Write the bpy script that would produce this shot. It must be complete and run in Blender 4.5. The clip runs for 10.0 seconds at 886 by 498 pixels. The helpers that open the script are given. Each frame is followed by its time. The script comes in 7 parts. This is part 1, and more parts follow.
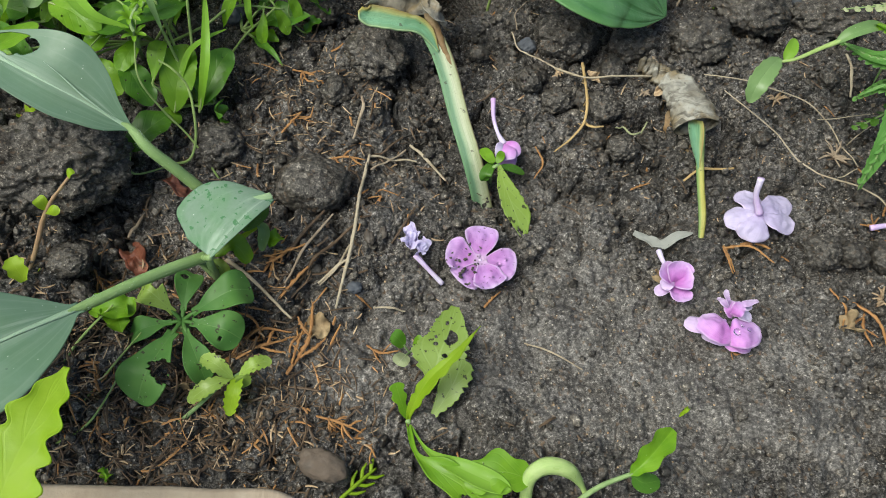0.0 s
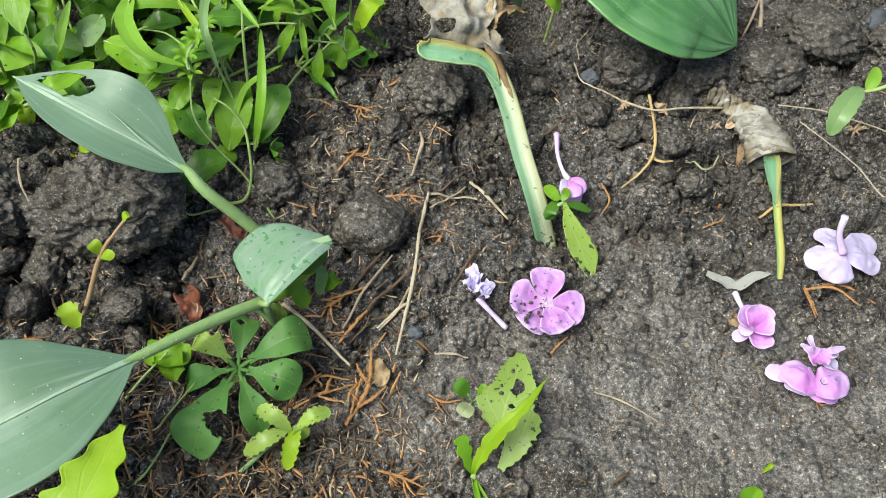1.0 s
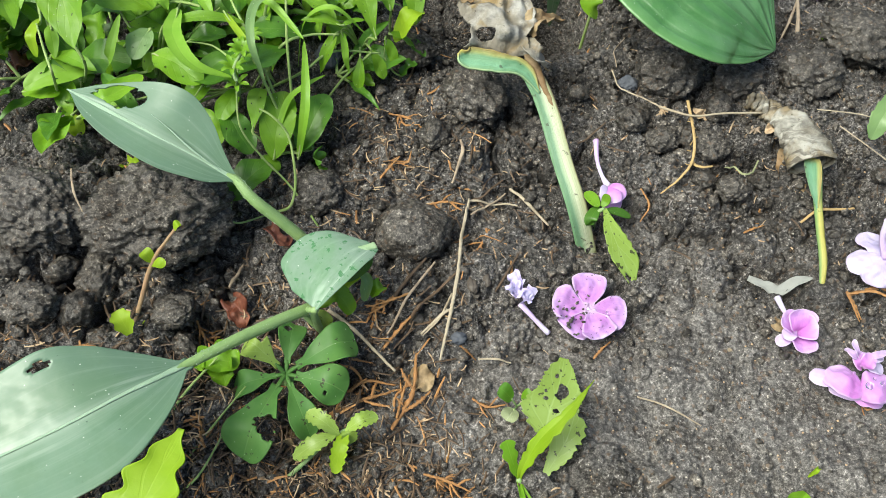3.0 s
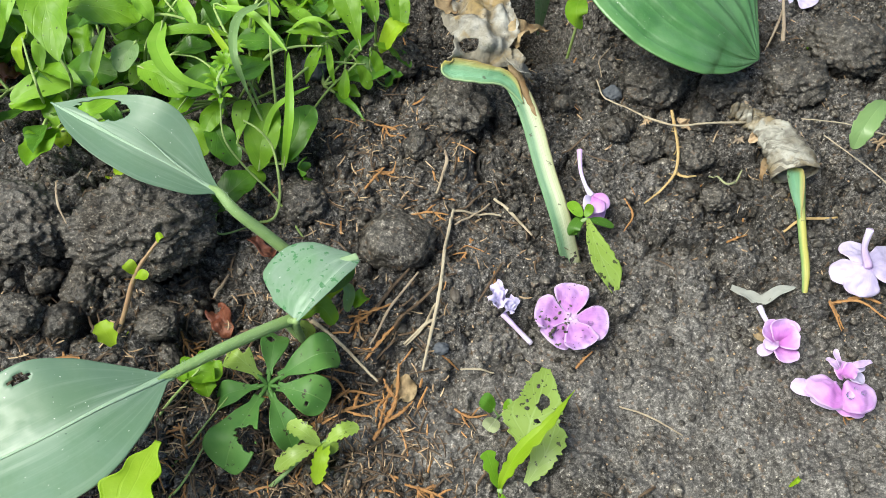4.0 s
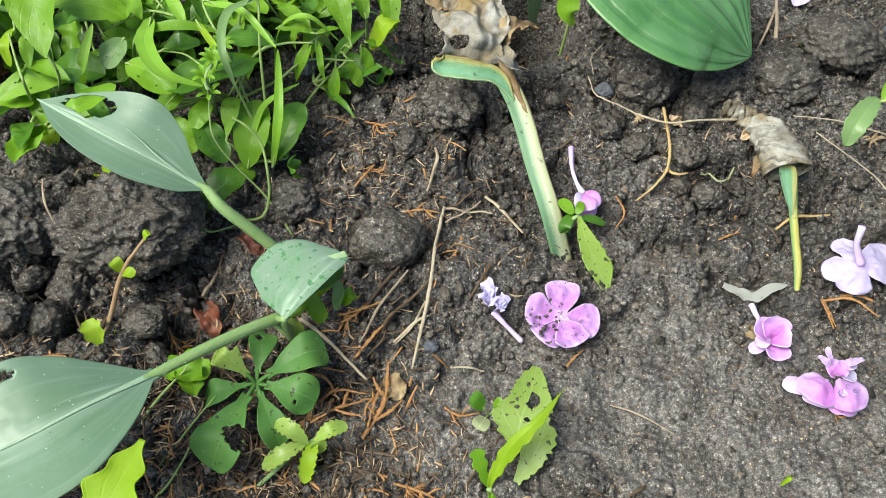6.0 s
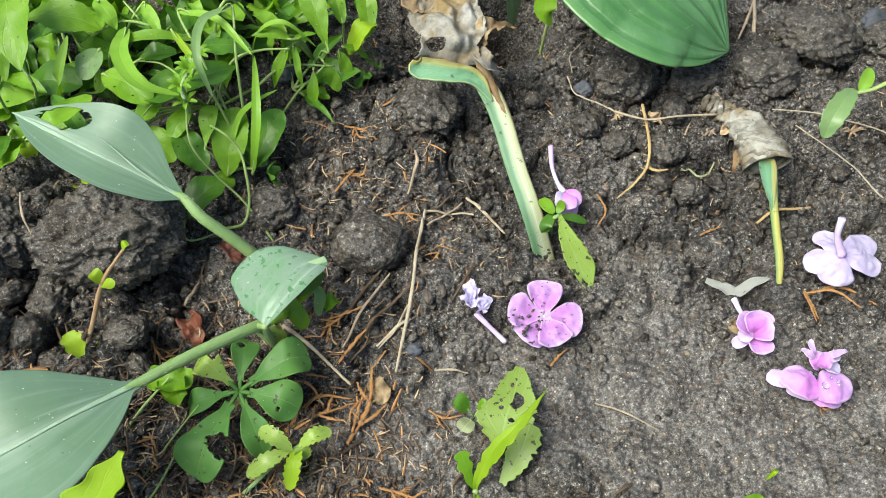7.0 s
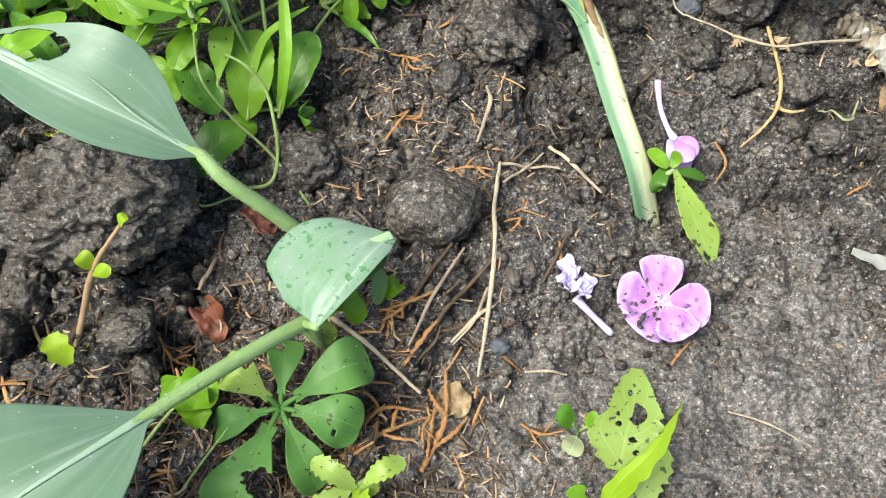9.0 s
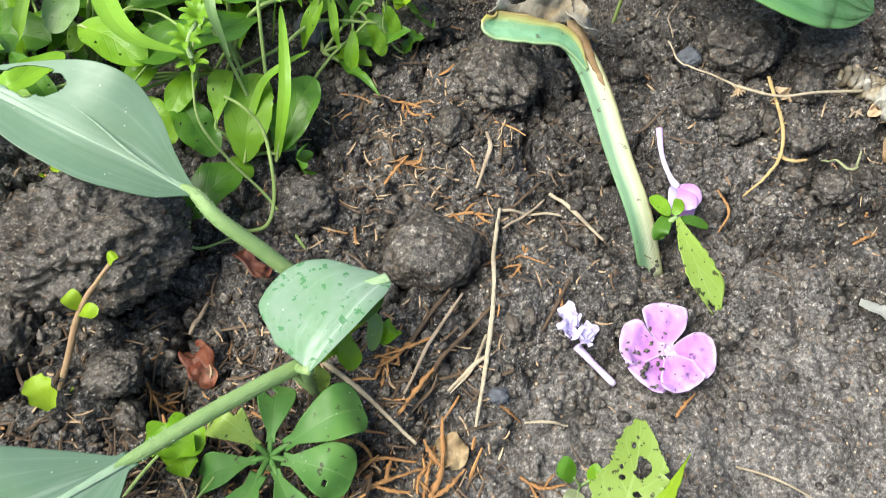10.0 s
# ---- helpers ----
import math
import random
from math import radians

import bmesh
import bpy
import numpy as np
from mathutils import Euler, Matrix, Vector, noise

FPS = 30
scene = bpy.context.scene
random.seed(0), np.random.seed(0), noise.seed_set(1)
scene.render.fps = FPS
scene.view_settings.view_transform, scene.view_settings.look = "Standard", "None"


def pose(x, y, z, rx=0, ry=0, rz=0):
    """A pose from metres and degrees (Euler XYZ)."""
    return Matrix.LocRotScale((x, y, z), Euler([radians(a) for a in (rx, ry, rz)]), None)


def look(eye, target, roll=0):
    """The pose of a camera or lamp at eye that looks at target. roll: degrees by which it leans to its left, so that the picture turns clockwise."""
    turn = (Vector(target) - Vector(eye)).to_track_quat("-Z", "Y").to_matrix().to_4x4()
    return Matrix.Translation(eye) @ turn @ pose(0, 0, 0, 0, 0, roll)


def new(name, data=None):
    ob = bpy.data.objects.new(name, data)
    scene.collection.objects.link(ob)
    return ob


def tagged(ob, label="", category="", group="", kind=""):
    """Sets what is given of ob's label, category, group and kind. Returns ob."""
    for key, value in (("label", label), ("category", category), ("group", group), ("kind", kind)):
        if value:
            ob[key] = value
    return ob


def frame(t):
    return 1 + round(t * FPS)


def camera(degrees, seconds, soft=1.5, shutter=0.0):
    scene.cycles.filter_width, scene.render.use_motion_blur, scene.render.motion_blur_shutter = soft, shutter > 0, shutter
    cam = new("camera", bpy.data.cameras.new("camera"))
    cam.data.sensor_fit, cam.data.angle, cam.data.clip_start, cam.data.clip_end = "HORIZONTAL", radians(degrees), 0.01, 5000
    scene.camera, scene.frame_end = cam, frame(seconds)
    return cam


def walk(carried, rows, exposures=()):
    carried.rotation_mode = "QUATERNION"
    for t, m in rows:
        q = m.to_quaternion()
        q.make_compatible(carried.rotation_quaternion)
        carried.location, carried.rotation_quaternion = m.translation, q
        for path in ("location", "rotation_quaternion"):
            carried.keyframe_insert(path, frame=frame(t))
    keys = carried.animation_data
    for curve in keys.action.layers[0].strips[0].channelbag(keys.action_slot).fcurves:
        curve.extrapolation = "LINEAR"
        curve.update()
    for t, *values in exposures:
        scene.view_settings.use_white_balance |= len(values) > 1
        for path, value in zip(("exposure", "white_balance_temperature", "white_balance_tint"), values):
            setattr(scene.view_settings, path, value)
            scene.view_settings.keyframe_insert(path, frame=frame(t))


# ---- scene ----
cam = camera(55.92, 10.0, soft=0.5, shutter=0.2)
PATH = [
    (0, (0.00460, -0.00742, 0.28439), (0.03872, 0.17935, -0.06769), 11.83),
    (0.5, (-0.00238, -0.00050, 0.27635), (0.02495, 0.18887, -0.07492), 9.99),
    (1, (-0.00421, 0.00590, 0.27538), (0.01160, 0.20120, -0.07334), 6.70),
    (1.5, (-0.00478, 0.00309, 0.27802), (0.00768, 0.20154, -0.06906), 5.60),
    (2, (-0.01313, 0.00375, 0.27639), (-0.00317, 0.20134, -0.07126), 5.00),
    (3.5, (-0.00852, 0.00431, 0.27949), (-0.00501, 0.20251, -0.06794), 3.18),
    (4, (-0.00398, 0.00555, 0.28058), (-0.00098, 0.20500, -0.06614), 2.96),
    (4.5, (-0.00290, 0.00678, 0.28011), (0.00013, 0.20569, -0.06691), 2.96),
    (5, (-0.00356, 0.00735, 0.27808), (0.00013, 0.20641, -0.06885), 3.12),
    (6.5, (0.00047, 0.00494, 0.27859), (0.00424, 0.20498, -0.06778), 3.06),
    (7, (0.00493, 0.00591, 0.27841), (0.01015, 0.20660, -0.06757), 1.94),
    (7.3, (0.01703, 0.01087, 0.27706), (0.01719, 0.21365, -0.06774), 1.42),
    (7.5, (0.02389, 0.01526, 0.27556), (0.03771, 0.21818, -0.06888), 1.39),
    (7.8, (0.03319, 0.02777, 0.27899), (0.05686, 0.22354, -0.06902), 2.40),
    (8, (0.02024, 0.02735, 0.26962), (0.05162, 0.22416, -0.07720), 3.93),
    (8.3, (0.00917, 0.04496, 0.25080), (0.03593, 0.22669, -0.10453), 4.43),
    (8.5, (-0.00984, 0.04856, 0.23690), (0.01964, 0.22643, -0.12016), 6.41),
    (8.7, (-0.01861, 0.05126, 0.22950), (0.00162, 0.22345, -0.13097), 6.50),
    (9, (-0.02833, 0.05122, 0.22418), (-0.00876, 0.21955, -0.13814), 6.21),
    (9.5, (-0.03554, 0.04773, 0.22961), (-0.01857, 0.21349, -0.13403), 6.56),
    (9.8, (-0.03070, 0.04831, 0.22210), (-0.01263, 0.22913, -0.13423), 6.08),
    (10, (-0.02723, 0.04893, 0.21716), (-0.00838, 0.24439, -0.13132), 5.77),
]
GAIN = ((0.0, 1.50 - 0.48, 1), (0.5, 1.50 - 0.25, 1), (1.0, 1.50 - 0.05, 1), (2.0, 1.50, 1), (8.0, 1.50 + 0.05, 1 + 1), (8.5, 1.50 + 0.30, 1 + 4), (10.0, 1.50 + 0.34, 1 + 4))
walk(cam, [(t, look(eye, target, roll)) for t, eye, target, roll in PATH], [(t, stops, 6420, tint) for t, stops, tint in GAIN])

# ---- daylight: a bright, mostly overcast sky ----
SUN_EL, SUN_AZ = radians(60), radians(-102)
world = bpy.data.worlds.new("sky")
scene.world = world
world.use_nodes = True
wn = world.node_tree.nodes
sky = wn.new("ShaderNodeTexSky")
sky.sky_type, sky.sun_disc = "NISHITA", False
sky.sun_elevation, sky.sun_rotation = SUN_EL, SUN_AZ
sky.air_density, sky.dust_density, sky.ozone_density = 1.0, 3.0, 0.6
wn["Background"].inputs["Strength"].default_value = 0.066
world.node_tree.links.new(sky.outputs[0], wn["Background"].inputs["Color"])
sun_data = bpy.data.lights.new("sun", "SUN")
sun_data.energy, sun_data.angle, sun_data.color = 2.4, radians(42), (1.0, 0.95, 0.88)
sun = new("sun", sun_data)
sun.matrix_world = look((math.sin(SUN_AZ) * math.cos(SUN_EL) * 5, math.cos(SUN_AZ) * math.cos(SUN_EL) * 5, math.sin(SUN_EL) * 5), (0, 0.15, 0))


# ---- node helpers ----
class Nodes:
    """A small writer of shader trees."""

    def __init__(self, name):
        self.mat = bpy.data.materials.new(name)
        self.mat.use_nodes = True
        self.tree = self.mat.node_tree
        self.bsdf = self.tree.nodes["Principled BSDF"]
        self.out = self.tree.nodes["Material Output"]

    def put(self, kind, ins=None, **props):
        n = self.tree.nodes.new(kind)
        if "operation" in props:
            n.operation = props["operation"]
        if "feature" in props:
            n.feature = props["feature"]
        if "interpolation_type" in props:
            n.interpolation_type = props["interpolation_type"]
        if "data_type" in props:
            n.data_type, n.blend_type = props["data_type"], props["blend_type"]
        for k, v in (ins or {}).items():
            self.give(n.inputs[k], v)
        return n

    def give(self, socket, v):
        if isinstance(v, bpy.types.NodeSocket):
            self.tree.links.new(v, socket)
        elif isinstance(v, tuple) and len(v) == 3 and socket.type == "RGBA":
            socket.default_value = (*v, 1.0)
        else:
            socket.default_value = v

    def coords(self, which="Object"):
        return self.put("ShaderNodeTexCoord").outputs[which]

    def noise(self, vec, scale, detail=3.0, rough=0.55, distort=0.0):
        return self.put("ShaderNodeTexNoise", {"Vector": vec, "Scale": scale, "Detail": detail, "Roughness": rough, "Distortion": distort}).outputs["Fac"]

    def cells(self, vec, scale, out="Distance", feature="F1"):
        return self.put("ShaderNodeTexVoronoi", {"Vector": vec, "Scale": scale}, feature=feature).outputs[out]

    def ramp(self, x, a, b, lo=0.0, hi=1.0):
        return self.put("ShaderNodeMapRange", {"Value": x, "From Min": a, "From Max": b, "To Min": lo, "To Max": hi}, interpolation_type="SMOOTHSTEP").outputs[0]

    def calc(self, op, a, b=0.0, c=0.0):
        return self.put("ShaderNodeMath", {0: a, 1: b, 2: c}, operation=op).outputs[0]

    def mix(self, f, a, b, blend="MIX"):
        n = self.put("ShaderNodeMix", data_type="RGBA", blend_type=blend)
        self.give(n.inputs[0], f)
        self.give(n.inputs[6], a)
        self.give(n.inputs[7], b)
        return n.outputs[2]

    def bump(self, h, strength, distance, normal=None):
        n = self.put("ShaderNodeBump", {"Height": h, "Strength": strength, "Distance": distance})
        if normal is not None:
            self.give(n.inputs["Normal"], normal)
        return n.outputs[0]

    def surface(self, color=None, rough=None, normal=None, **more):
        for k, v in (("Base Color", color), ("Roughness", rough), ("Normal", normal), *((k.replace("_", " "), v) for k, v in more.items())):
            if v is not None:
                self.give(self.bsdf.inputs[k], v)
        return self.mat

    def thin(self, color, amount, normal=None):
        """Lets part of the light through, as a leaf or a petal does."""
        tr = self.put("ShaderNodeBsdfTranslucent", {"Color": color})
        if normal is not None:
            self.give(tr.inputs["Normal"], normal)
        m = self.put("ShaderNodeMixShader", {0: amount, 1: self.bsdf.outputs[0], 2: tr.outputs[0]})
        self.tree.links.new(m.outputs[0], self.out.inputs["Surface"])
        return self.mat


def soil_material(name, loam, humus, wet, grit, dusty=1.0, relief=1.0):
    """Moist garden earth: dark humus, drier loam, a trodden crust where the ground is smooth, grit and wet glints."""
    n = Nodes(name)
    p = n.coords()
    rnd = n.put("ShaderNodeObjectInfo").outputs["Random"]
    big = n.noise(p, 20, 4, 0.6)
    mid = n.noise(p, 130, 5, 0.7)
    fine = n.noise(p, 600, 4, 0.75)
    grain = n.cells(p, 900, "Color")
    flake = n.cells(p, 380, "Color")
    c = n.mix(n.ramp(big, 0.36, 0.62), humus, loam)
    trod = n.put("ShaderNodeAttribute")
    trod.attribute_name = "trodden"
    crust = n.ramp(n.calc("ADD", trod.outputs["Fac"], n.calc("MULTIPLY_ADD", n.noise(p, 42, 4, 0.65), 1.1, -0.55)), 0.2, 0.75)
    c = n.mix(crust, c, n.mix(n.ramp(n.noise(p, 55, 5, 0.65), 0.36, 0.64), (0.073, 0.067, 0.061), (0.126, 0.117, 0.106)))
    c = n.mix(n.ramp(mid, 0.48, 0.66, 0.0, n.ramp(crust, 0.0, 1.0, 0.75, 0.35)), c, wet)
    c = n.mix(n.ramp(fine, 0.53, 0.68, 0.0, n.ramp(crust, 0.0, 1.0, 0.80, 0.50)), c, tuple(2.9 * v for v in loam))
    # damp earth; the fine noise's pits also carry painted crevice shade
    c = n.mix(n.ramp(fine, 0.46, 0.32, 0.0, n.ramp(crust, 0.0, 1.0, 0.90, 0.60)), c, wet)
    # fine light and dark grain, which also strengthens the painted crevice contrast
    dust = n.calc("MULTIPLY", n.ramp(n.noise(p, 1500, 2, 0.6), 0.35, 0.65, 0.35, 1.6), n.ramp(n.noise(p, 700, 3, 0.7), 0.37, 0.63, 0.45, 1.5))
    c = n.mix(n.ramp(crust, 0.0, 1.0, dusty, 0.75 * dusty), c, n.put("ShaderNodeCombineXYZ", {0: dust, 1: dust, 2: dust}).outputs[0], "MULTIPLY")
    g = n.put("ShaderNodeSeparateColor", {0: grain})
    dot = n.ramp(n.cells(p, 900), 0.22, 0.36, 1.0, 0.0)
    c = n.mix(n.calc("MULTIPLY", n.ramp(g.outputs[0], 0.955, 0.97, 0.0, grit), dot), c, (0.44, 0.40, 0.33))
    c = n.mix(n.ramp(g.outputs[1], 0.94, 0.97, 0.0, 0.5), c, (0.16, 0.10, 0.055))
    c = n.mix(n.ramp(g.outputs[2], 0.92, 0.95, 0.0, 0.7), c, (0.012, 0.010, 0.009))
    k = n.put("ShaderNodeSeparateColor", {0: flake})
    near = n.ramp(n.calc("MULTIPLY", n.cells(p, 380), n.calc("MULTIPLY_ADD", k.outputs[2], 2.0, 0.8)), 0.25, 0.4, 1.0, 0.0)
    c = n.mix(n.calc("MULTIPLY", n.ramp(k.outputs[0], 0.982, 0.99), near), c, (0.22, 0.175, 0.115))
    c = n.mix(n.calc("MULTIPLY", rnd, 0.25), c, humus)
    isl = n.ramp(n.put("ShaderNodeNewGeometry").outputs["Random Per Island"], 0.0, 1.0, 0.42, 1.05)
    c = n.mix(1.0, c, n.put("ShaderNodeCombineXYZ", {0: isl, 1: isl, 2: isl}).outputs[0], "MULTIPLY") if relief < 1 else c
    damp = n.ramp(n.noise(p, 60, 4), 0.40, 0.66)
    r = n.ramp(damp, 0.0, 1.0, 0.30, 0.80)
    h = n.calc("ADD", n.calc("MULTIPLY", fine, 1.0), n.calc("MULTIPLY", n.cells(p, 480), 0.6))
    nb = n.bump(h, n.ramp(crust, 0.0, 1.0, relief, 0.42 * relief), 0.0015, n.bump(mid, n.ramp(crust, 0.0, 1.0, 1.4 * relief - 0.5, 0.25), 0.003))
    return n.surface(c, r, nb, Specular_IOR_Level=n.ramp(damp, 0.0, 1.0, 0.30, 0.10))


def paper_material(name, pale, mid, stain, crease, squeeze=(1.0, 1.0, 1.0), lines=0.16):
    """Dead papery leaf: blotched, with creases drawn dark and fine ribs."""
    n = Nodes(name)
    p = n.coords()
    q = n.put("ShaderNodeVectorMath", {0: p, 1: n.put("ShaderNodeVectorMath", {0: n.put("ShaderNodeTexNoise", {"Vector": p, "Scale": 110.0, "Detail": 3.0}).outputs["Color"], 1: (0.012, 0.012, 0.012)}, operation="MULTIPLY").outputs[0]}, operation="ADD").outputs[0]
    q = n.put("ShaderNodeMapping", {"Vector": q, "Scale": squeeze}).outputs[0]
    c = n.mix(n.ramp(n.noise(p, 75, 5, 0.65), 0.4, 0.62), mid, pale)
    c = n.mix(n.ramp(n.noise(p, 48, 4, 0.6, 1.0), 0.50, 0.64, 0.0, 0.85), c, stain)
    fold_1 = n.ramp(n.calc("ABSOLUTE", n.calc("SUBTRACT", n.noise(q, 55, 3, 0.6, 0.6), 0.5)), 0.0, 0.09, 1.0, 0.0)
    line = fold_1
    # crease lines painted dark, like the shade inside a fold
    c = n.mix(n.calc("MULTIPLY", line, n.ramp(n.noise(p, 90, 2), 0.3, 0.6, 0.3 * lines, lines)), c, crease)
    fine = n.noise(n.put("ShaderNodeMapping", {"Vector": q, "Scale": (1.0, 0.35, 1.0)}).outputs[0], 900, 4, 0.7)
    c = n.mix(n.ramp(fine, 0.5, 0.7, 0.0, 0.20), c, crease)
    c = n.mix(n.ramp(n.noise(p, 420, 3), 0.66, 0.72, 0.0, 0.6), c, (0.04, 0.03, 0.02))
    h = n.calc("SUBTRACT", n.calc("MULTIPLY", fine, 0.5), n.calc("MULTIPLY", line, 0.25))
    nb = n.bump(h, 0.6, 0.0008, n.bump(n.noise(p, 120, 4), 0.5, 0.003))
    n.surface(c, 0.68, nb, Specular_IOR_Level=0.35)
    return n.thin(c, 0.14, nb)


def leaf_material(name, a, b, vein, vein_w=0.05, sides=7.0, slant=0.55, vein_amt=0.35, specks=0.4, spots=0.0, spot=(0.03, 0.025, 0.015), rough=0.42, through_amt=0.3, through_col=None, edge=None, streak=0.0, bump_amt=0.5, rib=None, gloss=0.4, parallel=0.0):
    n = Nodes(name)
    p = n.coords()
    uv = n.put("ShaderNodeSeparateXYZ", {0: n.coords("UV")})
    u = uv.outputs[0]
    v = n.calc("ABSOLUTE", n.calc("MULTIPLY_ADD", uv.outputs[1], 2.0, -1.0))
    rnd = n.put("ShaderNodeObjectInfo").outputs["Random"]
    c = n.mix(n.ramp(n.noise(p, 70, 4, 0.6), 0.3, 0.7), a, b)
    c = n.mix(n.calc("MULTIPLY", rnd, 0.45), c, tuple(0.55 * k for k in b))
    wob = n.calc("MULTIPLY", n.noise(p, 120, 2), 0.5)
    wave = n.calc("SINE", n.calc("MULTIPLY", n.calc("ADD", n.calc("SUBTRACT", u, n.calc("MULTIPLY", v, slant / 2)), n.calc("MULTIPLY", wob, 0.12)), sides * 6.283))
    # lengthwise grooves, coloured where the ribs' own shading is too weak
    if parallel:
        wave = n.calc("COSINE", n.calc("MULTIPLY", n.calc("ADD", v, n.calc("MULTIPLY", wob, 0.03)), parallel * 6.283))
    side = n.ramp(wave, 0.6 if parallel else 0.8, 1.0)
    mid = n.ramp(v, 0.0, vein_w, 1.0, 0.0)
    c = n.mix(n.calc("MULTIPLY", side, vein_amt), c, vein)
    c = n.mix(n.calc("MULTIPLY", mid, rib if rib is not None else min(1.0, vein_amt * 2.2)), c, vein)
    if streak:
        st = n.ramp(n.noise(n.put("ShaderNodeMapping", {"Vector": n.coords("UV"), "Scale": (1.0, 4.5, 1.0)}).outputs[0], 1.6, 4), 0.5, 0.7)
        c = n.mix(n.calc("MULTIPLY", n.calc("MULTIPLY", st, n.ramp(v, 0.08, 0.5, 1.0, 0.0)), streak), c, vein)
    if streak:
        fan = n.noise(n.put("ShaderNodeMapping", {"Vector": n.coords("UV"), "Scale": (0.7, 9.0, 1.0)}).outputs[0], 1.5, 4, 0.6)
        c = n.mix(n.ramp(fan, 0.45, 0.75, 0.0, 0.14), c, vein)
        c = n.mix(n.ramp(n.noise(p, 35, 3, 0.6), 0.4, 0.7, 0.0, 0.10), c, vein)
    if edge:
        c = n.mix(n.ramp(v, 0.88, 1.0), c, edge)
    if spots:
        c = n.mix(n.ramp(n.noise(p, 420, 3, 0.6), 0.74 - 0.14 * spots, 0.78 - 0.14 * spots, 0.0, 0.85), c, spot)
    if specks:
        dots = n.cells(p, 480)
        pick = n.ramp(n.noise(p, 130, 2), 0.5, 0.6)
        c = n.mix(n.calc("MULTIPLY", n.calc("MULTIPLY", n.ramp(dots, 0.05, 0.11, 1.0, 0.0), pick), specks), c, (0.62, 0.66, 0.6))
    h = n.calc("ADD", n.calc("MULTIPLY", n.calc("ADD", side, mid), -0.5), n.calc("MULTIPLY", n.noise(p, 330, 3), 0.7))
    nb = n.bump(h, bump_amt, 0.0007)
    n.surface(c, n.ramp(n.noise(p, 200, 3), 0.3, 0.7, rough - 0.09, rough + 0.12), nb, Specular_IOR_Level=gloss)
    return n.thin(n.mix(1.0, c, through_col or (1.0, 1.0, 0.4), "MULTIPLY"), through_amt, nb)


def petal_material(name, inner, outer, eye, dirt=0.0, through_amt=0.35):
    n = Nodes(name)
    p = n.coords()
    uv = n.put("ShaderNodeSeparateXYZ", {0: n.coords("UV")})
    u = uv.outputs[0]
    c = n.mix(n.ramp(u, 0.25, 0.95), inner, outer)
    c = n.mix(n.ramp(u, 0.02, 0.2, 1.0, 0.0), c, eye)
    c = n.mix(n.ramp(n.calc("MAXIMUM", u, n.calc("ABSOLUTE", n.calc("MULTIPLY_ADD", uv.outputs[1], 2.0, -1.0))), 0.80, 1.0, 0.0, 0.55), c, (0.76, 0.66, 0.82))
    veins = n.noise(n.put("ShaderNodeMapping", {"Vector": n.coords("UV"), "Scale": (1.2, 22.0, 1.0)}).outputs[0], 1.4, 3)
    c = n.mix(n.ramp(veins, 0.45, 0.75, 0.0, 0.3), c, tuple(0.62 * k for k in inner))
    c = n.mix(n.ramp(n.noise(p, 160, 3), 0.45, 0.7, 0.0, 0.35), c, tuple(min(1.0, 1.25 * k) for k in outer))
    if dirt:
        c = n.mix(n.ramp(n.noise(p, 760, 3, 0.65), 0.75 - 0.12 * dirt, 0.78 - 0.12 * dirt, 0.0, 0.92), c, (0.022, 0.016, 0.02))
    nb = n.bump(n.calc("ADD", n.calc("MULTIPLY", veins, 0.5), n.calc("MULTIPLY", n.noise(p, 500, 2), 0.4)), 0.4, 0.0005)
    n.surface(c, 0.48, nb, Specular_IOR_Level=0.35)
    return n.thin(c, through_amt, nb)


def fibre_material(name, a, b, c3, scale=260.0, rough=0.75, through_amt=0.0, wet=0.0):
    n = Nodes(name)
    p = n.coords()
    rnd = n.put("ShaderNodeObjectInfo").outputs["Random"]
    isl = n.put("ShaderNodeNewGeometry").outputs["Random Per Island"]
    st = n.noise(n.put("ShaderNodeMapping", {"Vector": n.coords("UV"), "Scale": (0.7, 7.0, 1.0)}).outputs[0], 2.2, 4, 0.65)
    c = n.mix(n.ramp(st, 0.35, 0.68), a, b)
    c = n.mix(n.ramp(n.noise(p, scale, 4, 0.6), 0.45, 0.75), c, c3)
    c = n.mix(n.calc("MULTIPLY", rnd, 0.5), c, b)
    c = n.mix(n.calc("MULTIPLY", isl, 0.5), c, c3)
    nb = n.bump(n.calc("ADD", st, n.noise(p, scale * 3, 3)), 0.6, 0.0006)
    n.surface(c, n.ramp(n.noise(p, 300, 2), 0.3, 0.7, rough - 0.15, rough + 0.1), nb, Specular_IOR_Level=0.35)
    return n.thin(c, through_amt, nb) if through_amt else n.mat


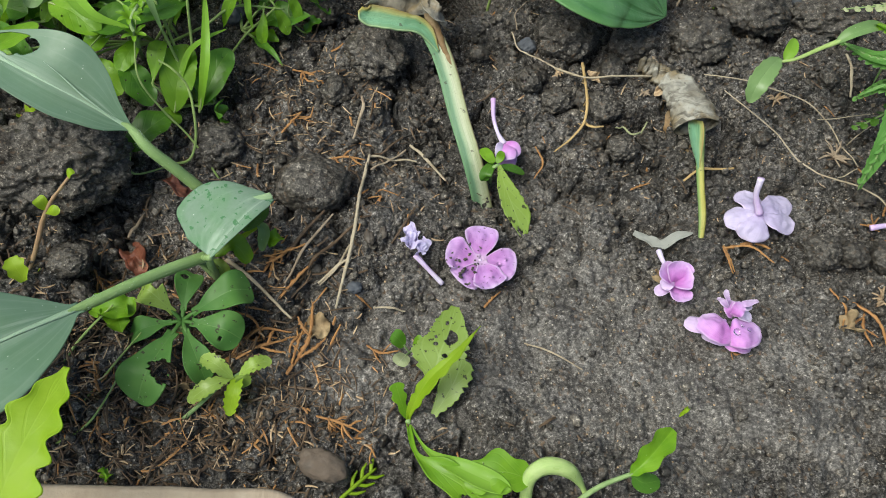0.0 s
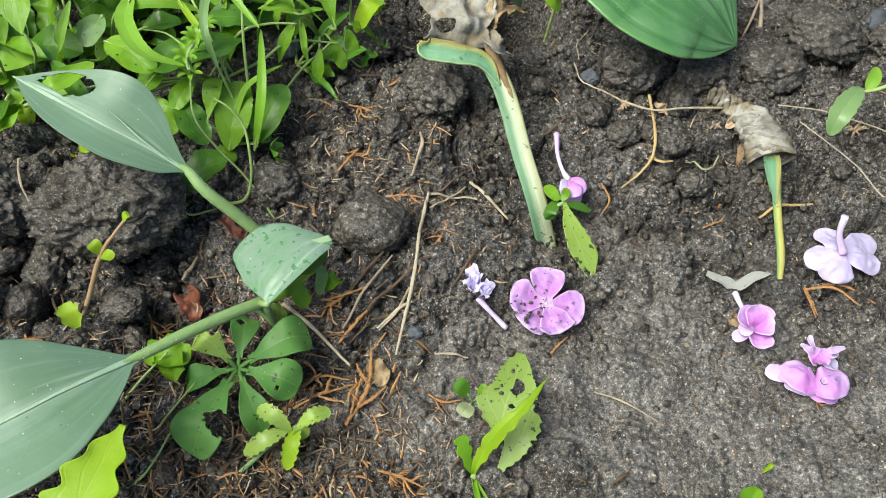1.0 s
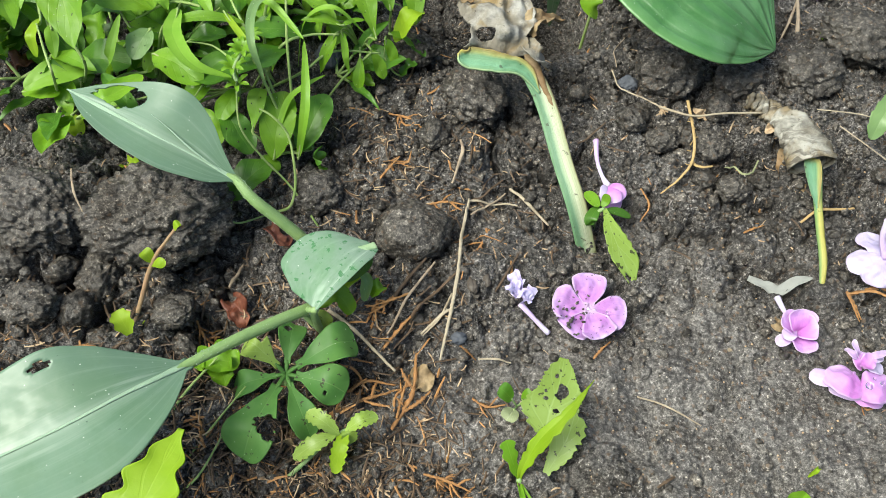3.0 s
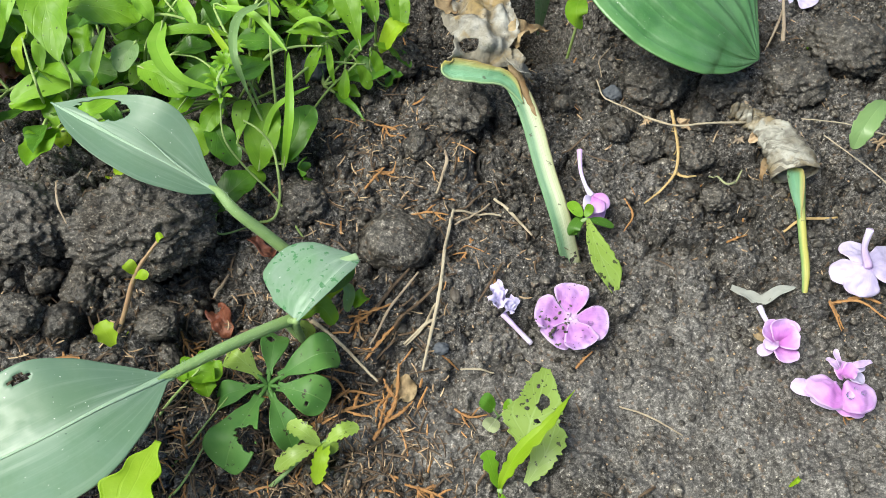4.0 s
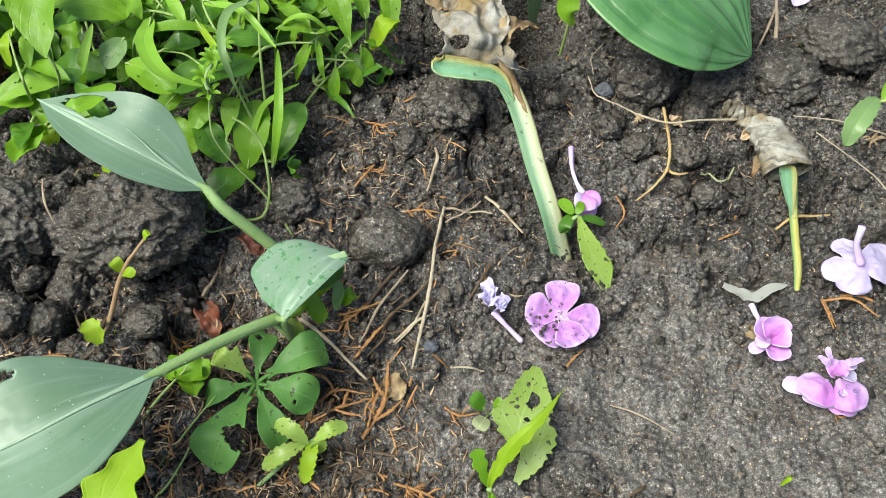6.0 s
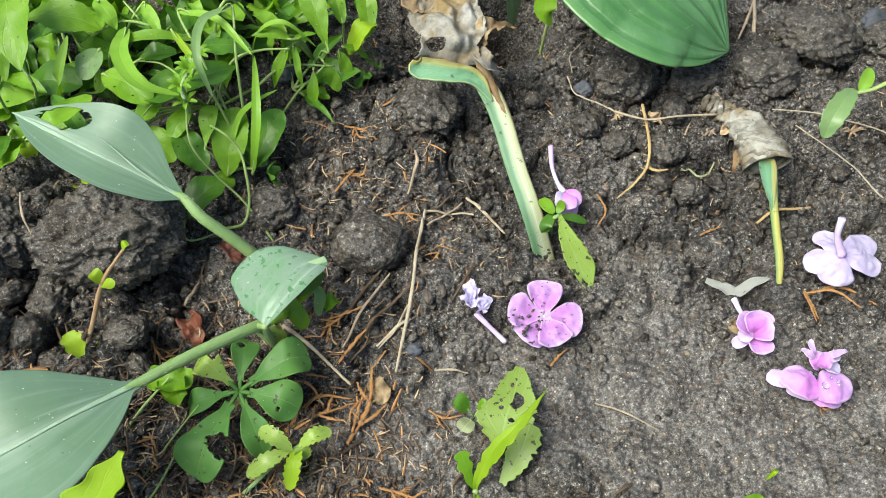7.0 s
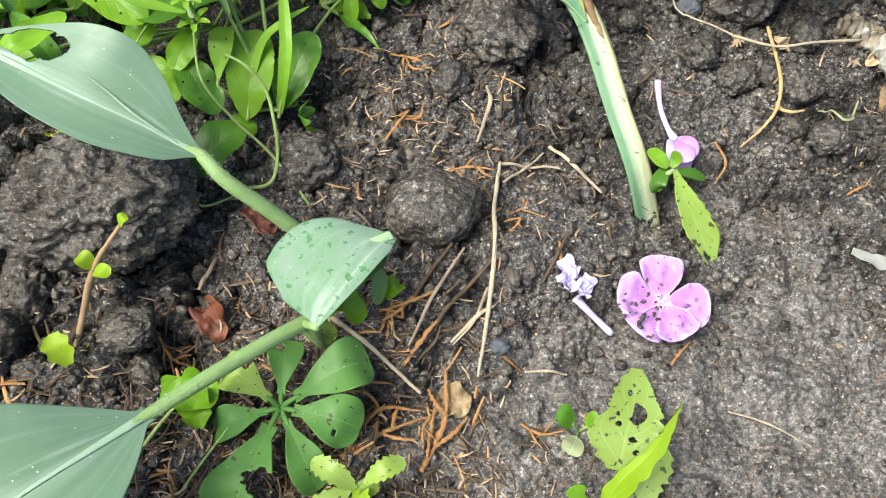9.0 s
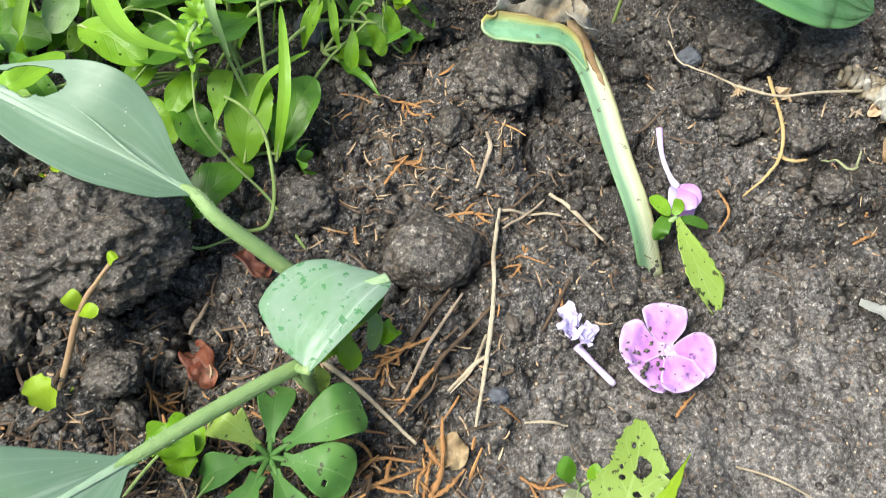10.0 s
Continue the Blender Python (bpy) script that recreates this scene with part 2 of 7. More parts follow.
def band_material(name, stops, along, rough=0.4, streaks=0.4, through_amt=0.15):
    """Colour bands across a strap, from one edge to the other, and a change towards its end."""
    n = Nodes(name)
    p = n.coords()
    uv = n.put("ShaderNodeSeparateXYZ", {0: n.coords("UV")})
    st = n.noise(n.put("ShaderNodeMapping", {"Vector": n.coords("UV"), "Scale": (1.2, 16.0, 1.0)}).outputs[0], 1.7, 4, 0.6)
    v = n.calc("ADD", uv.outputs[1], n.calc("MULTIPLY_ADD", n.noise(p, 90, 3), 0.16, -0.08))
    cr = n.put("ShaderNodeValToRGB", {0: v})
    el = cr.color_ramp.elements
    while len(el) < len(stops):
        el.new(0.5)
    for e, (pos, col) in zip(el, stops):
        e.position, e.color = pos, (*col, 1.0)
    c = n.mix(n.ramp(st, 0.4, 0.75, 0.0, streaks), cr.outputs[0], (0.10, 0.16, 0.06))
    lo, hi, col = along
    c = n.mix(n.ramp(uv.outputs[0], lo, hi, 0.0, 0.85), c, col)
    c = n.mix(n.ramp(n.noise(p, 380, 3, 0.6), 0.64, 0.7, 0.0, 0.7), c, (0.05, 0.04, 0.025))
    nb = n.bump(st, 0.5, 0.0008)
    n.surface(c, rough, nb, Specular_IOR_Level=0.45)
    return n.thin(c, through_amt, nb)


SOIL = soil_material("garden soil", (0.132, 0.123, 0.114), (0.058, 0.054, 0.049), (0.008, 0.007, 0.006), 0.8)
CLOD = soil_material("clod soil", (0.128, 0.115, 0.098), (0.086, 0.077, 0.065), (0.026, 0.022, 0.019), 0.9, 0.7, 0.5)
CRUMB = soil_material("pale crumb soil", (0.17, 0.158, 0.138), (0.11, 0.102, 0.090), (0.05, 0.046, 0.04), 0.5, 1.0, 0.6)
GLAUCOUS = leaf_material("glaucous leaf", (0.168, 0.270, 0.182), (0.112, 0.210, 0.112), (0.46, 0.54, 0.45), 0.17, 0.0, 0.0, 0.02, 0.9, 0.12, (0.05, 0.09, 0.06), rough=0.42, through_amt=0.16, streak=0.5, bump_amt=0.15, rib=0.25, gloss=0.5)
GLAUCOUS_FOLD = leaf_material("glaucous folded leaf", (0.195, 0.275, 0.210), (0.105, 0.22, 0.105), (0.40, 0.50, 0.40), 0.06, 0.0, 0.0, 0.04, 0.8, 1.0, (0.05, 0.16, 0.06), rough=0.55, through_amt=0.14, streak=0.5, rib=0.4, gloss=0.14)
RUNNER = fibre_material("pale weed stem", (0.26, 0.38, 0.10), (0.21, 0.32, 0.08), (0.34, 0.40, 0.17), 200, 0.5)
PETIOLE = fibre_material("green petiole", (0.19, 0.30, 0.10), (0.27, 0.36, 0.16), (0.14, 0.24, 0.075), 200, 0.5)
# its dark vein colour paints the shade in the grooves between the ribs
HOSTA = leaf_material("large ribbed leaf", (0.048, 0.155, 0.034), (0.105, 0.235, 0.088), (0.020, 0.090, 0.012), 0.012, 0.0, 0.0, 0.34, 1.0, 0.25, (0.03, 0.11, 0.02), rough=0.38, through_amt=0.12, edge=(0.09, 0.21, 0.06), bump_amt=0.6, gloss=0.7, parallel=3.5)
WEED = leaf_material("weed leaf", (0.132, 0.300, 0.012), (0.205, 0.390, 0.022), (0.29, 0.44, 0.08), 0.05, 6, 0.8, 0.06, 0.6, 0.35, rough=0.42, through_amt=0.38, gloss=0.4, bump_amt=0.2, rib=0.3)
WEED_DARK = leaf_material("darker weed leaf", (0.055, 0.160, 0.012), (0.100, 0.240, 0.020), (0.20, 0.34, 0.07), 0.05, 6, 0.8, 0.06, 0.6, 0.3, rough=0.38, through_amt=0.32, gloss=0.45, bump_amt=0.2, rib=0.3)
GRASS = leaf_material("grass blade", (0.19, 0.38, 0.03), (0.245, 0.44, 0.05), (0.28, 0.44, 0.12), 0.08, 0.0, 0.0, 0.05, 0.2, 0.1, rough=0.45, through_amt=0.36, bump_amt=0.15, gloss=0.3)
PALE_WEED = leaf_material("pale weed leaf", (0.19, 0.33, 0.11), (0.24, 0.38, 0.14), (0.32, 0.44, 0.20), 0.05, 5, 0.8, 0.06, 0.5, 0.2, rough=0.4, through_amt=0.32, gloss=0.45, bump_amt=0.2, rib=0.3)
LIME = leaf_material("lime leaf", (0.26, 0.42, 0.016), (0.33, 0.49, 0.035), (0.40, 0.55, 0.08), 0.05, 4, 0.9, 0.10, 0.1, 0.0, rough=0.45, gloss=0.25, through_amt=0.45, bump_amt=0.15)
BITTEN = leaf_material("gnawed lettuce leaf", (0.25, 0.37, 0.05), (0.31, 0.44, 0.10), (0.38, 0.50, 0.19), 0.06, 4, 0.9, 0.15, 0.2, 0.9, rough=0.42, through_amt=0.35, bump_amt=0.12)
SPOON = leaf_material("rosette leaf", (0.054, 0.150, 0.030), (0.092, 0.200, 0.046), (0.16, 0.27, 0.09), 0.05, 0.0, 0.0, 0.04, 0.6, 0.7, rough=0.5, through_amt=0.18, bump_amt=0.15, rib=0.35, gloss=0.22)
FERN = leaf_material("fern leaf", (0.09, 0.24, 0.04), (0.14, 0.31, 0.07), (0.22, 0.40, 0.13), 0.1, 6, 0.9, 0.25, 0.2, 0.0, rough=0.45, through_amt=0.3)
FERN_PALE = leaf_material("bleached fern leaf", (0.34, 0.42, 0.18), (0.46, 0.50, 0.30), (0.54, 0.56, 0.38), 0.1, 6, 0.9, 0.25, 0.2, 0.0, rough=0.5, through_amt=0.3)
PINK = petal_material("pink petal", (0.62, 0.24, 0.64), (0.64, 0.38, 0.72), (0.70, 0.45, 0.70))
PINK_DIRTY = petal_material("soiled pink petal", (0.50, 0.22, 0.56), (0.54, 0.33, 0.64), (0.64, 0.46, 0.66), dirt=0.8)
PALE_PINK = petal_material("pale pink petal", (0.58, 0.38, 0.66), (0.64, 0.50, 0.72), (0.62, 0.42, 0.68))
LILAC = petal_material("pale lilac petal", (0.53, 0.46, 0.67), (0.60, 0.54, 0.72), (0.48, 0.37, 0.63))
TUBE = petal_material("flower tube", (0.60, 0.45, 0.72), (0.72, 0.66, 0.80), (0.64, 0.42, 0.72), through_amt=0.25)
WITHERED = petal_material("withered petal", (0.52, 0.46, 0.72), (0.66, 0.62, 0.84), (0.5, 0.4, 0.6), dirt=0.45)
STRAW = fibre_material("straw", (0.50, 0.44, 0.33), (0.36, 0.30, 0.20), (0.17, 0.13, 0.085), 160, 0.7)
TWIG = fibre_material("dry stem", (0.42, 0.35, 0.25), (0.30, 0.23, 0.16), (0.18, 0.13, 0.09), 220, 0.8)
THUJA = fibre_material("orange conifer twig", (0.46, 0.25, 0.09), (0.33, 0.16, 0.055), (0.17, 0.085, 0.036), 300, 0.65)
ROOTY = fibre_material("ochre root", (0.52, 0.38, 0.17), (0.40, 0.27, 0.11), (0.27, 0.18, 0.08), 260, 0.7)
LITTER = fibre_material("rotten litter", (0.070, 0.048, 0.030), (0.130, 0.082, 0.045), (0.028, 0.020, 0.014), 300, 0.65)
CHAFF = fibre_material("pale chaff", (0.52, 0.41, 0.27), (0.36, 0.25, 0.14), (0.16, 0.09, 0.045), 300, 0.75)
REDLEAF = fibre_material("rotten red-brown leaf", (0.15, 0.045, 0.025), (0.08, 0.025, 0.018), (0.22, 0.09, 0.05), 150, 0.45, 0.1)
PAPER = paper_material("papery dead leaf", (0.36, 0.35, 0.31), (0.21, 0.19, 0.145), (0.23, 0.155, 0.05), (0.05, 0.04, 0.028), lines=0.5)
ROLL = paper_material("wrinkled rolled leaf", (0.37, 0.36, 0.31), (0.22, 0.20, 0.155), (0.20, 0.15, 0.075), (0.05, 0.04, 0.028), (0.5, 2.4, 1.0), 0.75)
PAPER_TAN = paper_material("tan papery leaf", (0.38, 0.29, 0.16), (0.24, 0.17, 0.09), (0.18, 0.10, 0.04), (0.08, 0.05, 0.03))
SHRED = fibre_material("grey skeleton leaf", (0.36, 0.37, 0.34), (0.30, 0.31, 0.28), (0.42, 0.43, 0.40), 140, 0.5, 0.3)
STALK = band_material("wilting strap stalk", [(0.0, (0.12, 0.05, 0.035)), (0.1, (0.36, 0.38, 0.20)), (0.42, (0.52, 0.56, 0.38)), (0.58, (0.38, 0.49, 0.30)), (0.72, (0.17, 0.31, 0.18)), (1.0, (0.13, 0.25, 0.12))], (0.02, 0.0, (0.55, 0.6, 0.25)))
HOOD = band_material("wilting leaf base", [(0.0, (0.26, 0.19, 0.06)), (0.16, (0.30, 0.32, 0.10)), (0.3, (0.12, 0.26, 0.13)), (0.7, (0.16, 0.34, 0.20)), (0.93, (0.18, 0.34, 0.18)), (1.0, (0.28, 0.40, 0.20))], (0.88, 1.0, (0.42, 0.36, 0.08)))
STEM2 = band_material("thin yellowing stem", [(0.0, (0.10, 0.12, 0.03)), (0.2, (0.42, 0.38, 0.08)), (0.6, (0.5, 0.46, 0.12)), (0.85, (0.22, 0.32, 0.1)), (1.0, (0.12, 0.2, 0.06))], (0.55, 0.95, (0.2, 0.34, 0.14)))
PEBBLE = fibre_material("brown pebble", (0.085, 0.062, 0.045), (0.115, 0.09, 0.068), (0.05, 0.042, 0.033), 180, 0.8)
STONE = fibre_material("dark stone", (0.050, 0.057, 0.070), (0.085, 0.092, 0.105), (0.026, 0.029, 0.034), 160, 0.8)
DARK_PEBBLE = fibre_material("dark brown stone", (0.055, 0.045, 0.036), (0.08, 0.066, 0.052), (0.03, 0.025, 0.02), 160, 0.6)
BOARD = fibre_material("weathered edging board", (0.36, 0.29, 0.21), (0.27, 0.21, 0.15), (0.42, 0.36, 0.28), 90, 0.8)


def water_material():
    n = Nodes("water drop")
    n.surface((1.0, 1.0, 1.0), 0.02, Transmission_Weight=1.0, IOR=1.33)
    return n.mat


WATER = water_material()


# ---- geometry helpers ----
def thing(name, at, label, category, group="", kind=""):
    """An empty at the base of a thing that has parts."""
    e = new(name)
    e.location = at
    e.empty_display_size = 0.01
    return tagged(e, label, category, group, kind)


def finish(bm, name, material, smooth=True):
    me = bpy.data.meshes.new(name)
    bm.to_mesh(me)
    bm.free()
    me.materials.append(material)
    if smooth:
        me.polygons.foreach_set("use_smooth", [True] * len(me.polygons))
    return me


def part(name, bm, material, parent, label="", smooth=True, thick=0.0):
    """One mesh under a thing, made in world coordinates."""
    ob = new(name, finish(bm, name, material, smooth))
    ob.parent = parent
    ob.matrix_parent_inverse = Matrix.Translation(-parent.location)
    if thick:
        sol = ob.modifiers.new("thickness", "SOLIDIFY")
        sol.thickness, sol.offset = thick, 0.0
    return tagged(ob, label)


def single(name, bm, material, at, label, category, group="", kind="", smooth=True, thick=0.0):
    """A thing of one mesh, made in world coordinates, with its origin at its base."""
    bmesh.ops.translate(bm, verts=bm.verts, vec=-Vector(at))
    ob = new(name, finish(bm, name, material, smooth))
    ob.location = at
    if thick:
        sol = ob.modifiers.new("thickness", "SOLIDIFY")
        sol.thickness, sol.offset = thick, 0.0
    return tagged(ob, label, category, group, kind)


def curve(pts, n):
    """n + 1 points along a smooth line through pts."""
    pts = [Vector(p) for p in pts]
    if len(pts) == 2:
        pts = [pts[0], pts[0].lerp(pts[1], 0.5), pts[1]]
    k = len(pts) - 1
    ext = [2 * pts[0] - pts[1], *pts, 2 * pts[-1] - pts[-2]]
    out = []
    for i in range(n + 1):
        s = min(i / n * k, k - 1e-6)
        j, w = int(s), s - int(s)
        a, b, c, d = ext[j : j + 4]
        out.append(0.5 * (2 * b + (c - a) * w + (2 * a - 5 * b + 4 * c - d) * w * w + (3 * b - a - 3 * c + d) * w**3))
    return out


def at_u(values, u):
    """A value between evenly spaced ones."""
    if not isinstance(values, (tuple, list)):
        return values
    s = max(0.0, min(u, 1.0)) * (len(values) - 1)
    j = min(int(s), len(values) - 2)
    return values[j] + (values[j + 1] - values[j]) * (s - j)


def profile(values, u):
    """A smooth value between evenly spaced ones."""
    n = len(values) - 1
    s = min(max(u, 0.0) * n, n - 1e-6)
    j, w = int(s), s - int(s)
    a, b, c, d = (values[max(0, min(n, i))] for i in (j - 1, j, j + 1, j + 2))
    return max(0.0, 0.5 * (2 * b + (c - a) * w + (2 * a - 5 * b + 4 * c - d) * w * w + (3 * b - a - 3 * c + d) * w**3))


def tube(pts, radius, n=16, sides=8, flat=1.0, up=(0, 0, 1), bm=None, rough=0.0, seed=0, channel=0.0, cap=True):
    """A tapered tube along a smooth line; flat: its thickness over its width; channel: a groove on its upper side."""
    bm = bm or bmesh.new()
    uvl = bm.loops.layers.uv.verify()
    line = curve(pts, n)
    up = Vector(up)
    rings, uvs = [], {}
    for i, c in enumerate(line):
        t = (line[min(i + 1, n)] - line[max(i - 1, 0)]).normalized()
        side = up.cross(t)
        side = side.normalized() if side.length > 1e-4 else Vector((1, 0, 0))
        nor = t.cross(side)
        r = at_u(radius, i / n)
        ring = []
        for k in range(sides):
            a = 2 * math.pi * k / sides
            q = r * (1 + rough * noise.noise(Vector((i * 0.9, k * 1.7, seed * 7.3))))
            lift = math.sin(a) * flat - (channel * max(0.0, math.sin(a)) ** 2 if channel else 0.0)
            vert = bm.verts.new(c + side * (math.cos(a) * q) + nor * (lift * q))
            uvs[vert] = (i / n, 0.5 + 0.5 * math.cos(a))
            ring.append(vert)
        rings.append(ring)
    for a, b in zip(rings, rings[1:]):
        for k in range(sides):
            f = bm.faces.new((a[k], a[(k + 1) % sides], b[(k + 1) % sides], b[k]))
            for lp in f.loops:
                lp[uvl].uv = uvs[lp.vert]
    if cap:
        bm.faces.new(list(reversed(rings[0])))
        bm.faces.new(rings[-1])
    return bm


def blade(pts, width, shape=(0.7, 0.8), cup=0.0, fold=0.0, wave=0.0, waves=2.5, teeth=0.0, nteeth=8, lobes=0.0, nlobes=4, roll=0.0, holes=(), nu=26, nv=8, crumple=0.0, cscale=120.0, seed=0, up=(0, 0, 1), foot=0.04, ribs=0.0, nribs=5, pos=None, neg=None, ragged=0.0, bm=None):
    """A leaf or petal along a smooth line: its full width, the place of its widest part (or the half-width along either side, pos and neg), cupped, folded, wavy, toothed, lobed, torn."""
    bm = bm or bmesh.new()
    uvl = bm.loops.layers.uv.verify()
    line = curve(pts, nu)
    up = Vector(up)
    a, b = shape
    peak = (a / (a + b)) ** a * (b / (a + b)) ** b
    rows, uvs = [], {}
    for i, c in enumerate(line):
        u = i / nu
        t = (line[min(i + 1, nu)] - line[max(i - 1, 0)]).normalized()
        side = up.cross(t)
        side = side.normalized() if side.length > 1e-4 else Vector((1, 0, 0))
        nor = t.cross(side)
        turn = math.radians(at_u(roll, u))
        side, nor = side * math.cos(turn) + nor * math.sin(turn), nor * math.cos(turn) - side * math.sin(turn)
        w = 0.5 * width * max(u**a * (1 - u) ** b / peak, foot * (1 - u) ** 0.5, 0.004)
        row = []
        for k in range(2 * nv + 1):
            v = k / nv - 1
            e = abs(v)
            if pos:
                w = 0.5 * width * max(profile(pos if v > 0 else neg, u), 0.004)
            out = w * v
            if ragged:
                out *= 1 - ragged * e**3 * abs(noise.noise(Vector((u * 9, 3.0 * (v > 0), seed))) + 0.6 * noise.noise(Vector((u * 27, 5.0 * (v > 0), seed))))
            if lobes:
                out *= 1 - lobes * e * (0.5 + 0.5 * math.cos(2 * math.pi * nlobes * u + (0.8 if v < 0 else 0.0) + seed))
            if teeth:
                out *= 1 - teeth * e**3 * ((u * nteeth + (0.3 if v < 0 else 0.0)) % 1.0)
            h = w * (cup * v * v + fold * e + wave * e * e * math.sin(2 * math.pi * waves * u + (1.9 if v < 0 else 0.0) + seed))
            if ribs:
                h += w * ribs * math.cos(math.pi * 2 * nribs * v) * (1 - e * e)
            spot = c + side * out + nor * h
            if crumple:
                q = spot * cscale + Vector((seed * 3.1, seed * 1.7, 0))
                spot = spot + (nor * noise.noise(q) + side * 0.6 * noise.noise(q + Vector((9, 3, 5))) + nor * 0.5 * noise.noise(q * 2.3)) * crumple * min(1.0, 4 * u) ** 1.5
            vert = bm.verts.new(spot)
            uvs[vert] = (u, 0.5 + 0.5 * v)
            row.append(vert)
        rows.append(row)
    for i in range(nu):
        for k in range(2 * nv):
            u, v = (i + 0.5) / nu, (k + 0.5) / nv - 1
            gone = False
            for hu, hv, ru, rv in holes:
                d = math.hypot((u - hu) / ru, (v - hv) / rv)
                gone |= d < 1 + 0.35 * noise.noise(Vector((u * 17, v * 6, seed + hu * 9)))
            if gone:
                continue
            f = bm.faces.new((rows[i][k], rows[i + 1][k], rows[i + 1][k + 1], rows[i][k + 1]))
            for lp in f.loops:
                lp[uvl].uv = uvs[lp.vert]
    bmesh.ops.delete(bm, geom=[v for v in bm.verts if not v.link_faces], context="VERTS")
    return bm


def lump(at, size, turn=0.0, detail=3, rough=0.25, scale=1.6, seed=0, facets=0.0, bm=None):
    """A rough rounded lump of the given half sizes."""
    one = bmesh.new()
    bmesh.ops.create_icosphere(one, subdivisions=detail, radius=1.0)
    off = Vector((seed * 5.17, seed * 2.31, seed * 8.7))
    spin = Matrix.Rotation(math.radians(turn), 3, "Z")
    for v in one.verts:
        d = v.co.normalized()
        r = 1 + rough * noise.fractal(d * scale + off, 0.9, 2.1, 4) + rough * 0.35 * noise.noise(d * scale * 6 + off) + (rough * 0.16 * noise.noise(d * scale * 15 + off) + 0.016 * noise.noise(d * 22 + off) + 0.012 * noise.noise(d * 45 + off) + 0.010 * noise.noise(d * 80 + off) if detail > 4 else 0.0)
        if detail > 4:
            near_1, near_2 = noise.voronoi(d * scale * 2.1 + off + noise.noise_vector(d * 5 + off) * 0.22)[0][:2]
            r += rough * (0.9 * min(near_2 - near_1, 0.30) - 0.16)
            near_1, near_2 = noise.voronoi(d * scale * 6.0 + off + noise.noise_vector(d * 11 + off) * 0.2)[0][:2]
            r += rough * 0.35 * (min(near_2 - near_1, 0.30) - 0.16)
        if facets:
            r -= facets * abs(noise.noise(d * scale * 2.2 + off * 2))
        v.co = Vector(at) + spin @ Vector((d.x * size[0], d.y * size[1], d.z * size[2])) * r
    if bm is None:
        return one
    me = bpy.data.meshes.new("tmp")
    one.to_mesh(me)
    one.free()
    bm.from_mesh(me)
    bpy.data.meshes.remove(me)
    return bm


# ---- the ground: one sheet, fine where the bed is, running out to the horizon ----
BUMPS = [
    (-0.150, 0.160, 0.016, 0.035, 0.050),
    (-0.135, 0.115, 0.010, 0.030, 0.030),
    (0.000, 0.183, -0.008, 0.030, 0.022),
    (0.050, 0.170, -0.008, 0.018, 0.014),
    (-0.080, 0.135, -0.006, 0.028, 0.025),
    (-0.010, 0.112, -0.005, 0.025, 0.020),
    (0.080, 0.228, 0.004, 0.050, 0.020),
    (0.000, 0.205, 0.008, 0.016, 0.012),
    (0.150, 0.250, 0.004, 0.040, 0.025),
    (0.190, 0.330, -0.016, 0.090, 0.040),
    (0.030, 0.300, -0.014, 0.060, 0.030),
    (0.175, 0.160, -0.004, 0.025, 0.020),
    (0.160, 0.080, 0.004, 0.030, 0.020),
]


def lattice(xs, ys, size, seed):
    """Smooth noise in -1..1 on a lattice of the given cell size."""
    rng = np.random.default_rng(seed)
    table = rng.uniform(-1, 1, (256, 256))
    gx, gy = xs / size, ys / size
    ix, iy = np.floor(gx).astype(int), np.floor(gy).astype(int)
    fx, fy = gx - ix, gy - iy
    fx, fy = fx * fx * fx * (fx * (fx * 6 - 15) + 10), fy * fy * fy * (fy * (fy * 6 - 15) + 10)
    t = lambda a, b: table[a % 256, b % 256]
    return (t(ix, iy) * (1 - fx) + t(ix + 1, iy) * fx) * (1 - fy) + (t(ix, iy + 1) * (1 - fx) + t(ix + 1, iy + 1) * fx) * fy


def spread(start, step, growth, end):
    out, p = [], start
    while abs(p) < end:
        step *= growth
        p += step
        out.append(p)
    return out


STEP = 0.00064
X0, X1, Y0, Y1 = -0.235, 0.300, 0.030, 0.370
fx, fy = np.arange(X0, X1, STEP), np.arange(Y0, Y1, STEP)
gxs = np.array(list(reversed(spread(X0, -0.002, 1.6, 60))) + list(fx) + spread(float(fx[-1]), 0.002, 1.6, 60))
gys = np.array(list(reversed(spread(Y0, -0.002, 1.6, 60))) + list(fy) + spread(float(fy[-1]), 0.002, 1.6, 60))
GX, GY = np.meshgrid(gxs, gys)
near = np.exp(-(np.maximum(0, np.maximum(GX - 0.32, -0.25 - GX)) / 0.1) ** 2 - (np.maximum(0, np.maximum(GY - 0.38, 0.02 - GY)) / 0.1) ** 2)
BASE = sum(h * np.exp(-(((GX - a) / sx) ** 2) - ((GY - b) / sy) ** 2) for a, b, h, sx, sy in BUMPS)
# how far the earth is trodden smooth (1) or crumbly (0)
warp = lattice(GX, GY, 0.03, 3) * 0.018
smooth = np.clip(1.25 - np.hypot((GX - 0.110 + warp) / 0.115, (GY - 0.102 - warp) / 0.050) ** 2, 0, 1)
smooth = np.maximum(smooth, np.clip(1.2 - np.hypot((GX - 0.010 + warp) / 0.052, (GY - 0.103) / 0.036) ** 2, 0, 1)) * 0.85
sx, sy = (0.0934, 0.1673)
smooth = np.maximum(smooth, 0.62 * np.clip(1.3 - np.hypot((GX - sx + warp) / 0.040, (GY - sy - warp) / 0.024) ** 2, 0, 1))
crumb = 1 - smooth
Z = BASE * near
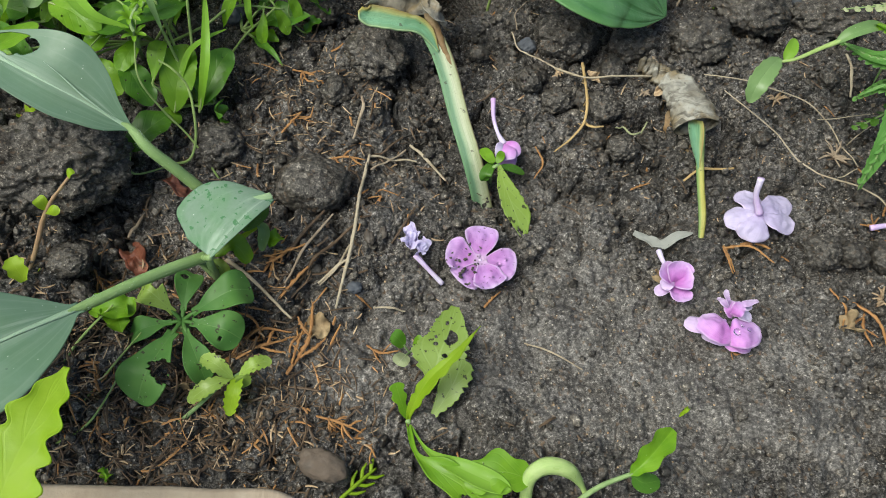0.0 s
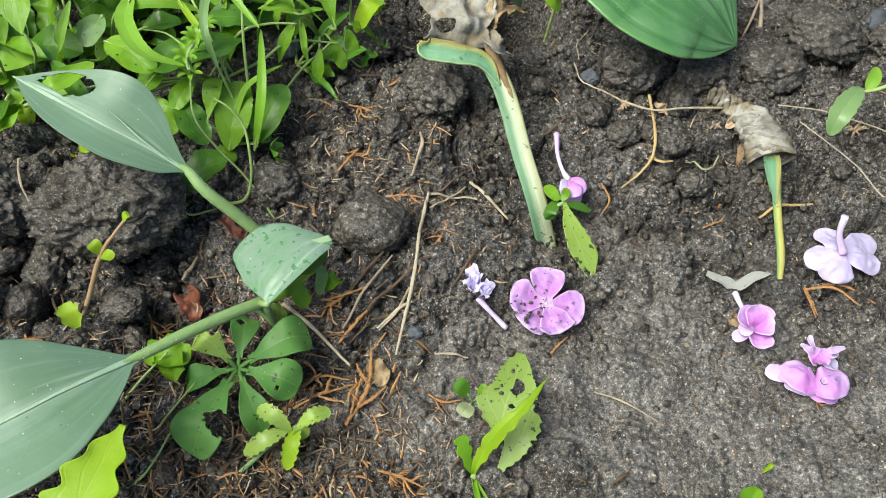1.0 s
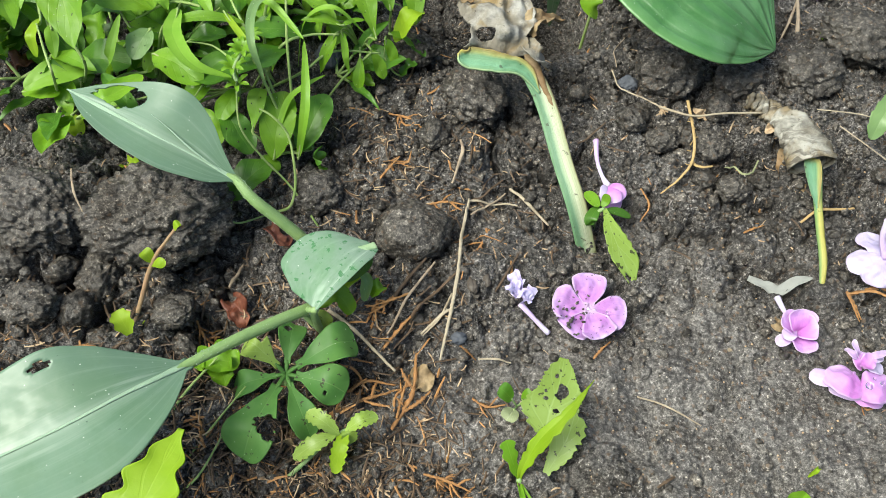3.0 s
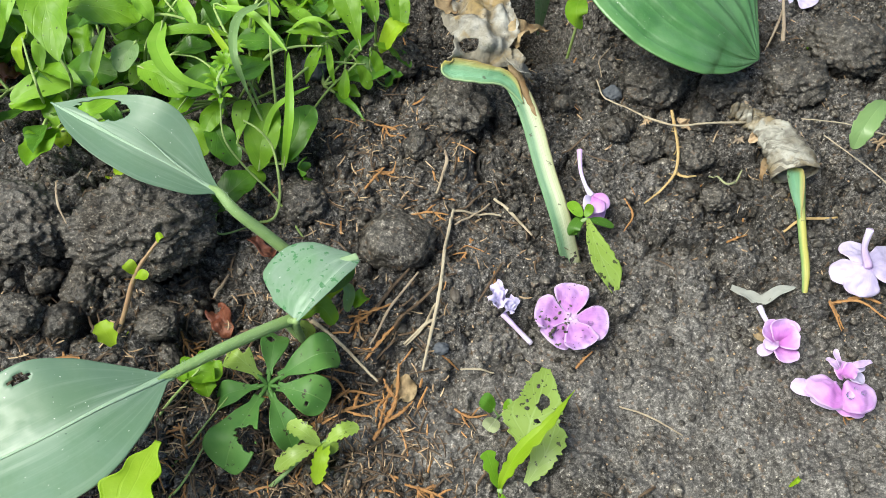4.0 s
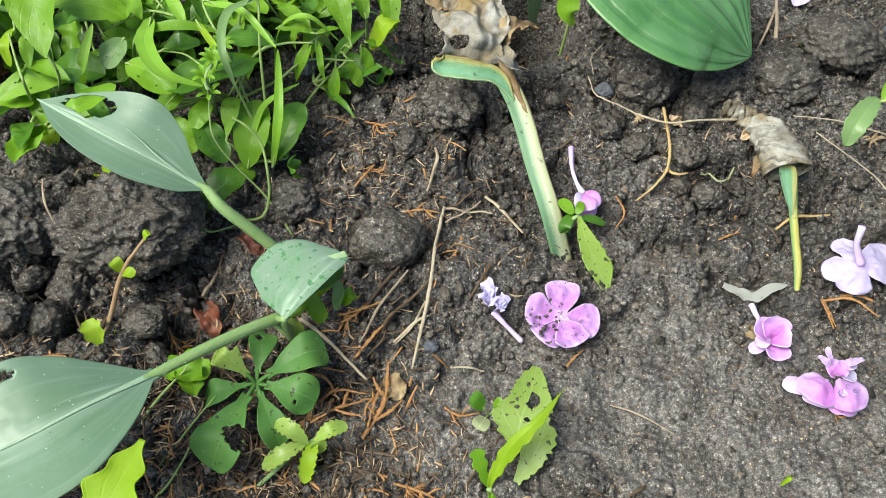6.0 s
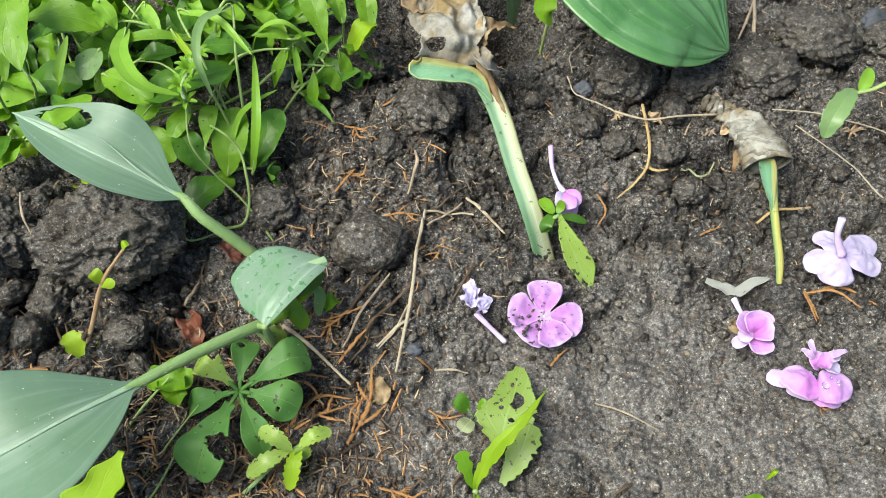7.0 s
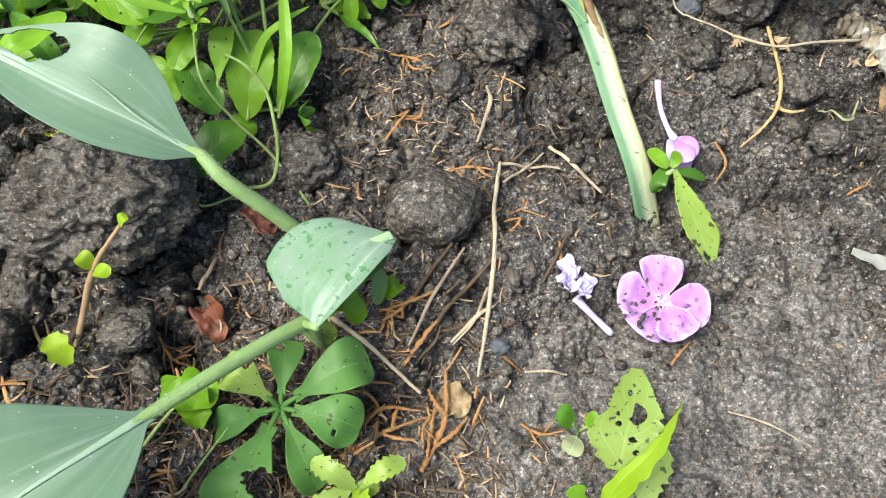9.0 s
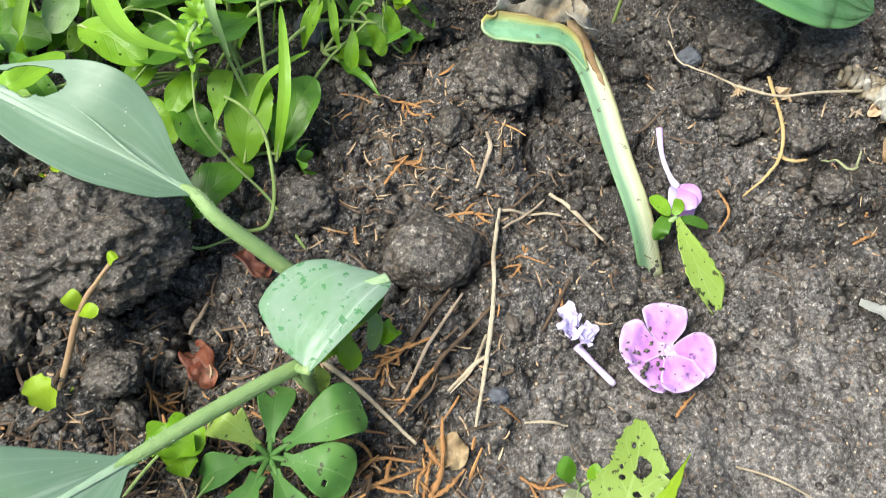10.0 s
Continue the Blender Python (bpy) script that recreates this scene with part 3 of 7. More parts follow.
for size, amp, seed in ((0.05, 0.003, 11), (0.022, 0.0025, 12), (0.011, 0.0016, 13)):
    Z += near * amp * lattice(GX + 0.3, GY + 0.7, size, seed) * (0.60 + 0.40 * crumb)
# lumps broken apart by cracks, at three sizes
def broken(xs, ys, size, seed):
    """Angular lumps with gaps between them: a height of about -1 to 1 and the distance from the nearest gap."""
    r = np.random.default_rng(seed)
    jx, jy, top, tx, ty = (r.uniform(-1, 1, (128, 128)) for _ in range(5))
    gx, gy = xs / size, ys / size
    ix, iy = np.floor(gx).astype(int), np.floor(gy).astype(int)
    d1, d2, high = np.full(xs.shape, 9.0), np.full(xs.shape, 9.0), np.zeros(xs.shape)
    for a in (-1, 0, 1):
        for b in (-1, 0, 1):
            k, l = (ix + a) % 128, (iy + b) % 128
            dx, dy = gx - (ix + a + 0.5 + 0.46 * jx[k, l]), gy - (iy + b + 0.5 + 0.46 * jy[k, l])
            d = np.hypot(dx, dy)
            first = d < d1
            d2 = np.where(first, d1, np.minimum(d2, d))
            high = np.where(first, 0.55 * top[k, l] + 0.7 * (dx * tx[k, l] + dy * ty[k, l]) - 0.5 * d * d, high)
            d1 = np.where(first, d, d1)
    return high, d2 - d1


fine_x = np.clip(np.minimum(GX - X0, X1 - GX) / 0.01, 0, 1) * np.clip(np.minimum(GY - Y0, Y1 - GY) / 0.01, 0, 1)
cloddy = np.clip(1.15 * np.exp(-(((GX - 0.135) / 0.085) ** 2) - ((GY - 0.235) / 0.060) ** 2) + 1.0 * np.exp(-(((GX + 0.150) / 0.060) ** 2) - ((GY - 0.150) / 0.055) ** 2) + 0.8 * np.exp(-(((GX - 0.01) / 0.05) ** 2) - ((GY - 0.235) / 0.035) ** 2) + 0.30, 0, 1) * crumb
BX = GX + 0.0030 * lattice(GX, GY, 0.008, 61) + 0.0012 * lattice(GX, GY, 0.003, 62)
BY = GY + 0.0030 * lattice(GX, GY, 0.008, 63) + 0.0012 * lattice(GX, GY, 0.003, 64)
for size, amp, seed in ((0.0190, 0.0060, 71), (0.0095, 0.0042, 72), (0.0048, 0.0018, 73), (0.0026, 0.0009, 74)):
    high, gap = broken(BX + 1.0, BY + 1.0, size, seed)
    edge = np.clip(gap / 0.20, 0, 1)
    edge = edge * edge * (3 - 2 * edge)
    Z += fine_x * amp * (cloddy if size > 0.004 else crumb) * (high * edge - (2.2 if size > 0.004 else 1.2) * (1 - edge))
# clods of many sizes, pressed into one another
rng = np.random.default_rng(5)
WX = GX + 0.0016 * lattice(GX, GY, 0.0045, 51) + 0.0009 * lattice(GX, GY, 0.0021, 52)
WY = GY + 0.0016 * lattice(GX, GY, 0.0045, 53) + 0.0009 * lattice(GX, GY, 0.0021, 54)
ux, uy = len(gxs) - len(fx), len(gys) - len(fy)
ix0, iy0 = int(np.searchsorted(gxs, X0)), int(np.searchsorted(gys, Y0))
for _ in range(7000):
    cx, cy = rng.uniform(X0, X1), rng.uniform(Y0, Y1)
    r = 0.0011 + 0.0115 * rng.random() ** 6
    i, j = ix0 + int((cx - X0) / STEP), iy0 + int((cy - Y0) / STEP)
    i, j = min(i, len(gxs) - 1), min(j, len(gys) - 1)
    keep = crumb[j, i]
    if rng.random() > 0.03 + keep:
        continue
    r *= 0.45 + 0.55 * keep
    k = int(r / STEP) + 2
    sl = (slice(max(j - k, 0), j + k), slice(max(i - k, 0), i + k))
    dx, dy = WX[sl] - cx, WY[sl] - cy
    th = np.arctan2(dy, dx)
    ph = rng.uniform(0, 6.3, 3)
    d = np.hypot(dx, dy) / r * (1 + 0.16 * np.sin(2 * th + ph[0]) + 0.12 * np.sin(3 * th + ph[1]) + 0.08 * np.sin(5 * th + ph[2]))
    high = r * rng.uniform(0.45, 0.9) * np.minimum(np.sqrt(np.clip(1 - d * d, 0, 1)), 0.82) + (dx * rng.uniform(-0.3, 0.3) + dy * rng.uniform(-0.3, 0.3))
    floor_z = BASE[j, i] - 0.2 * r
    Z[sl] = np.where(d < 1, np.maximum(Z[sl], floor_z + high + 0.5 * (BASE[sl] - BASE[j, i])), Z[sl])
for size, amp, seed in ((0.0055, 0.0012, 14), (0.0028, 0.0009, 15), (0.0016, 0.0007, 16), (0.0011, 0.0005, 17)):
    Z += near * amp * lattice(GX + 0.3, GY + 0.7, size, seed) * (0.36 + 0.64 * crumb)
# small pits and cracks
pit = lattice(GX, GY, 0.009, 21)
Z -= near * 0.003 * np.clip(np.abs(pit) * -9 + 0.6, 0, 1) * (lattice(GX, GY, 0.02, 22) > 0.1) * (0.25 + crumb)
# the deep pits at the back are made up, to darken the ground there
HOLLOWS = [(0.033, 0.304, 0.055, 0.011, 0.013), (0.047, 0.323, 0.055, 0.016, 0.014), (-0.135, 0.139, 0.016, 0.007, 0.010), (0.0462, 0.3077, 0.060, 0.017, 0.020), (0.080, 0.292, 0.016, 0.020, 0.014), (-0.0224, 0.3293, 0.050, 0.022, 0.022), (0.010, 0.292, 0.035, 0.030, 0.024), (0.098, 0.237, 0.009, 0.004, 0.009), (0.064, 0.107, 0.004, 0.006, 0.012), (0.179, 0.160, 0.006, 0.006, 0.006), (0.036, 0.066, 0.006, 0.012, 0.006)]
for a, b, h, sx, sy in HOLLOWS:
    Z -= h * np.exp(-(((GX - a) / sx) ** 2) - ((GY - b) / sy) ** 2)

# the soil stops below the top of the edging board
Z = np.where((GX < 0.002) & (GY < 0.052), np.minimum(Z, 0.0005), Z)


def ground_z(x, y):
    """The height of the ground."""
    i = min(max(int(np.searchsorted(gxs, x)) - 1, 0), len(gxs) - 2)
    j = min(max(int(np.searchsorted(gys, y)) - 1, 0), len(gys) - 2)
    a, b = (x - gxs[i]) / (gxs[i + 1] - gxs[i]), (y - gys[j]) / (gys[j + 1] - gys[j])
    return float((Z[j, i] * (1 - a) + Z[j, i + 1] * a) * (1 - b) + (Z[j + 1, i] * (1 - a) + Z[j + 1, i + 1] * a) * b)


def on(xy, dz=0.0):
    """A point above the ground at (x, y)."""
    return Vector((xy[0], xy[1], ground_z(*xy) + dz))


ny, nx = GX.shape
me = bpy.data.meshes.new("ground")
idx = np.arange(nx * ny).reshape(ny, nx)
quads = np.stack([idx[:-1, :-1], idx[:-1, 1:], idx[1:, 1:], idx[1:, :-1]], -1).reshape(-1, 4)
me.vertices.add(nx * ny)
me.vertices.foreach_set("co", np.stack([GX, GY, Z], -1).astype(np.float32).ravel())
me.loops.add(quads.size)
me.loops.foreach_set("vertex_index", quads.astype(np.int32).ravel())
me.polygons.add(len(quads))
me.polygons.foreach_set("loop_start", np.arange(0, quads.size, 4, dtype=np.int32))
me.polygons.foreach_set("use_smooth", np.ones(len(quads), dtype=bool))
me.update(calc_edges=True)
me.materials.append(SOIL)
me.attributes.new("trodden", "FLOAT", "POINT").data.foreach_set("value", smooth.astype(np.float32).ravel())
tagged(new("ground", me), "dark moist garden soil, crumbly and partly trodden smooth", "ground", kind="structure")


# ---- clods that lie loose on the bed ----
CLODS = []


def top_z(x, y):
    """The height of the ground or of a clod that lies on it."""
    z = ground_z(x, y)
    for a, b, c, sx, sy, sz in CLODS:
        d = ((x - a) / (sx * 1.08)) ** 2 + ((y - b) / (sy * 1.08)) ** 2
        if d < 1:
            z = max(z, c + sz * 1.05 * math.sqrt(1 - d))
    return z


def clod(xy, size, sink, seed, turn=0.0, rough=0.22, facets=0.25, label="rounded clod of dark garden soil lying on the bed", detail=5):
    c = (xy[0], xy[1], ground_z(*xy) + size[2] * (1 - sink))
    CLODS.append((*c, *size))
    single("soil_clod", lump(c, size, turn, detail, rough, 1.5, seed, facets), CLOD, (c[0], c[1], c[2] - size[2]), label, "soil clod", "clods on the bed")


clod((-0.0194, 0.1672), (0.0150, 0.0128, 0.0100), 0.60, 1, rough=0.11, facets=0.10, label="ball-shaped clod of dark soil, half sunk in the bed")
clod((-0.1123, 0.1611), (0.0275, 0.0205, 0.0165), 0.45, 2, 15, 0.22, 0.08, "large rounded clod of dark soil beside the young shoot", 6)
clod((-0.1545, 0.1571), (0.0220, 0.0150, 0.0130), 0.5, 3, -10, 0.20, 0.08, "broad flat clod of dark soil", 6)
clod((-0.0576, 0.1824), (0.0110, 0.0100, 0.0080), 0.5, 4, rough=0.15)
clod((-0.1016, 0.1272), (0.0080, 0.0065, 0.0055), 0.5, 5)
clod((-0.1294, 0.1385), (0.0080, 0.0090, 0.0075), 0.4, 6)
clod((-0.1445, 0.1211), (0.0100, 0.0080, 0.0060), 0.5, 16)
clod((0.0857, 0.2465), (0.0146, 0.0124, 0.0100), 0.22, 7, 8, 0.16, 0.40, "angular clod of dark soil beneath the large ribbed leaf")
clod((0.1480, 0.2511), (0.0160, 0.0130, 0.0090), 0.4, 8, 20, 0.2, 0.3)
clod((0.1746, 0.2733), (0.0190, 0.0150, 0.0100), 0.4, 9, -25, 0.2, 0.3)
clod((0.1155, 0.2454), (0.0120, 0.0090, 0.0070), 0.35, 10, 30, 0.2, 0.3)
clod((0.0033, 0.2307), (0.0130, 0.0150, 0.0080), 0.42, 11, 40, 0.2, 0.3)
clod((-0.0246, 0.2588), (0.0110, 0.0080, 0.0080), 0.5, 12, 10, 0.2, 0.3)
clod((0.0993, 0.2109), (0.0075, 0.0070, 0.0060), 0.3, 13)
clod((0.0807, 0.2150), (0.0080, 0.0060, 0.0055), 0.3, 14)
clod((0.1065, 0.1914), (0.0070, 0.0060, 0.0050), 0.3, 15)
clod((0.1841, 0.1475), (0.0085, 0.0080, 0.0060), 0.4, 17, 0, 0.2, 0.3)
clod((0.2144, 0.2740), (0.0200, 0.0110, 0.0090), 0.6, 18, 0, 0.2, 0.3)
clod((0.0503, 0.1610), (0.0050, 0.0032, 0.0030), 0.35, 21, 10, 0.3, 0.3, "small heap of dark soil at the foot of the wilted stalk")
clod((0.0698, 0.1587), (0.0030, 0.0028, 0.0022), 0.4, 19, detail=4)

for k, xy in enumerate(((0.0956, 0.1962), (0.0914, 0.2169), (0.1045, 0.2288), (0.1190, 0.1988), (0.0669, 0.2198), (0.0465, 0.2345), (0.0152, 0.2125), (-0.0128, 0.2107), (0.0720, 0.2269), (0.1208, 0.1802), (0.1683, 0.2014), (-0.1411, 0.1386), (-0.1317, 0.1222), (-0.0979, 0.1176), (-0.1578, 0.1388), (-0.1244, 0.1155), (0.2072, 0.1740), (0.2084, 0.1448), (0.2044, 0.2345), (0.1962, 0.1461))):
    s = 0.0046 + 0.0026 * ((k * 7) % 5) / 4
    clod(xy, (s, s * 0.85, s * 0.75), 0.35, 30 + k, k * 37, 0.22, 0.3, "small angular clod of dark soil lying on the bed", 4)

# ---- the large broad-leaved plant with three blue-green leaves ----
RIB = fibre_material("pale midrib", (0.29, 0.41, 0.29), (0.25, 0.37, 0.23), (0.36, 0.46, 0.35), 160, 0.45)
RIB_GREEN = fibre_material("green midrib", (0.27, 0.40, 0.20), (0.22, 0.34, 0.17), (0.36, 0.46, 0.27), 160, 0.5)
crown = on((-0.0500, 0.1240))
plant = thing("broad_leaved_plant", crown, "blue-green broad-leaved plant with three large leaves on long stalks", "plant")
part("stem", tube([crown + Vector((0, 0, -0.004)), crown + Vector((-0.001, 0.0, 0.010)), (-0.0515, 0.1245, 0.0200)], (0.0016, 0.0014, 0.0013), 8), PETIOLE, plant)
leaf_a = [(-0.0785, 0.1610, 0.0430), (-0.0918, 0.1652, 0.0500), (-0.1052, 0.1697, 0.0550), (-0.1207, 0.1775, 0.0560), (-0.1375, 0.1869, 0.0550)]
big = part("leaf", blade(leaf_a, 0.0365, cup=0.10, fold=0.06, wave=0.05, waves=1.5, pos=(0.06, 0.36, 0.50, 0.58, 0.58, 0.55, 0.45, 0.26, 0.0), neg=(0.06, 0.34, 0.72, 0.96, 1.0, 0.93, 0.72, 0.40, 0.0), holes=[(0.79, -0.56, 0.095, 0.36), (0.69, -0.50, 0.050, 0.24), (0.735, -0.32, 0.035, 0.16)], nu=170, nv=70, seed=1), GLAUCOUS, plant, "blue-green oval leaf with a gnawed hole near its tip", thick=0.0004)
part("petiole", tube([Vector(leaf_a[0]).lerp(Vector(leaf_a[1]), 0.25), leaf_a[0], (-0.0723, 0.1553, 0.0400), (-0.0618, 0.1515, 0.0300), (-0.0537, 0.1476, 0.0200), (-0.0523, 0.1374, 0.0100)], (0.0006, 0.0016, 0.0020, 0.0021, 0.0021, 0.0021), 20, 10), PETIOLE, plant)
part("midrib", tube([Vector(p) + Vector((0, 0, 0.0002)) for p in leaf_a], (0.0012, 0.0005, 0.0004, 0.0006, 0.0010, 0.0003), 30, 6, 0.22), RIB, big, "pale midrib, wider near the tip")
part("vein", tube([(-0.0834, 0.1624, 0.0460), (-0.0926, 0.1666, 0.0518), (-0.1005, 0.1722, 0.0556), (-0.1061, 0.1757, 0.0580)], (0.0002, 0.00035, 0.0002, 0.0001), 24, 6, 0.2), RIB, big, "pale side vein")
leaf_b = [(-0.0846, 0.0977, 0.0360), (-0.0984, 0.0836, 0.0460), (-0.1136, 0.0715, 0.0490), (-0.1420, 0.0560, 0.0450), (-0.1580, 0.0440, 0.0380)]
big = part("leaf", blade(leaf_b, 0.0450, (1.08, 1.12), 0.08, 0.12, 0.05, 1.5, holes=[(0.47, -0.82, 0.045, 0.05)], nu=80, nv=26, seed=2, foot=0.1), GLAUCOUS, plant, "blue-green oval leaf with a slit near its edge", thick=0.0004)
part("petiole", tube([Vector(leaf_b[0]).lerp(Vector(leaf_b[1]), 0.3), leaf_b[0], (-0.0739, 0.1070, 0.0320), (-0.0618, 0.1175, 0.0260), (-0.0509, 0.1269, 0.0190)], (0.0006, 0.0016, 0.0019, 0.0020, 0.0020), 20, 10), PETIOLE, plant)
part("midrib", tube([Vector(p) + Vector((0, 0, 0.0005)) for p in leaf_b], (0.0013, 0.0006, 0.0004, 0.0003, 0.0002), 20, 6, 0.25), RIB, big)
leaf_c = [(-0.0314, 0.1444, 0.0310), (-0.0358, 0.1386, 0.0335), (-0.0402, 0.1327, 0.0335), (-0.0447, 0.1268, 0.0320), (-0.0491, 0.1210, 0.0285)]
fold = part("leaf", blade(leaf_c, 0.0349, cup=-0.10, wave=0.02, waves=1.5, neg=(0.22, 0.78, 1.00, 1.14, 1.22, 1.25, 1.24, 1.15, 0.66), pos=(0.10, 0.16, 0.17, 0.17, 0.16, 0.14, 0.11, 0.07, 0.02), nu=64, nv=24, seed=3), GLAUCOUS_FOLD, plant, "folded blue-green leaf with dark spots and a pale tip", thick=0.0005)
part("midrib", tube([(-0.0310, 0.1448, 0.0312), (-0.0346, 0.1428, 0.0325), (-0.0403, 0.1412, 0.0330), (-0.0459, 0.1394, 0.0326)], (0.0016, 0.0012, 0.0006, 0.0002), 24, 7, 0.22), RIB_GREEN, fold, "pale thick midrib")
part("under_leaf", blade([(-0.0331, 0.1455, 0.0240), (-0.0366, 0.1424, 0.0220), (-0.0414, 0.1372, 0.0180)], 0.0090, (0.5, 0.7), 0.3, nu=16, nv=6, seed=5), WEED_DARK, plant, "dark green underside")
part("petiole", tube([leaf_c[4], (-0.0560, 0.1270, 0.0140), crown], (0.0012, 0.0012, 0.0012), 10), PETIOLE, plant)
for k, (pts, w, mat) in enumerate((
    ([(-0.0508, 0.1289, 0.0140), (-0.0439, 0.1321, 0.0170), (-0.0390, 0.1288, 0.0100)], 0.0072, WEED),
    ([(-0.0450, 0.1354, 0.0100), (-0.0417, 0.1370, 0.0140), (-0.0359, 0.1411, 0.0160)], 0.0022, LIME),
    ([(-0.0371, 0.1424, 0.0160), (-0.0344, 0.1390, 0.0150), (-0.0353, 0.1341, 0.0090)], 0.0042, PALE_WEED),
    ([(-0.0331, 0.1369, 0.0080), (-0.0306, 0.1384, 0.0120), (-0.0288, 0.1399, 0.0100)], 0.0058, WEED),
    ([(-0.0519, 0.1282, 0.0120), (-0.0490, 0.1264, 0.0100), (-0.0473, 0.1246, 0.0060)], 0.0050, BITTEN),
)):
    part("young_leaf", blade(pts, w, (0.6, 0.5), 0.5, wave=0.2, seed=k, nu=20, nv=7, foot=0.2), mat, plant, "small fresh green leaf at the base")

def bristles(parent, pts, radius, count, length, seed):
    """Fine pale hairs along a stalk."""
    rr = random.Random(seed)
    line = curve(pts, 60)
    verts, faces = [], []
    for _ in range(count):
        i = rr.randrange(1, 59)
        t = (line[i + 1] - line[i - 1]).normalized()
        side = Vector((0, 0, 1)).cross(t).normalized()
        nor = t.cross(side)
        a = rr.uniform(-0.6, 3.7)
        o = side * math.cos(a) + nor * math.sin(a)
        p = line[i] + o * radius * 0.8
        q = p + (o + t * rr.uniform(-0.4, 0.4)) * length * rr.uniform(0.5, 1.2)
        w = t * 0.00009
        k = len(verts)
        verts += [p - w, p + w, q, p + o.cross(t) * 0.00012]
        faces += [(k, k + 1, k + 2), (k + 1, k + 3, k + 2), (k + 3, k, k + 2)]
    m = bpy.data.meshes.new("hairs")
    m.from_pydata(verts, [], faces)
    m.materials.append(RIB)
    ob = new("hairs", m)
    ob.parent = parent
    ob.matrix_parent_inverse = Matrix.Translation(-parent.location)
    tagged(ob, "fine pale hairs on the stalk", kind="stuff")


bristles(plant, [leaf_a[0], (-0.0723, 0.1553, 0.0400), (-0.0618, 0.1515, 0.0300), (-0.0537, 0.1476, 0.0200)], 0.0020, 190, 0.0008, 1)
bristles(plant, [leaf_b[0], (-0.0739, 0.1070, 0.0320), (-0.0618, 0.1175, 0.0260), (-0.0509, 0.1269, 0.0190)], 0.0020, 190, 0.0008, 2)

# ---- the lime leaf that hangs over the bed close to the eye ----
root = on((-0.1350, 0.0060))
lime = thing("lime_leaf_stem", root, "stem with one bright lime-green lobed leaf above the bed", "plant")
part("leaf", blade([(-0.0894, 0.0255, 0.0520), (-0.0851, 0.0411, 0.0590), (-0.0805, 0.0543, 0.0620), (-0.0762, 0.0699, 0.0600)], 0.0210, cup=0.12, fold=0.05, wave=0.08, waves=2.0, pos=(0.2, 0.9, 1.0, 0.9, 0.62, 0.12), neg=(0.3, 1.0, 0.95, 0.86, 0.60, 0.10), lobes=0.34, nlobes=5.5, nu=60, nv=14, seed=4.2), LIME, lime, thick=0.0003)
part("petiole", tube([root + Vector((0, 0, -0.003)), (-0.1250, 0.0030, 0.0300), (-0.0894, 0.0255, 0.0520)], (0.0016, 0.0013, 0.0011), 16), PETIOLE, lime)

# ---- the small rosette below the broad leaves ----
mid = Vector((-0.0597, 0.1057, 0.0090))
root = on((mid.x, mid.y))
rosette = thing("rosette_weed", root, "low rosette of dark green spoon-shaped leaves, some gnawed", "weed")
part("crown", lump(root, (0.003, 0.003, max(0.005, mid.z - root.z)), detail=2, rough=0.1), PETIOLE, rosette)
for k, (q, w, lift, hole) in enumerate((
    ((-0.0366, 0.1171, 0.0120), 0.0128, 0.006, ()),
    ((-0.0389, 0.1001, 0.0080), 0.0125, 0.004, ((0.62, -0.5, 0.04, 0.12),)),
    ((-0.0494, 0.0853, 0.0050), 0.0092, 0.004, ()),
    ((-0.0701, 0.0765, 0.0080), 0.0158, 0.006, ((0.50, 0.50, 0.12, 0.55), (0.62, 0.75, 0.06, 0.3))),
    ((-0.0774, 0.1003, 0.0040), 0.0085, 0.004, ()),
    ((-0.0741, 0.1151, 0.0130), 0.0098, 0.006, ((0.58, -0.7, 0.10, 0.35), (0.86, 0.5, 0.06, 0.3))),
    ((-0.0587, 0.1243, 0.0080), 0.0088, 0.004, ((0.75, 0.35, 0.09, 0.3),)),
)):
    q = Vector(q)
    base = mid.lerp(q, 0.17) + Vector((0, 0, lift * 0.35))
    part("petiole", tube([mid, mid.lerp(q, 0.13) + Vector((0, 0, lift * 0.3)), base, mid.lerp(q, 0.24) + Vector((0, 0, lift * 0.45))], (0.0008, 0.0008, 0.0008, 0.0005), 10, 6, 0.6), SPOON, rosette)
    part("leaf", blade([base, mid.lerp(q, 0.5) + Vector((0, 0, lift * 0.9)), mid.lerp(q, 0.76) + Vector((0, 0, lift)), q], w * 1.1, (1.15, 0.50), 0.14, 0.06, 0.16, 1.5, holes=hole, nu=44, nv=13, seed=k * 1.7, foot=0.24, roll=(0, 14 * math.sin(k * 2.3), 18 * math.sin(k * 2.3))), BITTEN if k == 5 else SPOON, rosette, "gnawed yellowish leaf" if k == 5 else "", thick=0.0003)

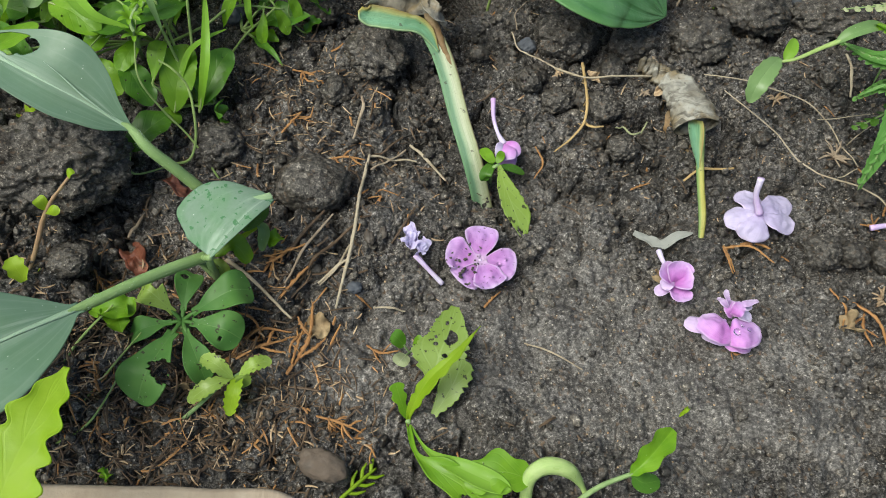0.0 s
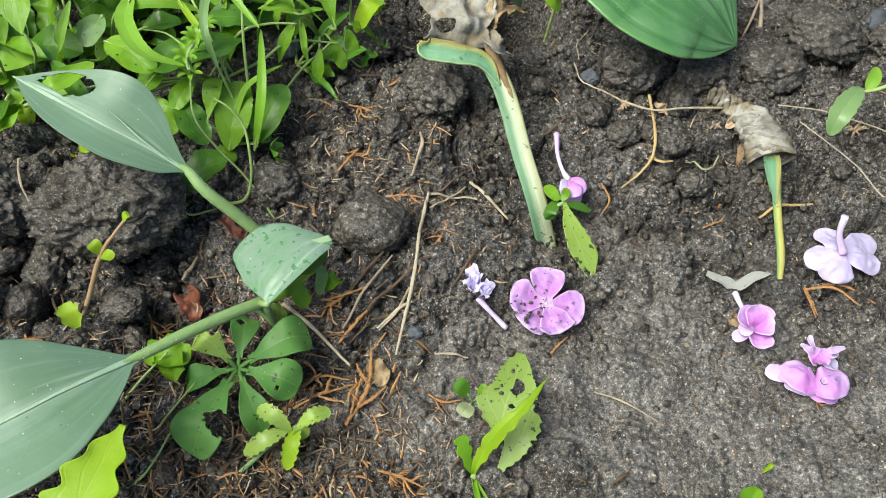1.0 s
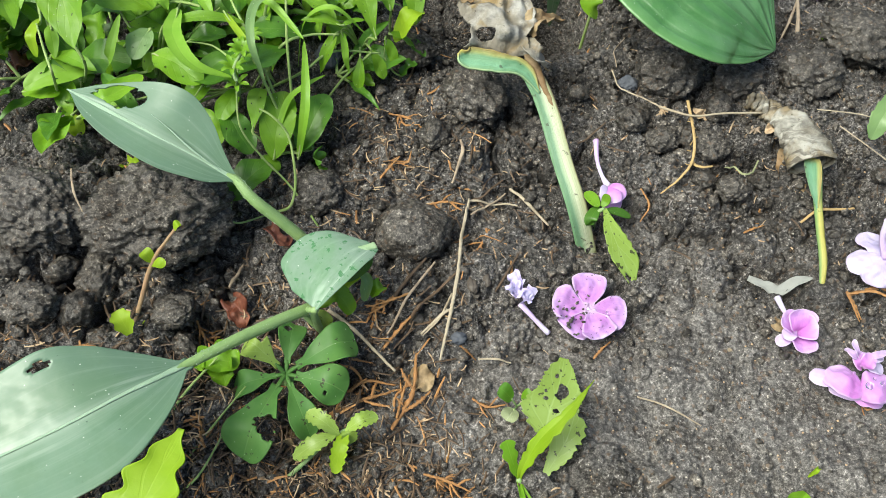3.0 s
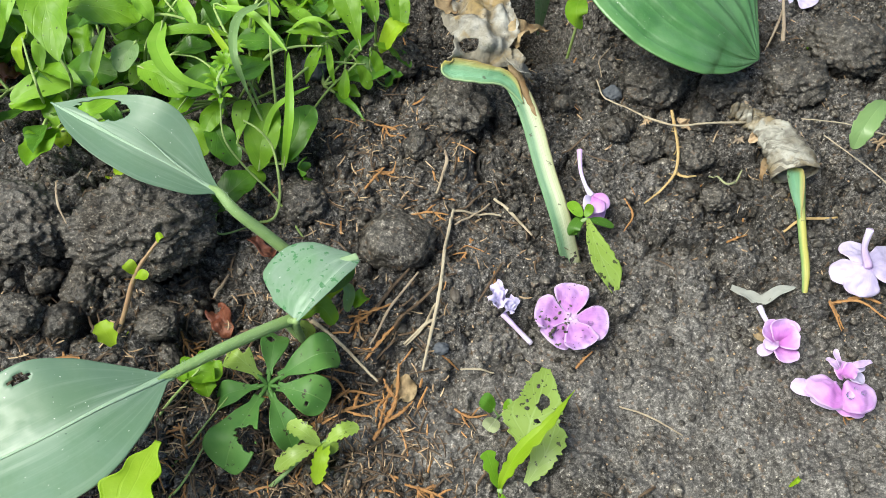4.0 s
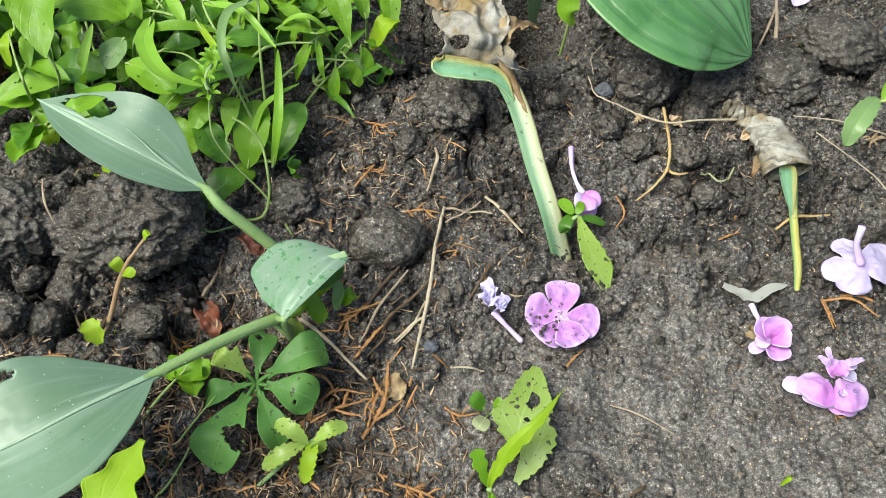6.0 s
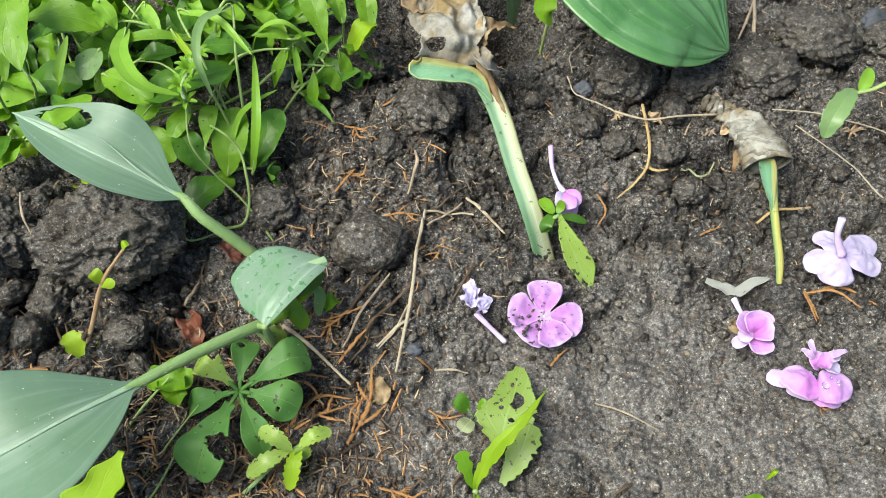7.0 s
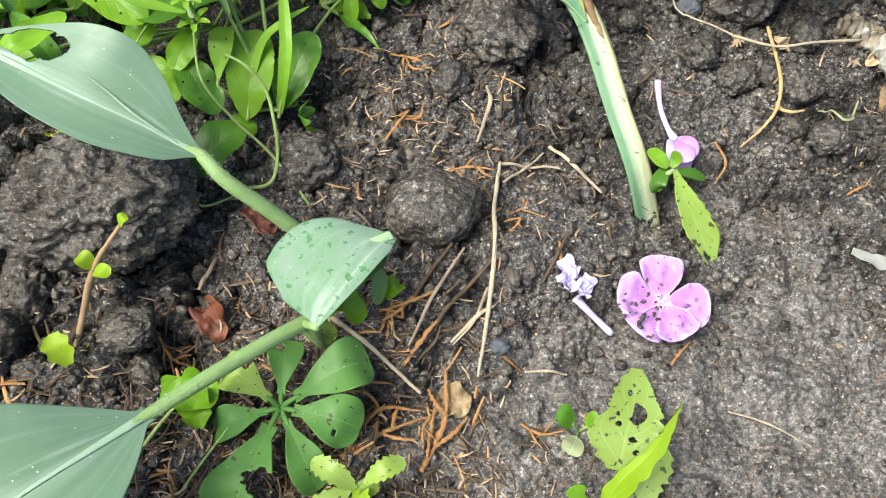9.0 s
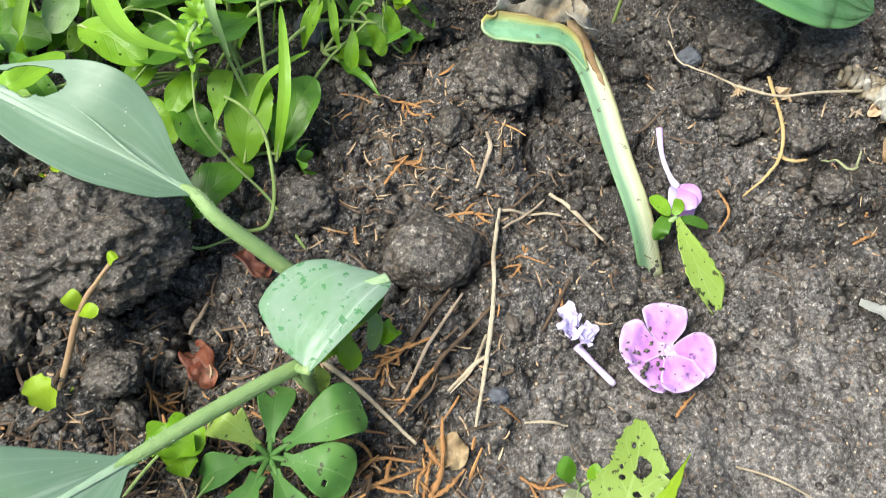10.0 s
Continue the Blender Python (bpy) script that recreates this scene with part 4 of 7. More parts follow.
# ---- a hairy seedling and other small weeds ----
root = on((-0.0585, 0.0698))
hairy = thing("hairy_seedling", root, "small pale green hairy weed with toothed leaves", "weed")
top = Vector((-0.0375, 0.0871, 0.0100))
part("stem", tube([root + Vector((0, 0, -0.002)), (-0.0519, 0.0752, 0.0060), (-0.0439, 0.0822, 0.0100), top], (0.0008, 0.0008, 0.0007, 0.0006), 14, 6), PETIOLE, hairy)
for k, (p, q, w) in enumerate((((-0.0404, 0.0848, 0.0110), (-0.0540, 0.0771, 0.0080), 0.0065), ((-0.0377, 0.0862, 0.0110), (-0.0273, 0.0913, 0.0120), 0.0060), ((-0.0395, 0.0848, 0.0110), (-0.0507, 0.0914, 0.0130), 0.0065), (top, (-0.0404, 0.0735, 0.0050), 0.0060), (top, (-0.0357, 0.0836, 0.0060), 0.0060))):
    p, q = Vector(p), Vector(q)
    part("leaf", blade([p, p.lerp(q, 0.5) + Vector((0, 0, 0.003)), q], w, (0.7, 0.5), 0.2, teeth=0.3, nteeth=7, nu=28, nv=6, seed=k, foot=0.15), BITTEN if k != 3 else LIME, hairy)

root = on((-0.1158, 0.1145))
shoot = thing("young_shoot", root, "young brown-stemmed shoot with tiny lime-green leaves", "shoot")
part("stem", tube([root + Vector((0, 0, -0.003)), (-0.1121, 0.1273, 0.0140), (-0.1058, 0.1368, 0.0280), (-0.0978, 0.1453, 0.0360)], (0.0008, 0.0009, 0.0008, 0.0005), 18, 8, rough=0.35), fibre_material("brown shoot bark", (0.24, 0.13, 0.08), (0.29, 0.18, 0.10), (0.33, 0.26, 0.13), 160, 0.6), shoot)
for k, (p, q, w) in enumerate((((-0.1058, 0.1368, 0.0280), (-0.1090, 0.1389, 0.0310), 0.0045), ((-0.1056, 0.1357, 0.0280), (-0.1006, 0.1342, 0.0300), 0.0040), ((-0.0980, 0.1446, 0.0360), (-0.0959, 0.1462, 0.0380), 0.0030), ((-0.1131, 0.1159, 0.0140), (-0.1176, 0.1223, 0.0190), 0.0075), ((-0.1156, 0.1189, 0.0060), (-0.1105, 0.1238, 0.0100), 0.0025))):
    p, q = Vector(p), Vector(q)
    part("leaf", blade([p, p.lerp(q, 0.5) + Vector((0, 0, 0.0015)), q], w, (0.5, 0.4), 0.25, lobes=0.25 if k == 3 else 0.0, nlobes=3, nu=16, nv=5, seed=k, foot=0.3), LIME, shoot)

# ---- the toothed seedling in the trodden earth, with more leaves towards the edging ----
root = on((0.0201, 0.0747))
lettuce = thing("toothed_seedling", root, "light green seedling with gnawed toothed leaves", "seedling")
part("crown", lump(root + Vector((0, 0, 0.001)), (0.0010, 0.0010, 0.0010), detail=3, rough=0.3, seed=3), PETIOLE, lettuce)
for k, (pts, w, mat, kw) in enumerate((
    ([root, (0.0208, 0.0776, 0.0060), (0.0256, 0.0848, 0.0140), (0.0333, 0.0916, 0.0200), (0.0436, 0.1044, 0.0180)], 0.0114, LIME, dict(pos=(0.1, 0.22, 0.40, 0.34, 0.2, 0.0), neg=(0.1, 0.2, 0.62, 0.90, 0.5, 0.0), fold=0.45, ragged=0.6, roll=(0, -20, -25))),
    ([(0.0286, 0.0897, 0.0040), (0.0303, 0.0977, 0.0070), (0.0334, 0.1058, 0.0070), (0.0363, 0.1170, 0.0050)], 0.0218, BITTEN, dict(pos=(0.3, 0.85, 0.95, 0.72, 0.62, 0.55, 0.15), neg=(0.3, 0.8, 0.95, 0.95, 0.75, 0.5, 0.15), cup=0.1, ragged=0.28, lobes=0.10, nlobes=3, holes=((0.62, -0.20, 0.10, 0.24), (0.45, 0.3, 0.03, 0.1), (0.55, 0.5, 0.025, 0.09), (0.33, -0.2, 0.03, 0.12), (0.78, 0.2, 0.03, 0.09), (0.2, -0.5, 0.04, 0.2)))),
    ([(0.0273, 0.0746, 0.0010), (0.0322, 0.0819, 0.0040), (0.0358, 0.0882, 0.0070), (0.0384, 0.0957, 0.0080)], 0.0117, BITTEN, dict(shape=(1.0, 0.35), ragged=0.5)),
    ([root, (0.0168, 0.0804, 0.0080), (0.0148, 0.0848, 0.0120)], 0.0060, WEED, dict(shape=(0.8, 0.3), lobes=0.35, nlobes=3)),
    ([root, (0.0224, 0.0630, 0.0060), (0.0288, 0.0568, 0.0090), (0.0398, 0.0499, 0.0100), (0.0492, 0.0439, 0.0080)], 0.0165, WEED, dict(shape=(2.6, 0.55), cup=0.35, wave=0.25, lobes=0.25, nlobes=3, holes=((0.78, -0.4, 0.05, 0.2),))),
    ([root, (0.0271, 0.0631, 0.0060), (0.0378, 0.0560, 0.0120), (0.0531, 0.0490, 0.0140)], 0.0075, GRASS, dict(shape=(2.4, 0.6), cup=0.4)),
)):
    part("leaf", blade(pts, w, nu=90 if k == 1 else 44, nv=30 if k == 1 else 10, seed=k + 2, foot=0.12, **kw), mat, lettuce, thick=0.0003)
root = on((0.0601, 0.0455))
seed2 = thing("edging_seedling", root, "light green weed with a thick curled stem beside the edging", "seedling")
part("stem", tube([root + Vector((0, 0, -0.002)), (0.0592, 0.0532, 0.0120), (0.0642, 0.0569, 0.0160), (0.0718, 0.0561, 0.0150), (0.0780, 0.0523, 0.0080), (0.0813, 0.0465, 0.0020)], (0.0020, 0.0024, 0.0030, 0.0028, 0.0010, 0.0008), 24, 8), fibre_material("pale green stem", (0.30, 0.42, 0.13), (0.23, 0.36, 0.09), (0.38, 0.46, 0.20), 160, 0.4), seed2)
part("leaf", blade([(0.0610, 0.0532, 0.0120), (0.0486, 0.0552, 0.0140), (0.0380, 0.0513, 0.0100)], 0.0150, (0.6, 0.6), 0.15, lobes=0.3, nlobes=3, nu=26, nv=8, seed=6), WEED, seed2)
part("petiole", tube([(0.0737, 0.0460, 0.0040), (0.0831, 0.0519, 0.0100), (0.0938, 0.0557, 0.0140)], (0.0010, 0.0009, 0.0008), 14, 6), PETIOLE, seed2)
part("leaf", blade([(0.0928, 0.0550, 0.0140), (0.0988, 0.0601, 0.0180), (0.1088, 0.0704, 0.0160)], 0.0090, (0.8, 0.5), 0.1, fold=0.5, lobes=0.3, nlobes=3, nu=30, nv=8, seed=7, foot=0.15), WEED, seed2)
part("leaf", blade([(0.0934, 0.0550, 0.0140), (0.0976, 0.0529, 0.0130), (0.1042, 0.0546, 0.0100)], 0.0070, (0.5, 0.5), 0.1, nu=14, nv=6, seed=8), WEED_DARK, seed2)
root = on((0.0202, 0.1015))
cot = thing("clover_seedling", root, "tiny seedling with three round green leaves", "seedling")
for k, (q, w, mat) in enumerate((((0.0132, 0.1053, 0.0050), 0.0062, WEED_DARK), ((0.0249, 0.1029, 0.0050), 0.0060, WEED), ((0.0156, 0.0940, 0.0040), 0.0060, FERN_PALE))):
    q = Vector(q)
    a = root + Vector((0, 0, 0.002))
    part("stalk", tube([root, a.lerp(q, 0.35)], 0.0004, 4, 5), PETIOLE, cot)
    part("leaf", blade([a.lerp(q, 0.3), a.lerp(q, 0.7) + Vector((0, 0, 0.001)), q], w, (0.4, 0.32), 0.15, nu=16, nv=6, seed=k, foot=0.2), mat, cot)

# ---- the wilted strap-leaved plant ----
foot = on((0.0497, 0.1681))
wilt = thing("wilted_strap_plant", foot, "wilted plant with a cream-striped green stalk and a papery leaf", "wilted plant")
strap = [foot - (Vector((0.0438, 0.1793, 0.0060)) - foot) * 0.12 - Vector((0, 0, 0.0006)), (0.0438, 0.1793, 0.0060), (0.0373, 0.1962, 0.0140), (0.0314, 0.2154, 0.0210), (0.0261, 0.2253, 0.0260), (0.0208, 0.2297, 0.0280)]
part("stalk", tube(strap, (0.0043, 0.0042, 0.0041, 0.0043, 0.0044, 0.0034), 40, 16, 0.38, channel=0.35), STALK, wilt)
part("leaf_base", blade([(0.0280, 0.2208, 0.0240), (0.0213, 0.2278, 0.0290), (0.0101, 0.2288, 0.0310), (-0.0012, 0.2304, 0.0310), (-0.0046, 0.2321, 0.0330)], 0.0095, cup=0.35, pos=(0.10, 0.62, 0.80, 0.85, 0.72, 0.2), neg=(0.10, 0.60, 0.85, 1.0, 1.0, 0.3), nu=44, nv=12, seed=2, roll=(-8, -20, -20), crumple=0.0005, cscale=260), HOOD, wilt, "green lower part of the dying leaf with yellow rim", thick=0.0008)
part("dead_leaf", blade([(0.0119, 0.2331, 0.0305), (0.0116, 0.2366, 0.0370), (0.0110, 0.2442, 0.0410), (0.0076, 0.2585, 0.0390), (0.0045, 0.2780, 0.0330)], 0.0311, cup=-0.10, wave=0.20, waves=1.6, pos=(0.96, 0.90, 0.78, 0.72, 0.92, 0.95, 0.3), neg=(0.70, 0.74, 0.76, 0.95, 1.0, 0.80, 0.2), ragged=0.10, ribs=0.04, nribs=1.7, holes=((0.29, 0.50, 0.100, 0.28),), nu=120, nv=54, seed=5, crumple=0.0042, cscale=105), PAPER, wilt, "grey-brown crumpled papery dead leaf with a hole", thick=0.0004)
part("dead_leaf", blade([(0.0224, 0.2439, 0.0330), (0.0247, 0.2462, 0.0370), (0.0302, 0.2504, 0.0340), (0.0375, 0.2568, 0.0280)], 0.0093, cup=0.5, wave=0.3, waves=2.0, pos=(0.9, 1.0, 0.6, 0.35), neg=(1.0, 1.0, 0.55, 0.3), ragged=0.4, nu=44, nv=14, seed=8, crumple=0.0016, cscale=160), PAPER_TAN, wilt, "tan curled flap of the dead leaf", thick=0.0004)
part("dead_leaf", blade([(0.0210, 0.2399, 0.0320), (0.0252, 0.2319, 0.0340), (0.0288, 0.2319, 0.0280), (0.0321, 0.2340, 0.0220)], 0.0071, cup=0.5, wave=0.3, waves=2.0, pos=(0.9, 1.0, 0.7, 0.3), neg=(0.8, 0.9, 0.7, 0.3), ragged=0.4, nu=36, nv=12, seed=12, crumple=0.0014, cscale=170), PAPER, wilt, thick=0.0004)
part("dead_leaf", blade([(-0.0001, 0.2582, 0.0360), (-0.0041, 0.2594, 0.0380), (-0.0081, 0.2681, 0.0340), (-0.0113, 0.2820, 0.0260)], 0.0111, cup=0.4, wave=0.3, waves=2.0, pos=(0.9, 1.0, 0.8, 0.3), neg=(0.8, 0.9, 0.7, 0.3), ragged=0.4, nu=36, nv=12, seed=14, crumple=0.0020, cscale=150), PAPER_TAN, wilt, thick=0.0004)
part("stalk_edge", tube([(0.0360, 0.2124, 0.0190), (0.0303, 0.2224, 0.0240), (0.0255, 0.2309, 0.0290), (0.0207, 0.2384, 0.0320)], (0.0004, 0.0013, 0.0020, 0.0026), 20, 8, 0.5, rough=0.5), PAPER_TAN, wilt, "browned edge of the stalk")

# ---- the smaller wilted plant with its rolled dead leaf ----
foot = on((0.1353, 0.1497))
wilt2 = thing("wilted_rolled_plant", foot, "wilted plant with a thin yellow stem and rolled papery leaf", "wilted plant")
crook = Vector((0.1375, 0.1992, 0.0130))
part("stem", tube([foot + Vector((0, 0, -0.003)), foot.lerp(crook, 0.2) + Vector((0, 0, 0.0004)), foot.lerp(crook, 0.45), foot.lerp(crook, 0.7), crook], (0.0010, 0.0017, 0.0017, 0.0018, 0.0030), 30, 10, 0.45), STEM2, wilt2)
part("leaf_base", blade([(0.1360, 0.1799, 0.0100), (0.1347, 0.1890, 0.0140), (0.1350, 0.2010, 0.0160)], 0.0068, (1.0, 0.2), 0.3, nu=24, nv=6, seed=3, foot=0.2), HOOD, wilt2, "green throat of the rolled leaf")
roll = [(0.1230, 0.2312, 0.0100), (0.1266, 0.2263, 0.0120), (0.1310, 0.2182, 0.0140), (0.1350, 0.2088, 0.0140), (0.1371, 0.1997, 0.0130)]


def profile_point(pts, u):
    """The point at u along a smooth line."""
    return curve(pts, 60)[round(60 * u)]


wrap = tube(roll, (0.0030, 0.0046, 0.0075, 0.0094, 0.0098), 92, 36, 0.62, rough=0.0, cap=False)
wrap.verts.index_update()
for v in wrap.verts:
    q = v.co * 130
    u, a = (v.index // 36) / 92, 2 * math.pi * (v.index % 36) / 36
    ridge = 0.5 - abs(math.sin(26 * u + 0.9 * math.sin(a + 0.6) + 1.8 * noise.noise(v.co * 170))) ** 0.7 * (1.15 - 0.75 * u)
    axis = profile_point(roll, u)
    v.co += (v.co - axis).normalized() * 0.0017 * ridge + Vector((noise.noise(q), noise.noise(q + Vector((7, 1, 3))), noise.noise(q + Vector((2, 8, 5))))) * 0.0012
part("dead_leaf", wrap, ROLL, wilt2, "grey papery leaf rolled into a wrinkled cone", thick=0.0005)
part("dead_leaf", blade([(0.1352, 0.2182, 0.0060), (0.1309, 0.2066, 0.0060), (0.1318, 0.1983, 0.0040), (0.1344, 0.1916, 0.0060)], 0.0100, (0.5, 0.5), 0.3, nu=24, nv=8, seed=9, foot=0.5, crumple=0.003, cscale=200), PAPER_TAN, wilt2, "ochre shrivelled layer inside the roll")
coil = bmesh.new()
c0 = Vector(roll[0])
kr = random.Random(6)
for k in range(7):
    ring = [c0 + Vector((0.0016 * k - 0.0052 + 0.0014 * math.cos(a) + kr.uniform(-0.0006, 0.0006), 0.0016 - 0.0011 * k + (0.0036 + 0.0004 * k) * math.cos(a + 0.3) + kr.uniform(-0.0006, 0.0006), 0.0005 + 0.0034 * math.sin(a))) for a in np.linspace(0, 6.0, 9)]
    tube(ring, (0.0010, 0.0014, 0.0008, 0.0013), 22, 6, bm=coil, rough=0.5, seed=k)
part("knot", coil, ROLL, wilt2, "twisted brown knot of dried leaf")

# ---- the large ribbed leaf over the back of the bed ----
root = on((0.0600, 0.3750))
hosta = thing("ribbed_leaf_plant", root, "plant with one large glossy green leaf with curved ribs", "plant")
spine = [(0.0742, 0.3305, 0.0520), (0.0818, 0.2866, 0.0540), (0.0977, 0.2669, 0.0460), (0.1144, 0.2578, 0.0340), (0.1275, 0.2521, 0.0210)]
leaf = part("leaf", blade(spine, 0.0870, (0.70, 0.95), -0.08, 0.04, 0.03, 1.2, nu=90, nv=36, seed=1, foot=0.1, ribs=0.016, nribs=4), HOSTA, hosta, "large glossy green leaf, ribbed and speckled with drops", thick=0.0006)
part("petiole", tube([root + Vector((0, 0, -0.004)), (0.0580, 0.3650, 0.0300), spine[0]], (0.004, 0.0035, 0.0028), 16), PETIOLE, hosta)
root = on((0.0560, 0.2950))
small = thing("yellowing_seedling", root, "small yellow-green leaf beside the large ribbed leaf", "seedling")
part("petiole", tube([root, (0.0600, 0.3007, 0.0140), (0.0558, 0.2895, 0.0160)], (0.0008, 0.0007, 0.0006), 8, 6), RUNNER, small)
part("leaf", blade([(0.0564, 0.2904, 0.0160), (0.0538, 0.2840, 0.0170), (0.0534, 0.2786, 0.0150), (0.0567, 0.2766, 0.0100)], 0.0100, (0.6, 0.6), 0.1, nu=20, nv=6, seed=2), WEED, small)
root = on((0.0461, 0.3325))
small = thing("pale_weed", root, "small pale green weed leaf in the shade behind the bed", "weed")
part("leaf", blade([root, (0.0412, 0.3094, 0.0100), (0.0371, 0.3023, 0.0120), (0.0336, 0.3012, 0.0080)], 0.0100, (0.6, 0.6), 0.1, nu=16, nv=6, seed=3), GLAUCOUS_FOLD, small)


# ---- fallen flowers ----
def petal_fan(parent, c, up, radius, angles, mat, cup, wide=0.78, seed=0, start=0.03, label="", sizes=()):
    """Petals round c, about the axis up; angles in degrees from +x; cup: how far their tips stand along up."""
    up = Vector(up).normalized()
    ex = (Vector((1, 0, 0)) - up * up.x).normalized()
    ey = up.cross(ex)
    for k, a in enumerate(angles):
        d = ex * math.cos(radians(a)) + ey * math.sin(radians(a))
        lift = 0.00035 * (k % 3)
        r = radius * (sizes[k] if sizes else 1 + 0.07 * math.sin(k * 2.3 + seed))
        pts = [c + d * r * start + up * (0.0002 + lift), c + d * r * 0.45 + up * (cup * r * 0.35 + lift), c + d * r * 0.78 + up * (cup * r * 0.75 + lift), c + d * r + up * (cup * r * (1.0 - 0.25 * (k % 2)) + lift)]
        part("petal", blade(pts, radius * wide, (0.95, 0.56), 0.16 * (1 if (k + seed) % 2 else -0.4), 0.0, 0.12, 1.6, nu=24, nv=9, seed=k + seed * 3, foot=0.34, up=up, crumple=0.0009, cscale=260), mat, parent, label, thick=0.00025)


def drops(parent, spots):
    for x, y, z, r in spots:
        part("water_drop", lump((x, y, z), (r, r, r * 0.55), detail=3, rough=0.04), WATER, parent)


c = on((0.0459, 0.1367), 0.0022)
f1 = thing("fallen_phlox_flower", on((0.0459, 0.1367)), "fallen pink five-petalled flower, face up, sprinkled with soil", "flower", "fallen flowers")
petal_fan(f1, c, (0.05, -0.1, 1), 0.0140, (87, -3, -68, -134, 169), PINK_DIRTY, 0.10, 0.95, 1, sizes=(1.0, 1.0, 0.86, 0.88, 0.98))
part("eye", lump(c + Vector((0, 0, 0.0008)), (0.0007, 0.0007, 0.0005), detail=2, rough=0.2), TUBE, f1, "pale throat of the flower")
part("tube", tube([c, c + Vector((0.001, 0.003, -0.004))], (0.0009, 0.0008), 4, 6), TUBE, f1)
drops(f1, ((0.0530, 0.1352, 0.0052, 0.0010), (0.0556, 0.1370, 0.0056, 0.0007), (0.0505, 0.1300, 0.0050, 0.0008), (0.0462, 0.1350, 0.0046, 0.0007), (0.0480, 0.1440, 0.0050, 0.0006), (0.0432, 0.1290, 0.0047, 0.0006)))
dirt = random.Random(8)
crumbs = bmesh.new()
for k in range(44):
    a, r = dirt.uniform(1.5, 4.4), 0.0135 * dirt.random() ** 0.5
    s = dirt.uniform(0.0002, 0.0007)
    lump((c.x + r * math.cos(a), c.y + r * math.sin(a), c.z + 0.0008 + 0.12 * r), (s * dirt.uniform(1, 2.2), s, s * 0.6), dirt.uniform(0, 180), 1, 0.3, seed=k, bm=crumbs)
part("soil_crumbs", crumbs, CLOD, f1, "dark soil crumbs on the petals")

# the withered flower beside it
head = on((0.0207, 0.1416), 0.0025)
f2 = thing("withered_flower", on((head.x, head.y)), "shrivelled lilac flower with its pale tube, lying on the soil", "flower", "fallen flowers")
for k in range(6):
    q = head + Vector((0.0016 * math.cos(k * 2.1), 0.0062 * (k / 5 - 0.5) + 0.001, 0.0010 * math.sin(k * 1.3)))
    e = q + Vector((0.0034 * math.cos(k * 1.7 + 1), 0.0040 * math.sin(k * 1.7), 0.0014))
    part("petal", blade([q, q.lerp(e, 0.5) + Vector((0, 0, 0.0015)), e], 0.0052, (0.5, 0.5), 0.8, nu=18, nv=7, seed=k, foot=0.6, crumple=0.0022, cscale=420), WITHERED, f2)
part("tube", tube([on((0.0211, 0.1383), 0.0028), on((0.0265, 0.1339), 0.0018), on((0.0322, 0.1298), 0.0010)], (0.0012, 0.0009, 0.0011), 14, 8), TUBE, f2, "pale tube of the flower")

# the flower that hangs by its tube beside the stalk
top, low = Vector((0.0517, 0.2083, 0.0120)), Vector((0.0565, 0.1905, 0.0060))
f3 = thing("closed_flower", on((0.0590, 0.1840)), "closed pink flower with a long pale tube leaning on the soil", "flower", "fallen flowers")
part("tube", tube([top, (0.0520, 0.1998, 0.0100), (0.0540, 0.1936, 0.0080), low], (0.0011, 0.0008, 0.0008, 0.0014), 18, 8), TUBE, f3, "long pale tube of the flower")
for k, (q, w, r) in enumerate((((0.0591, 0.1804, 0.0030), 0.0088, 0), ((0.0613, 0.1836, 0.0060), 0.0072, 35), ((0.0552, 0.1817, 0.0060), 0.0066, -40), ((0.0583, 0.1805, 0.0090), 0.0070, 10))):
    q = Vector(q)
    part("petal", blade([low, low.lerp(q, 0.5) + Vector((0, 0, 0.0016)), q], w, (0.5, 0.4), -0.4, nu=20, nv=7, seed=k, foot=0.4, roll=r), PINK if k != 2 else LILAC, f3, thick=0.00025)

# the half-open flower
c = on((0.1242, 0.1335), 0.0035)
f4 = thing("half_open_flower", on((c.x, c.y)), "half-open pink flower with a pale tube, lying on the soil", "flower", "fallen flowers")
for k, (pts, w, mat, tilt, cup) in enumerate((
    ([(0.1217, 0.1306, 0.0040), (0.1213, 0.1330, 0.0095), (0.1217, 0.1363, 0.0130)], 0.0102, PINK, 0, 0.3),
    ([(0.1214, 0.1315, 0.0040), (0.1233, 0.1302, 0.0090), (0.1260, 0.1299, 0.0120)], 0.0102, PINK, 0, 0.3),
    ([(0.1215, 0.1319, 0.0040), (0.1212, 0.1259, 0.0075), (0.1218, 0.1209, 0.0090)], 0.0089, PINK, 0, 0.25),
    ([(0.1213, 0.1306, 0.0040), (0.1158, 0.1271, 0.0070), (0.1122, 0.1254, 0.0060)], 0.0045, PALE_PINK, 0, 0.3),
    ([(0.1213, 0.1306, 0.0040), (0.1173, 0.1322, 0.0090), (0.1141, 0.1347, 0.0120)], 0.0082, PINK, 0, 0.3),
    ([(0.1208, 0.1323, 0.0050), (0.1166, 0.1285, 0.0090), (0.1143, 0.1264, 0.0090)], 0.0053, PALE_PINK, 0, 0.3),
)):
    part("petal", blade(pts, w, (0.8, 0.40), cup, 0.0, 0.10, 1.6, nu=24, nv=9, seed=k + 5, foot=0.3, roll=tilt, crumple=0.0006, cscale=240), mat, f4, thick=0.00025)
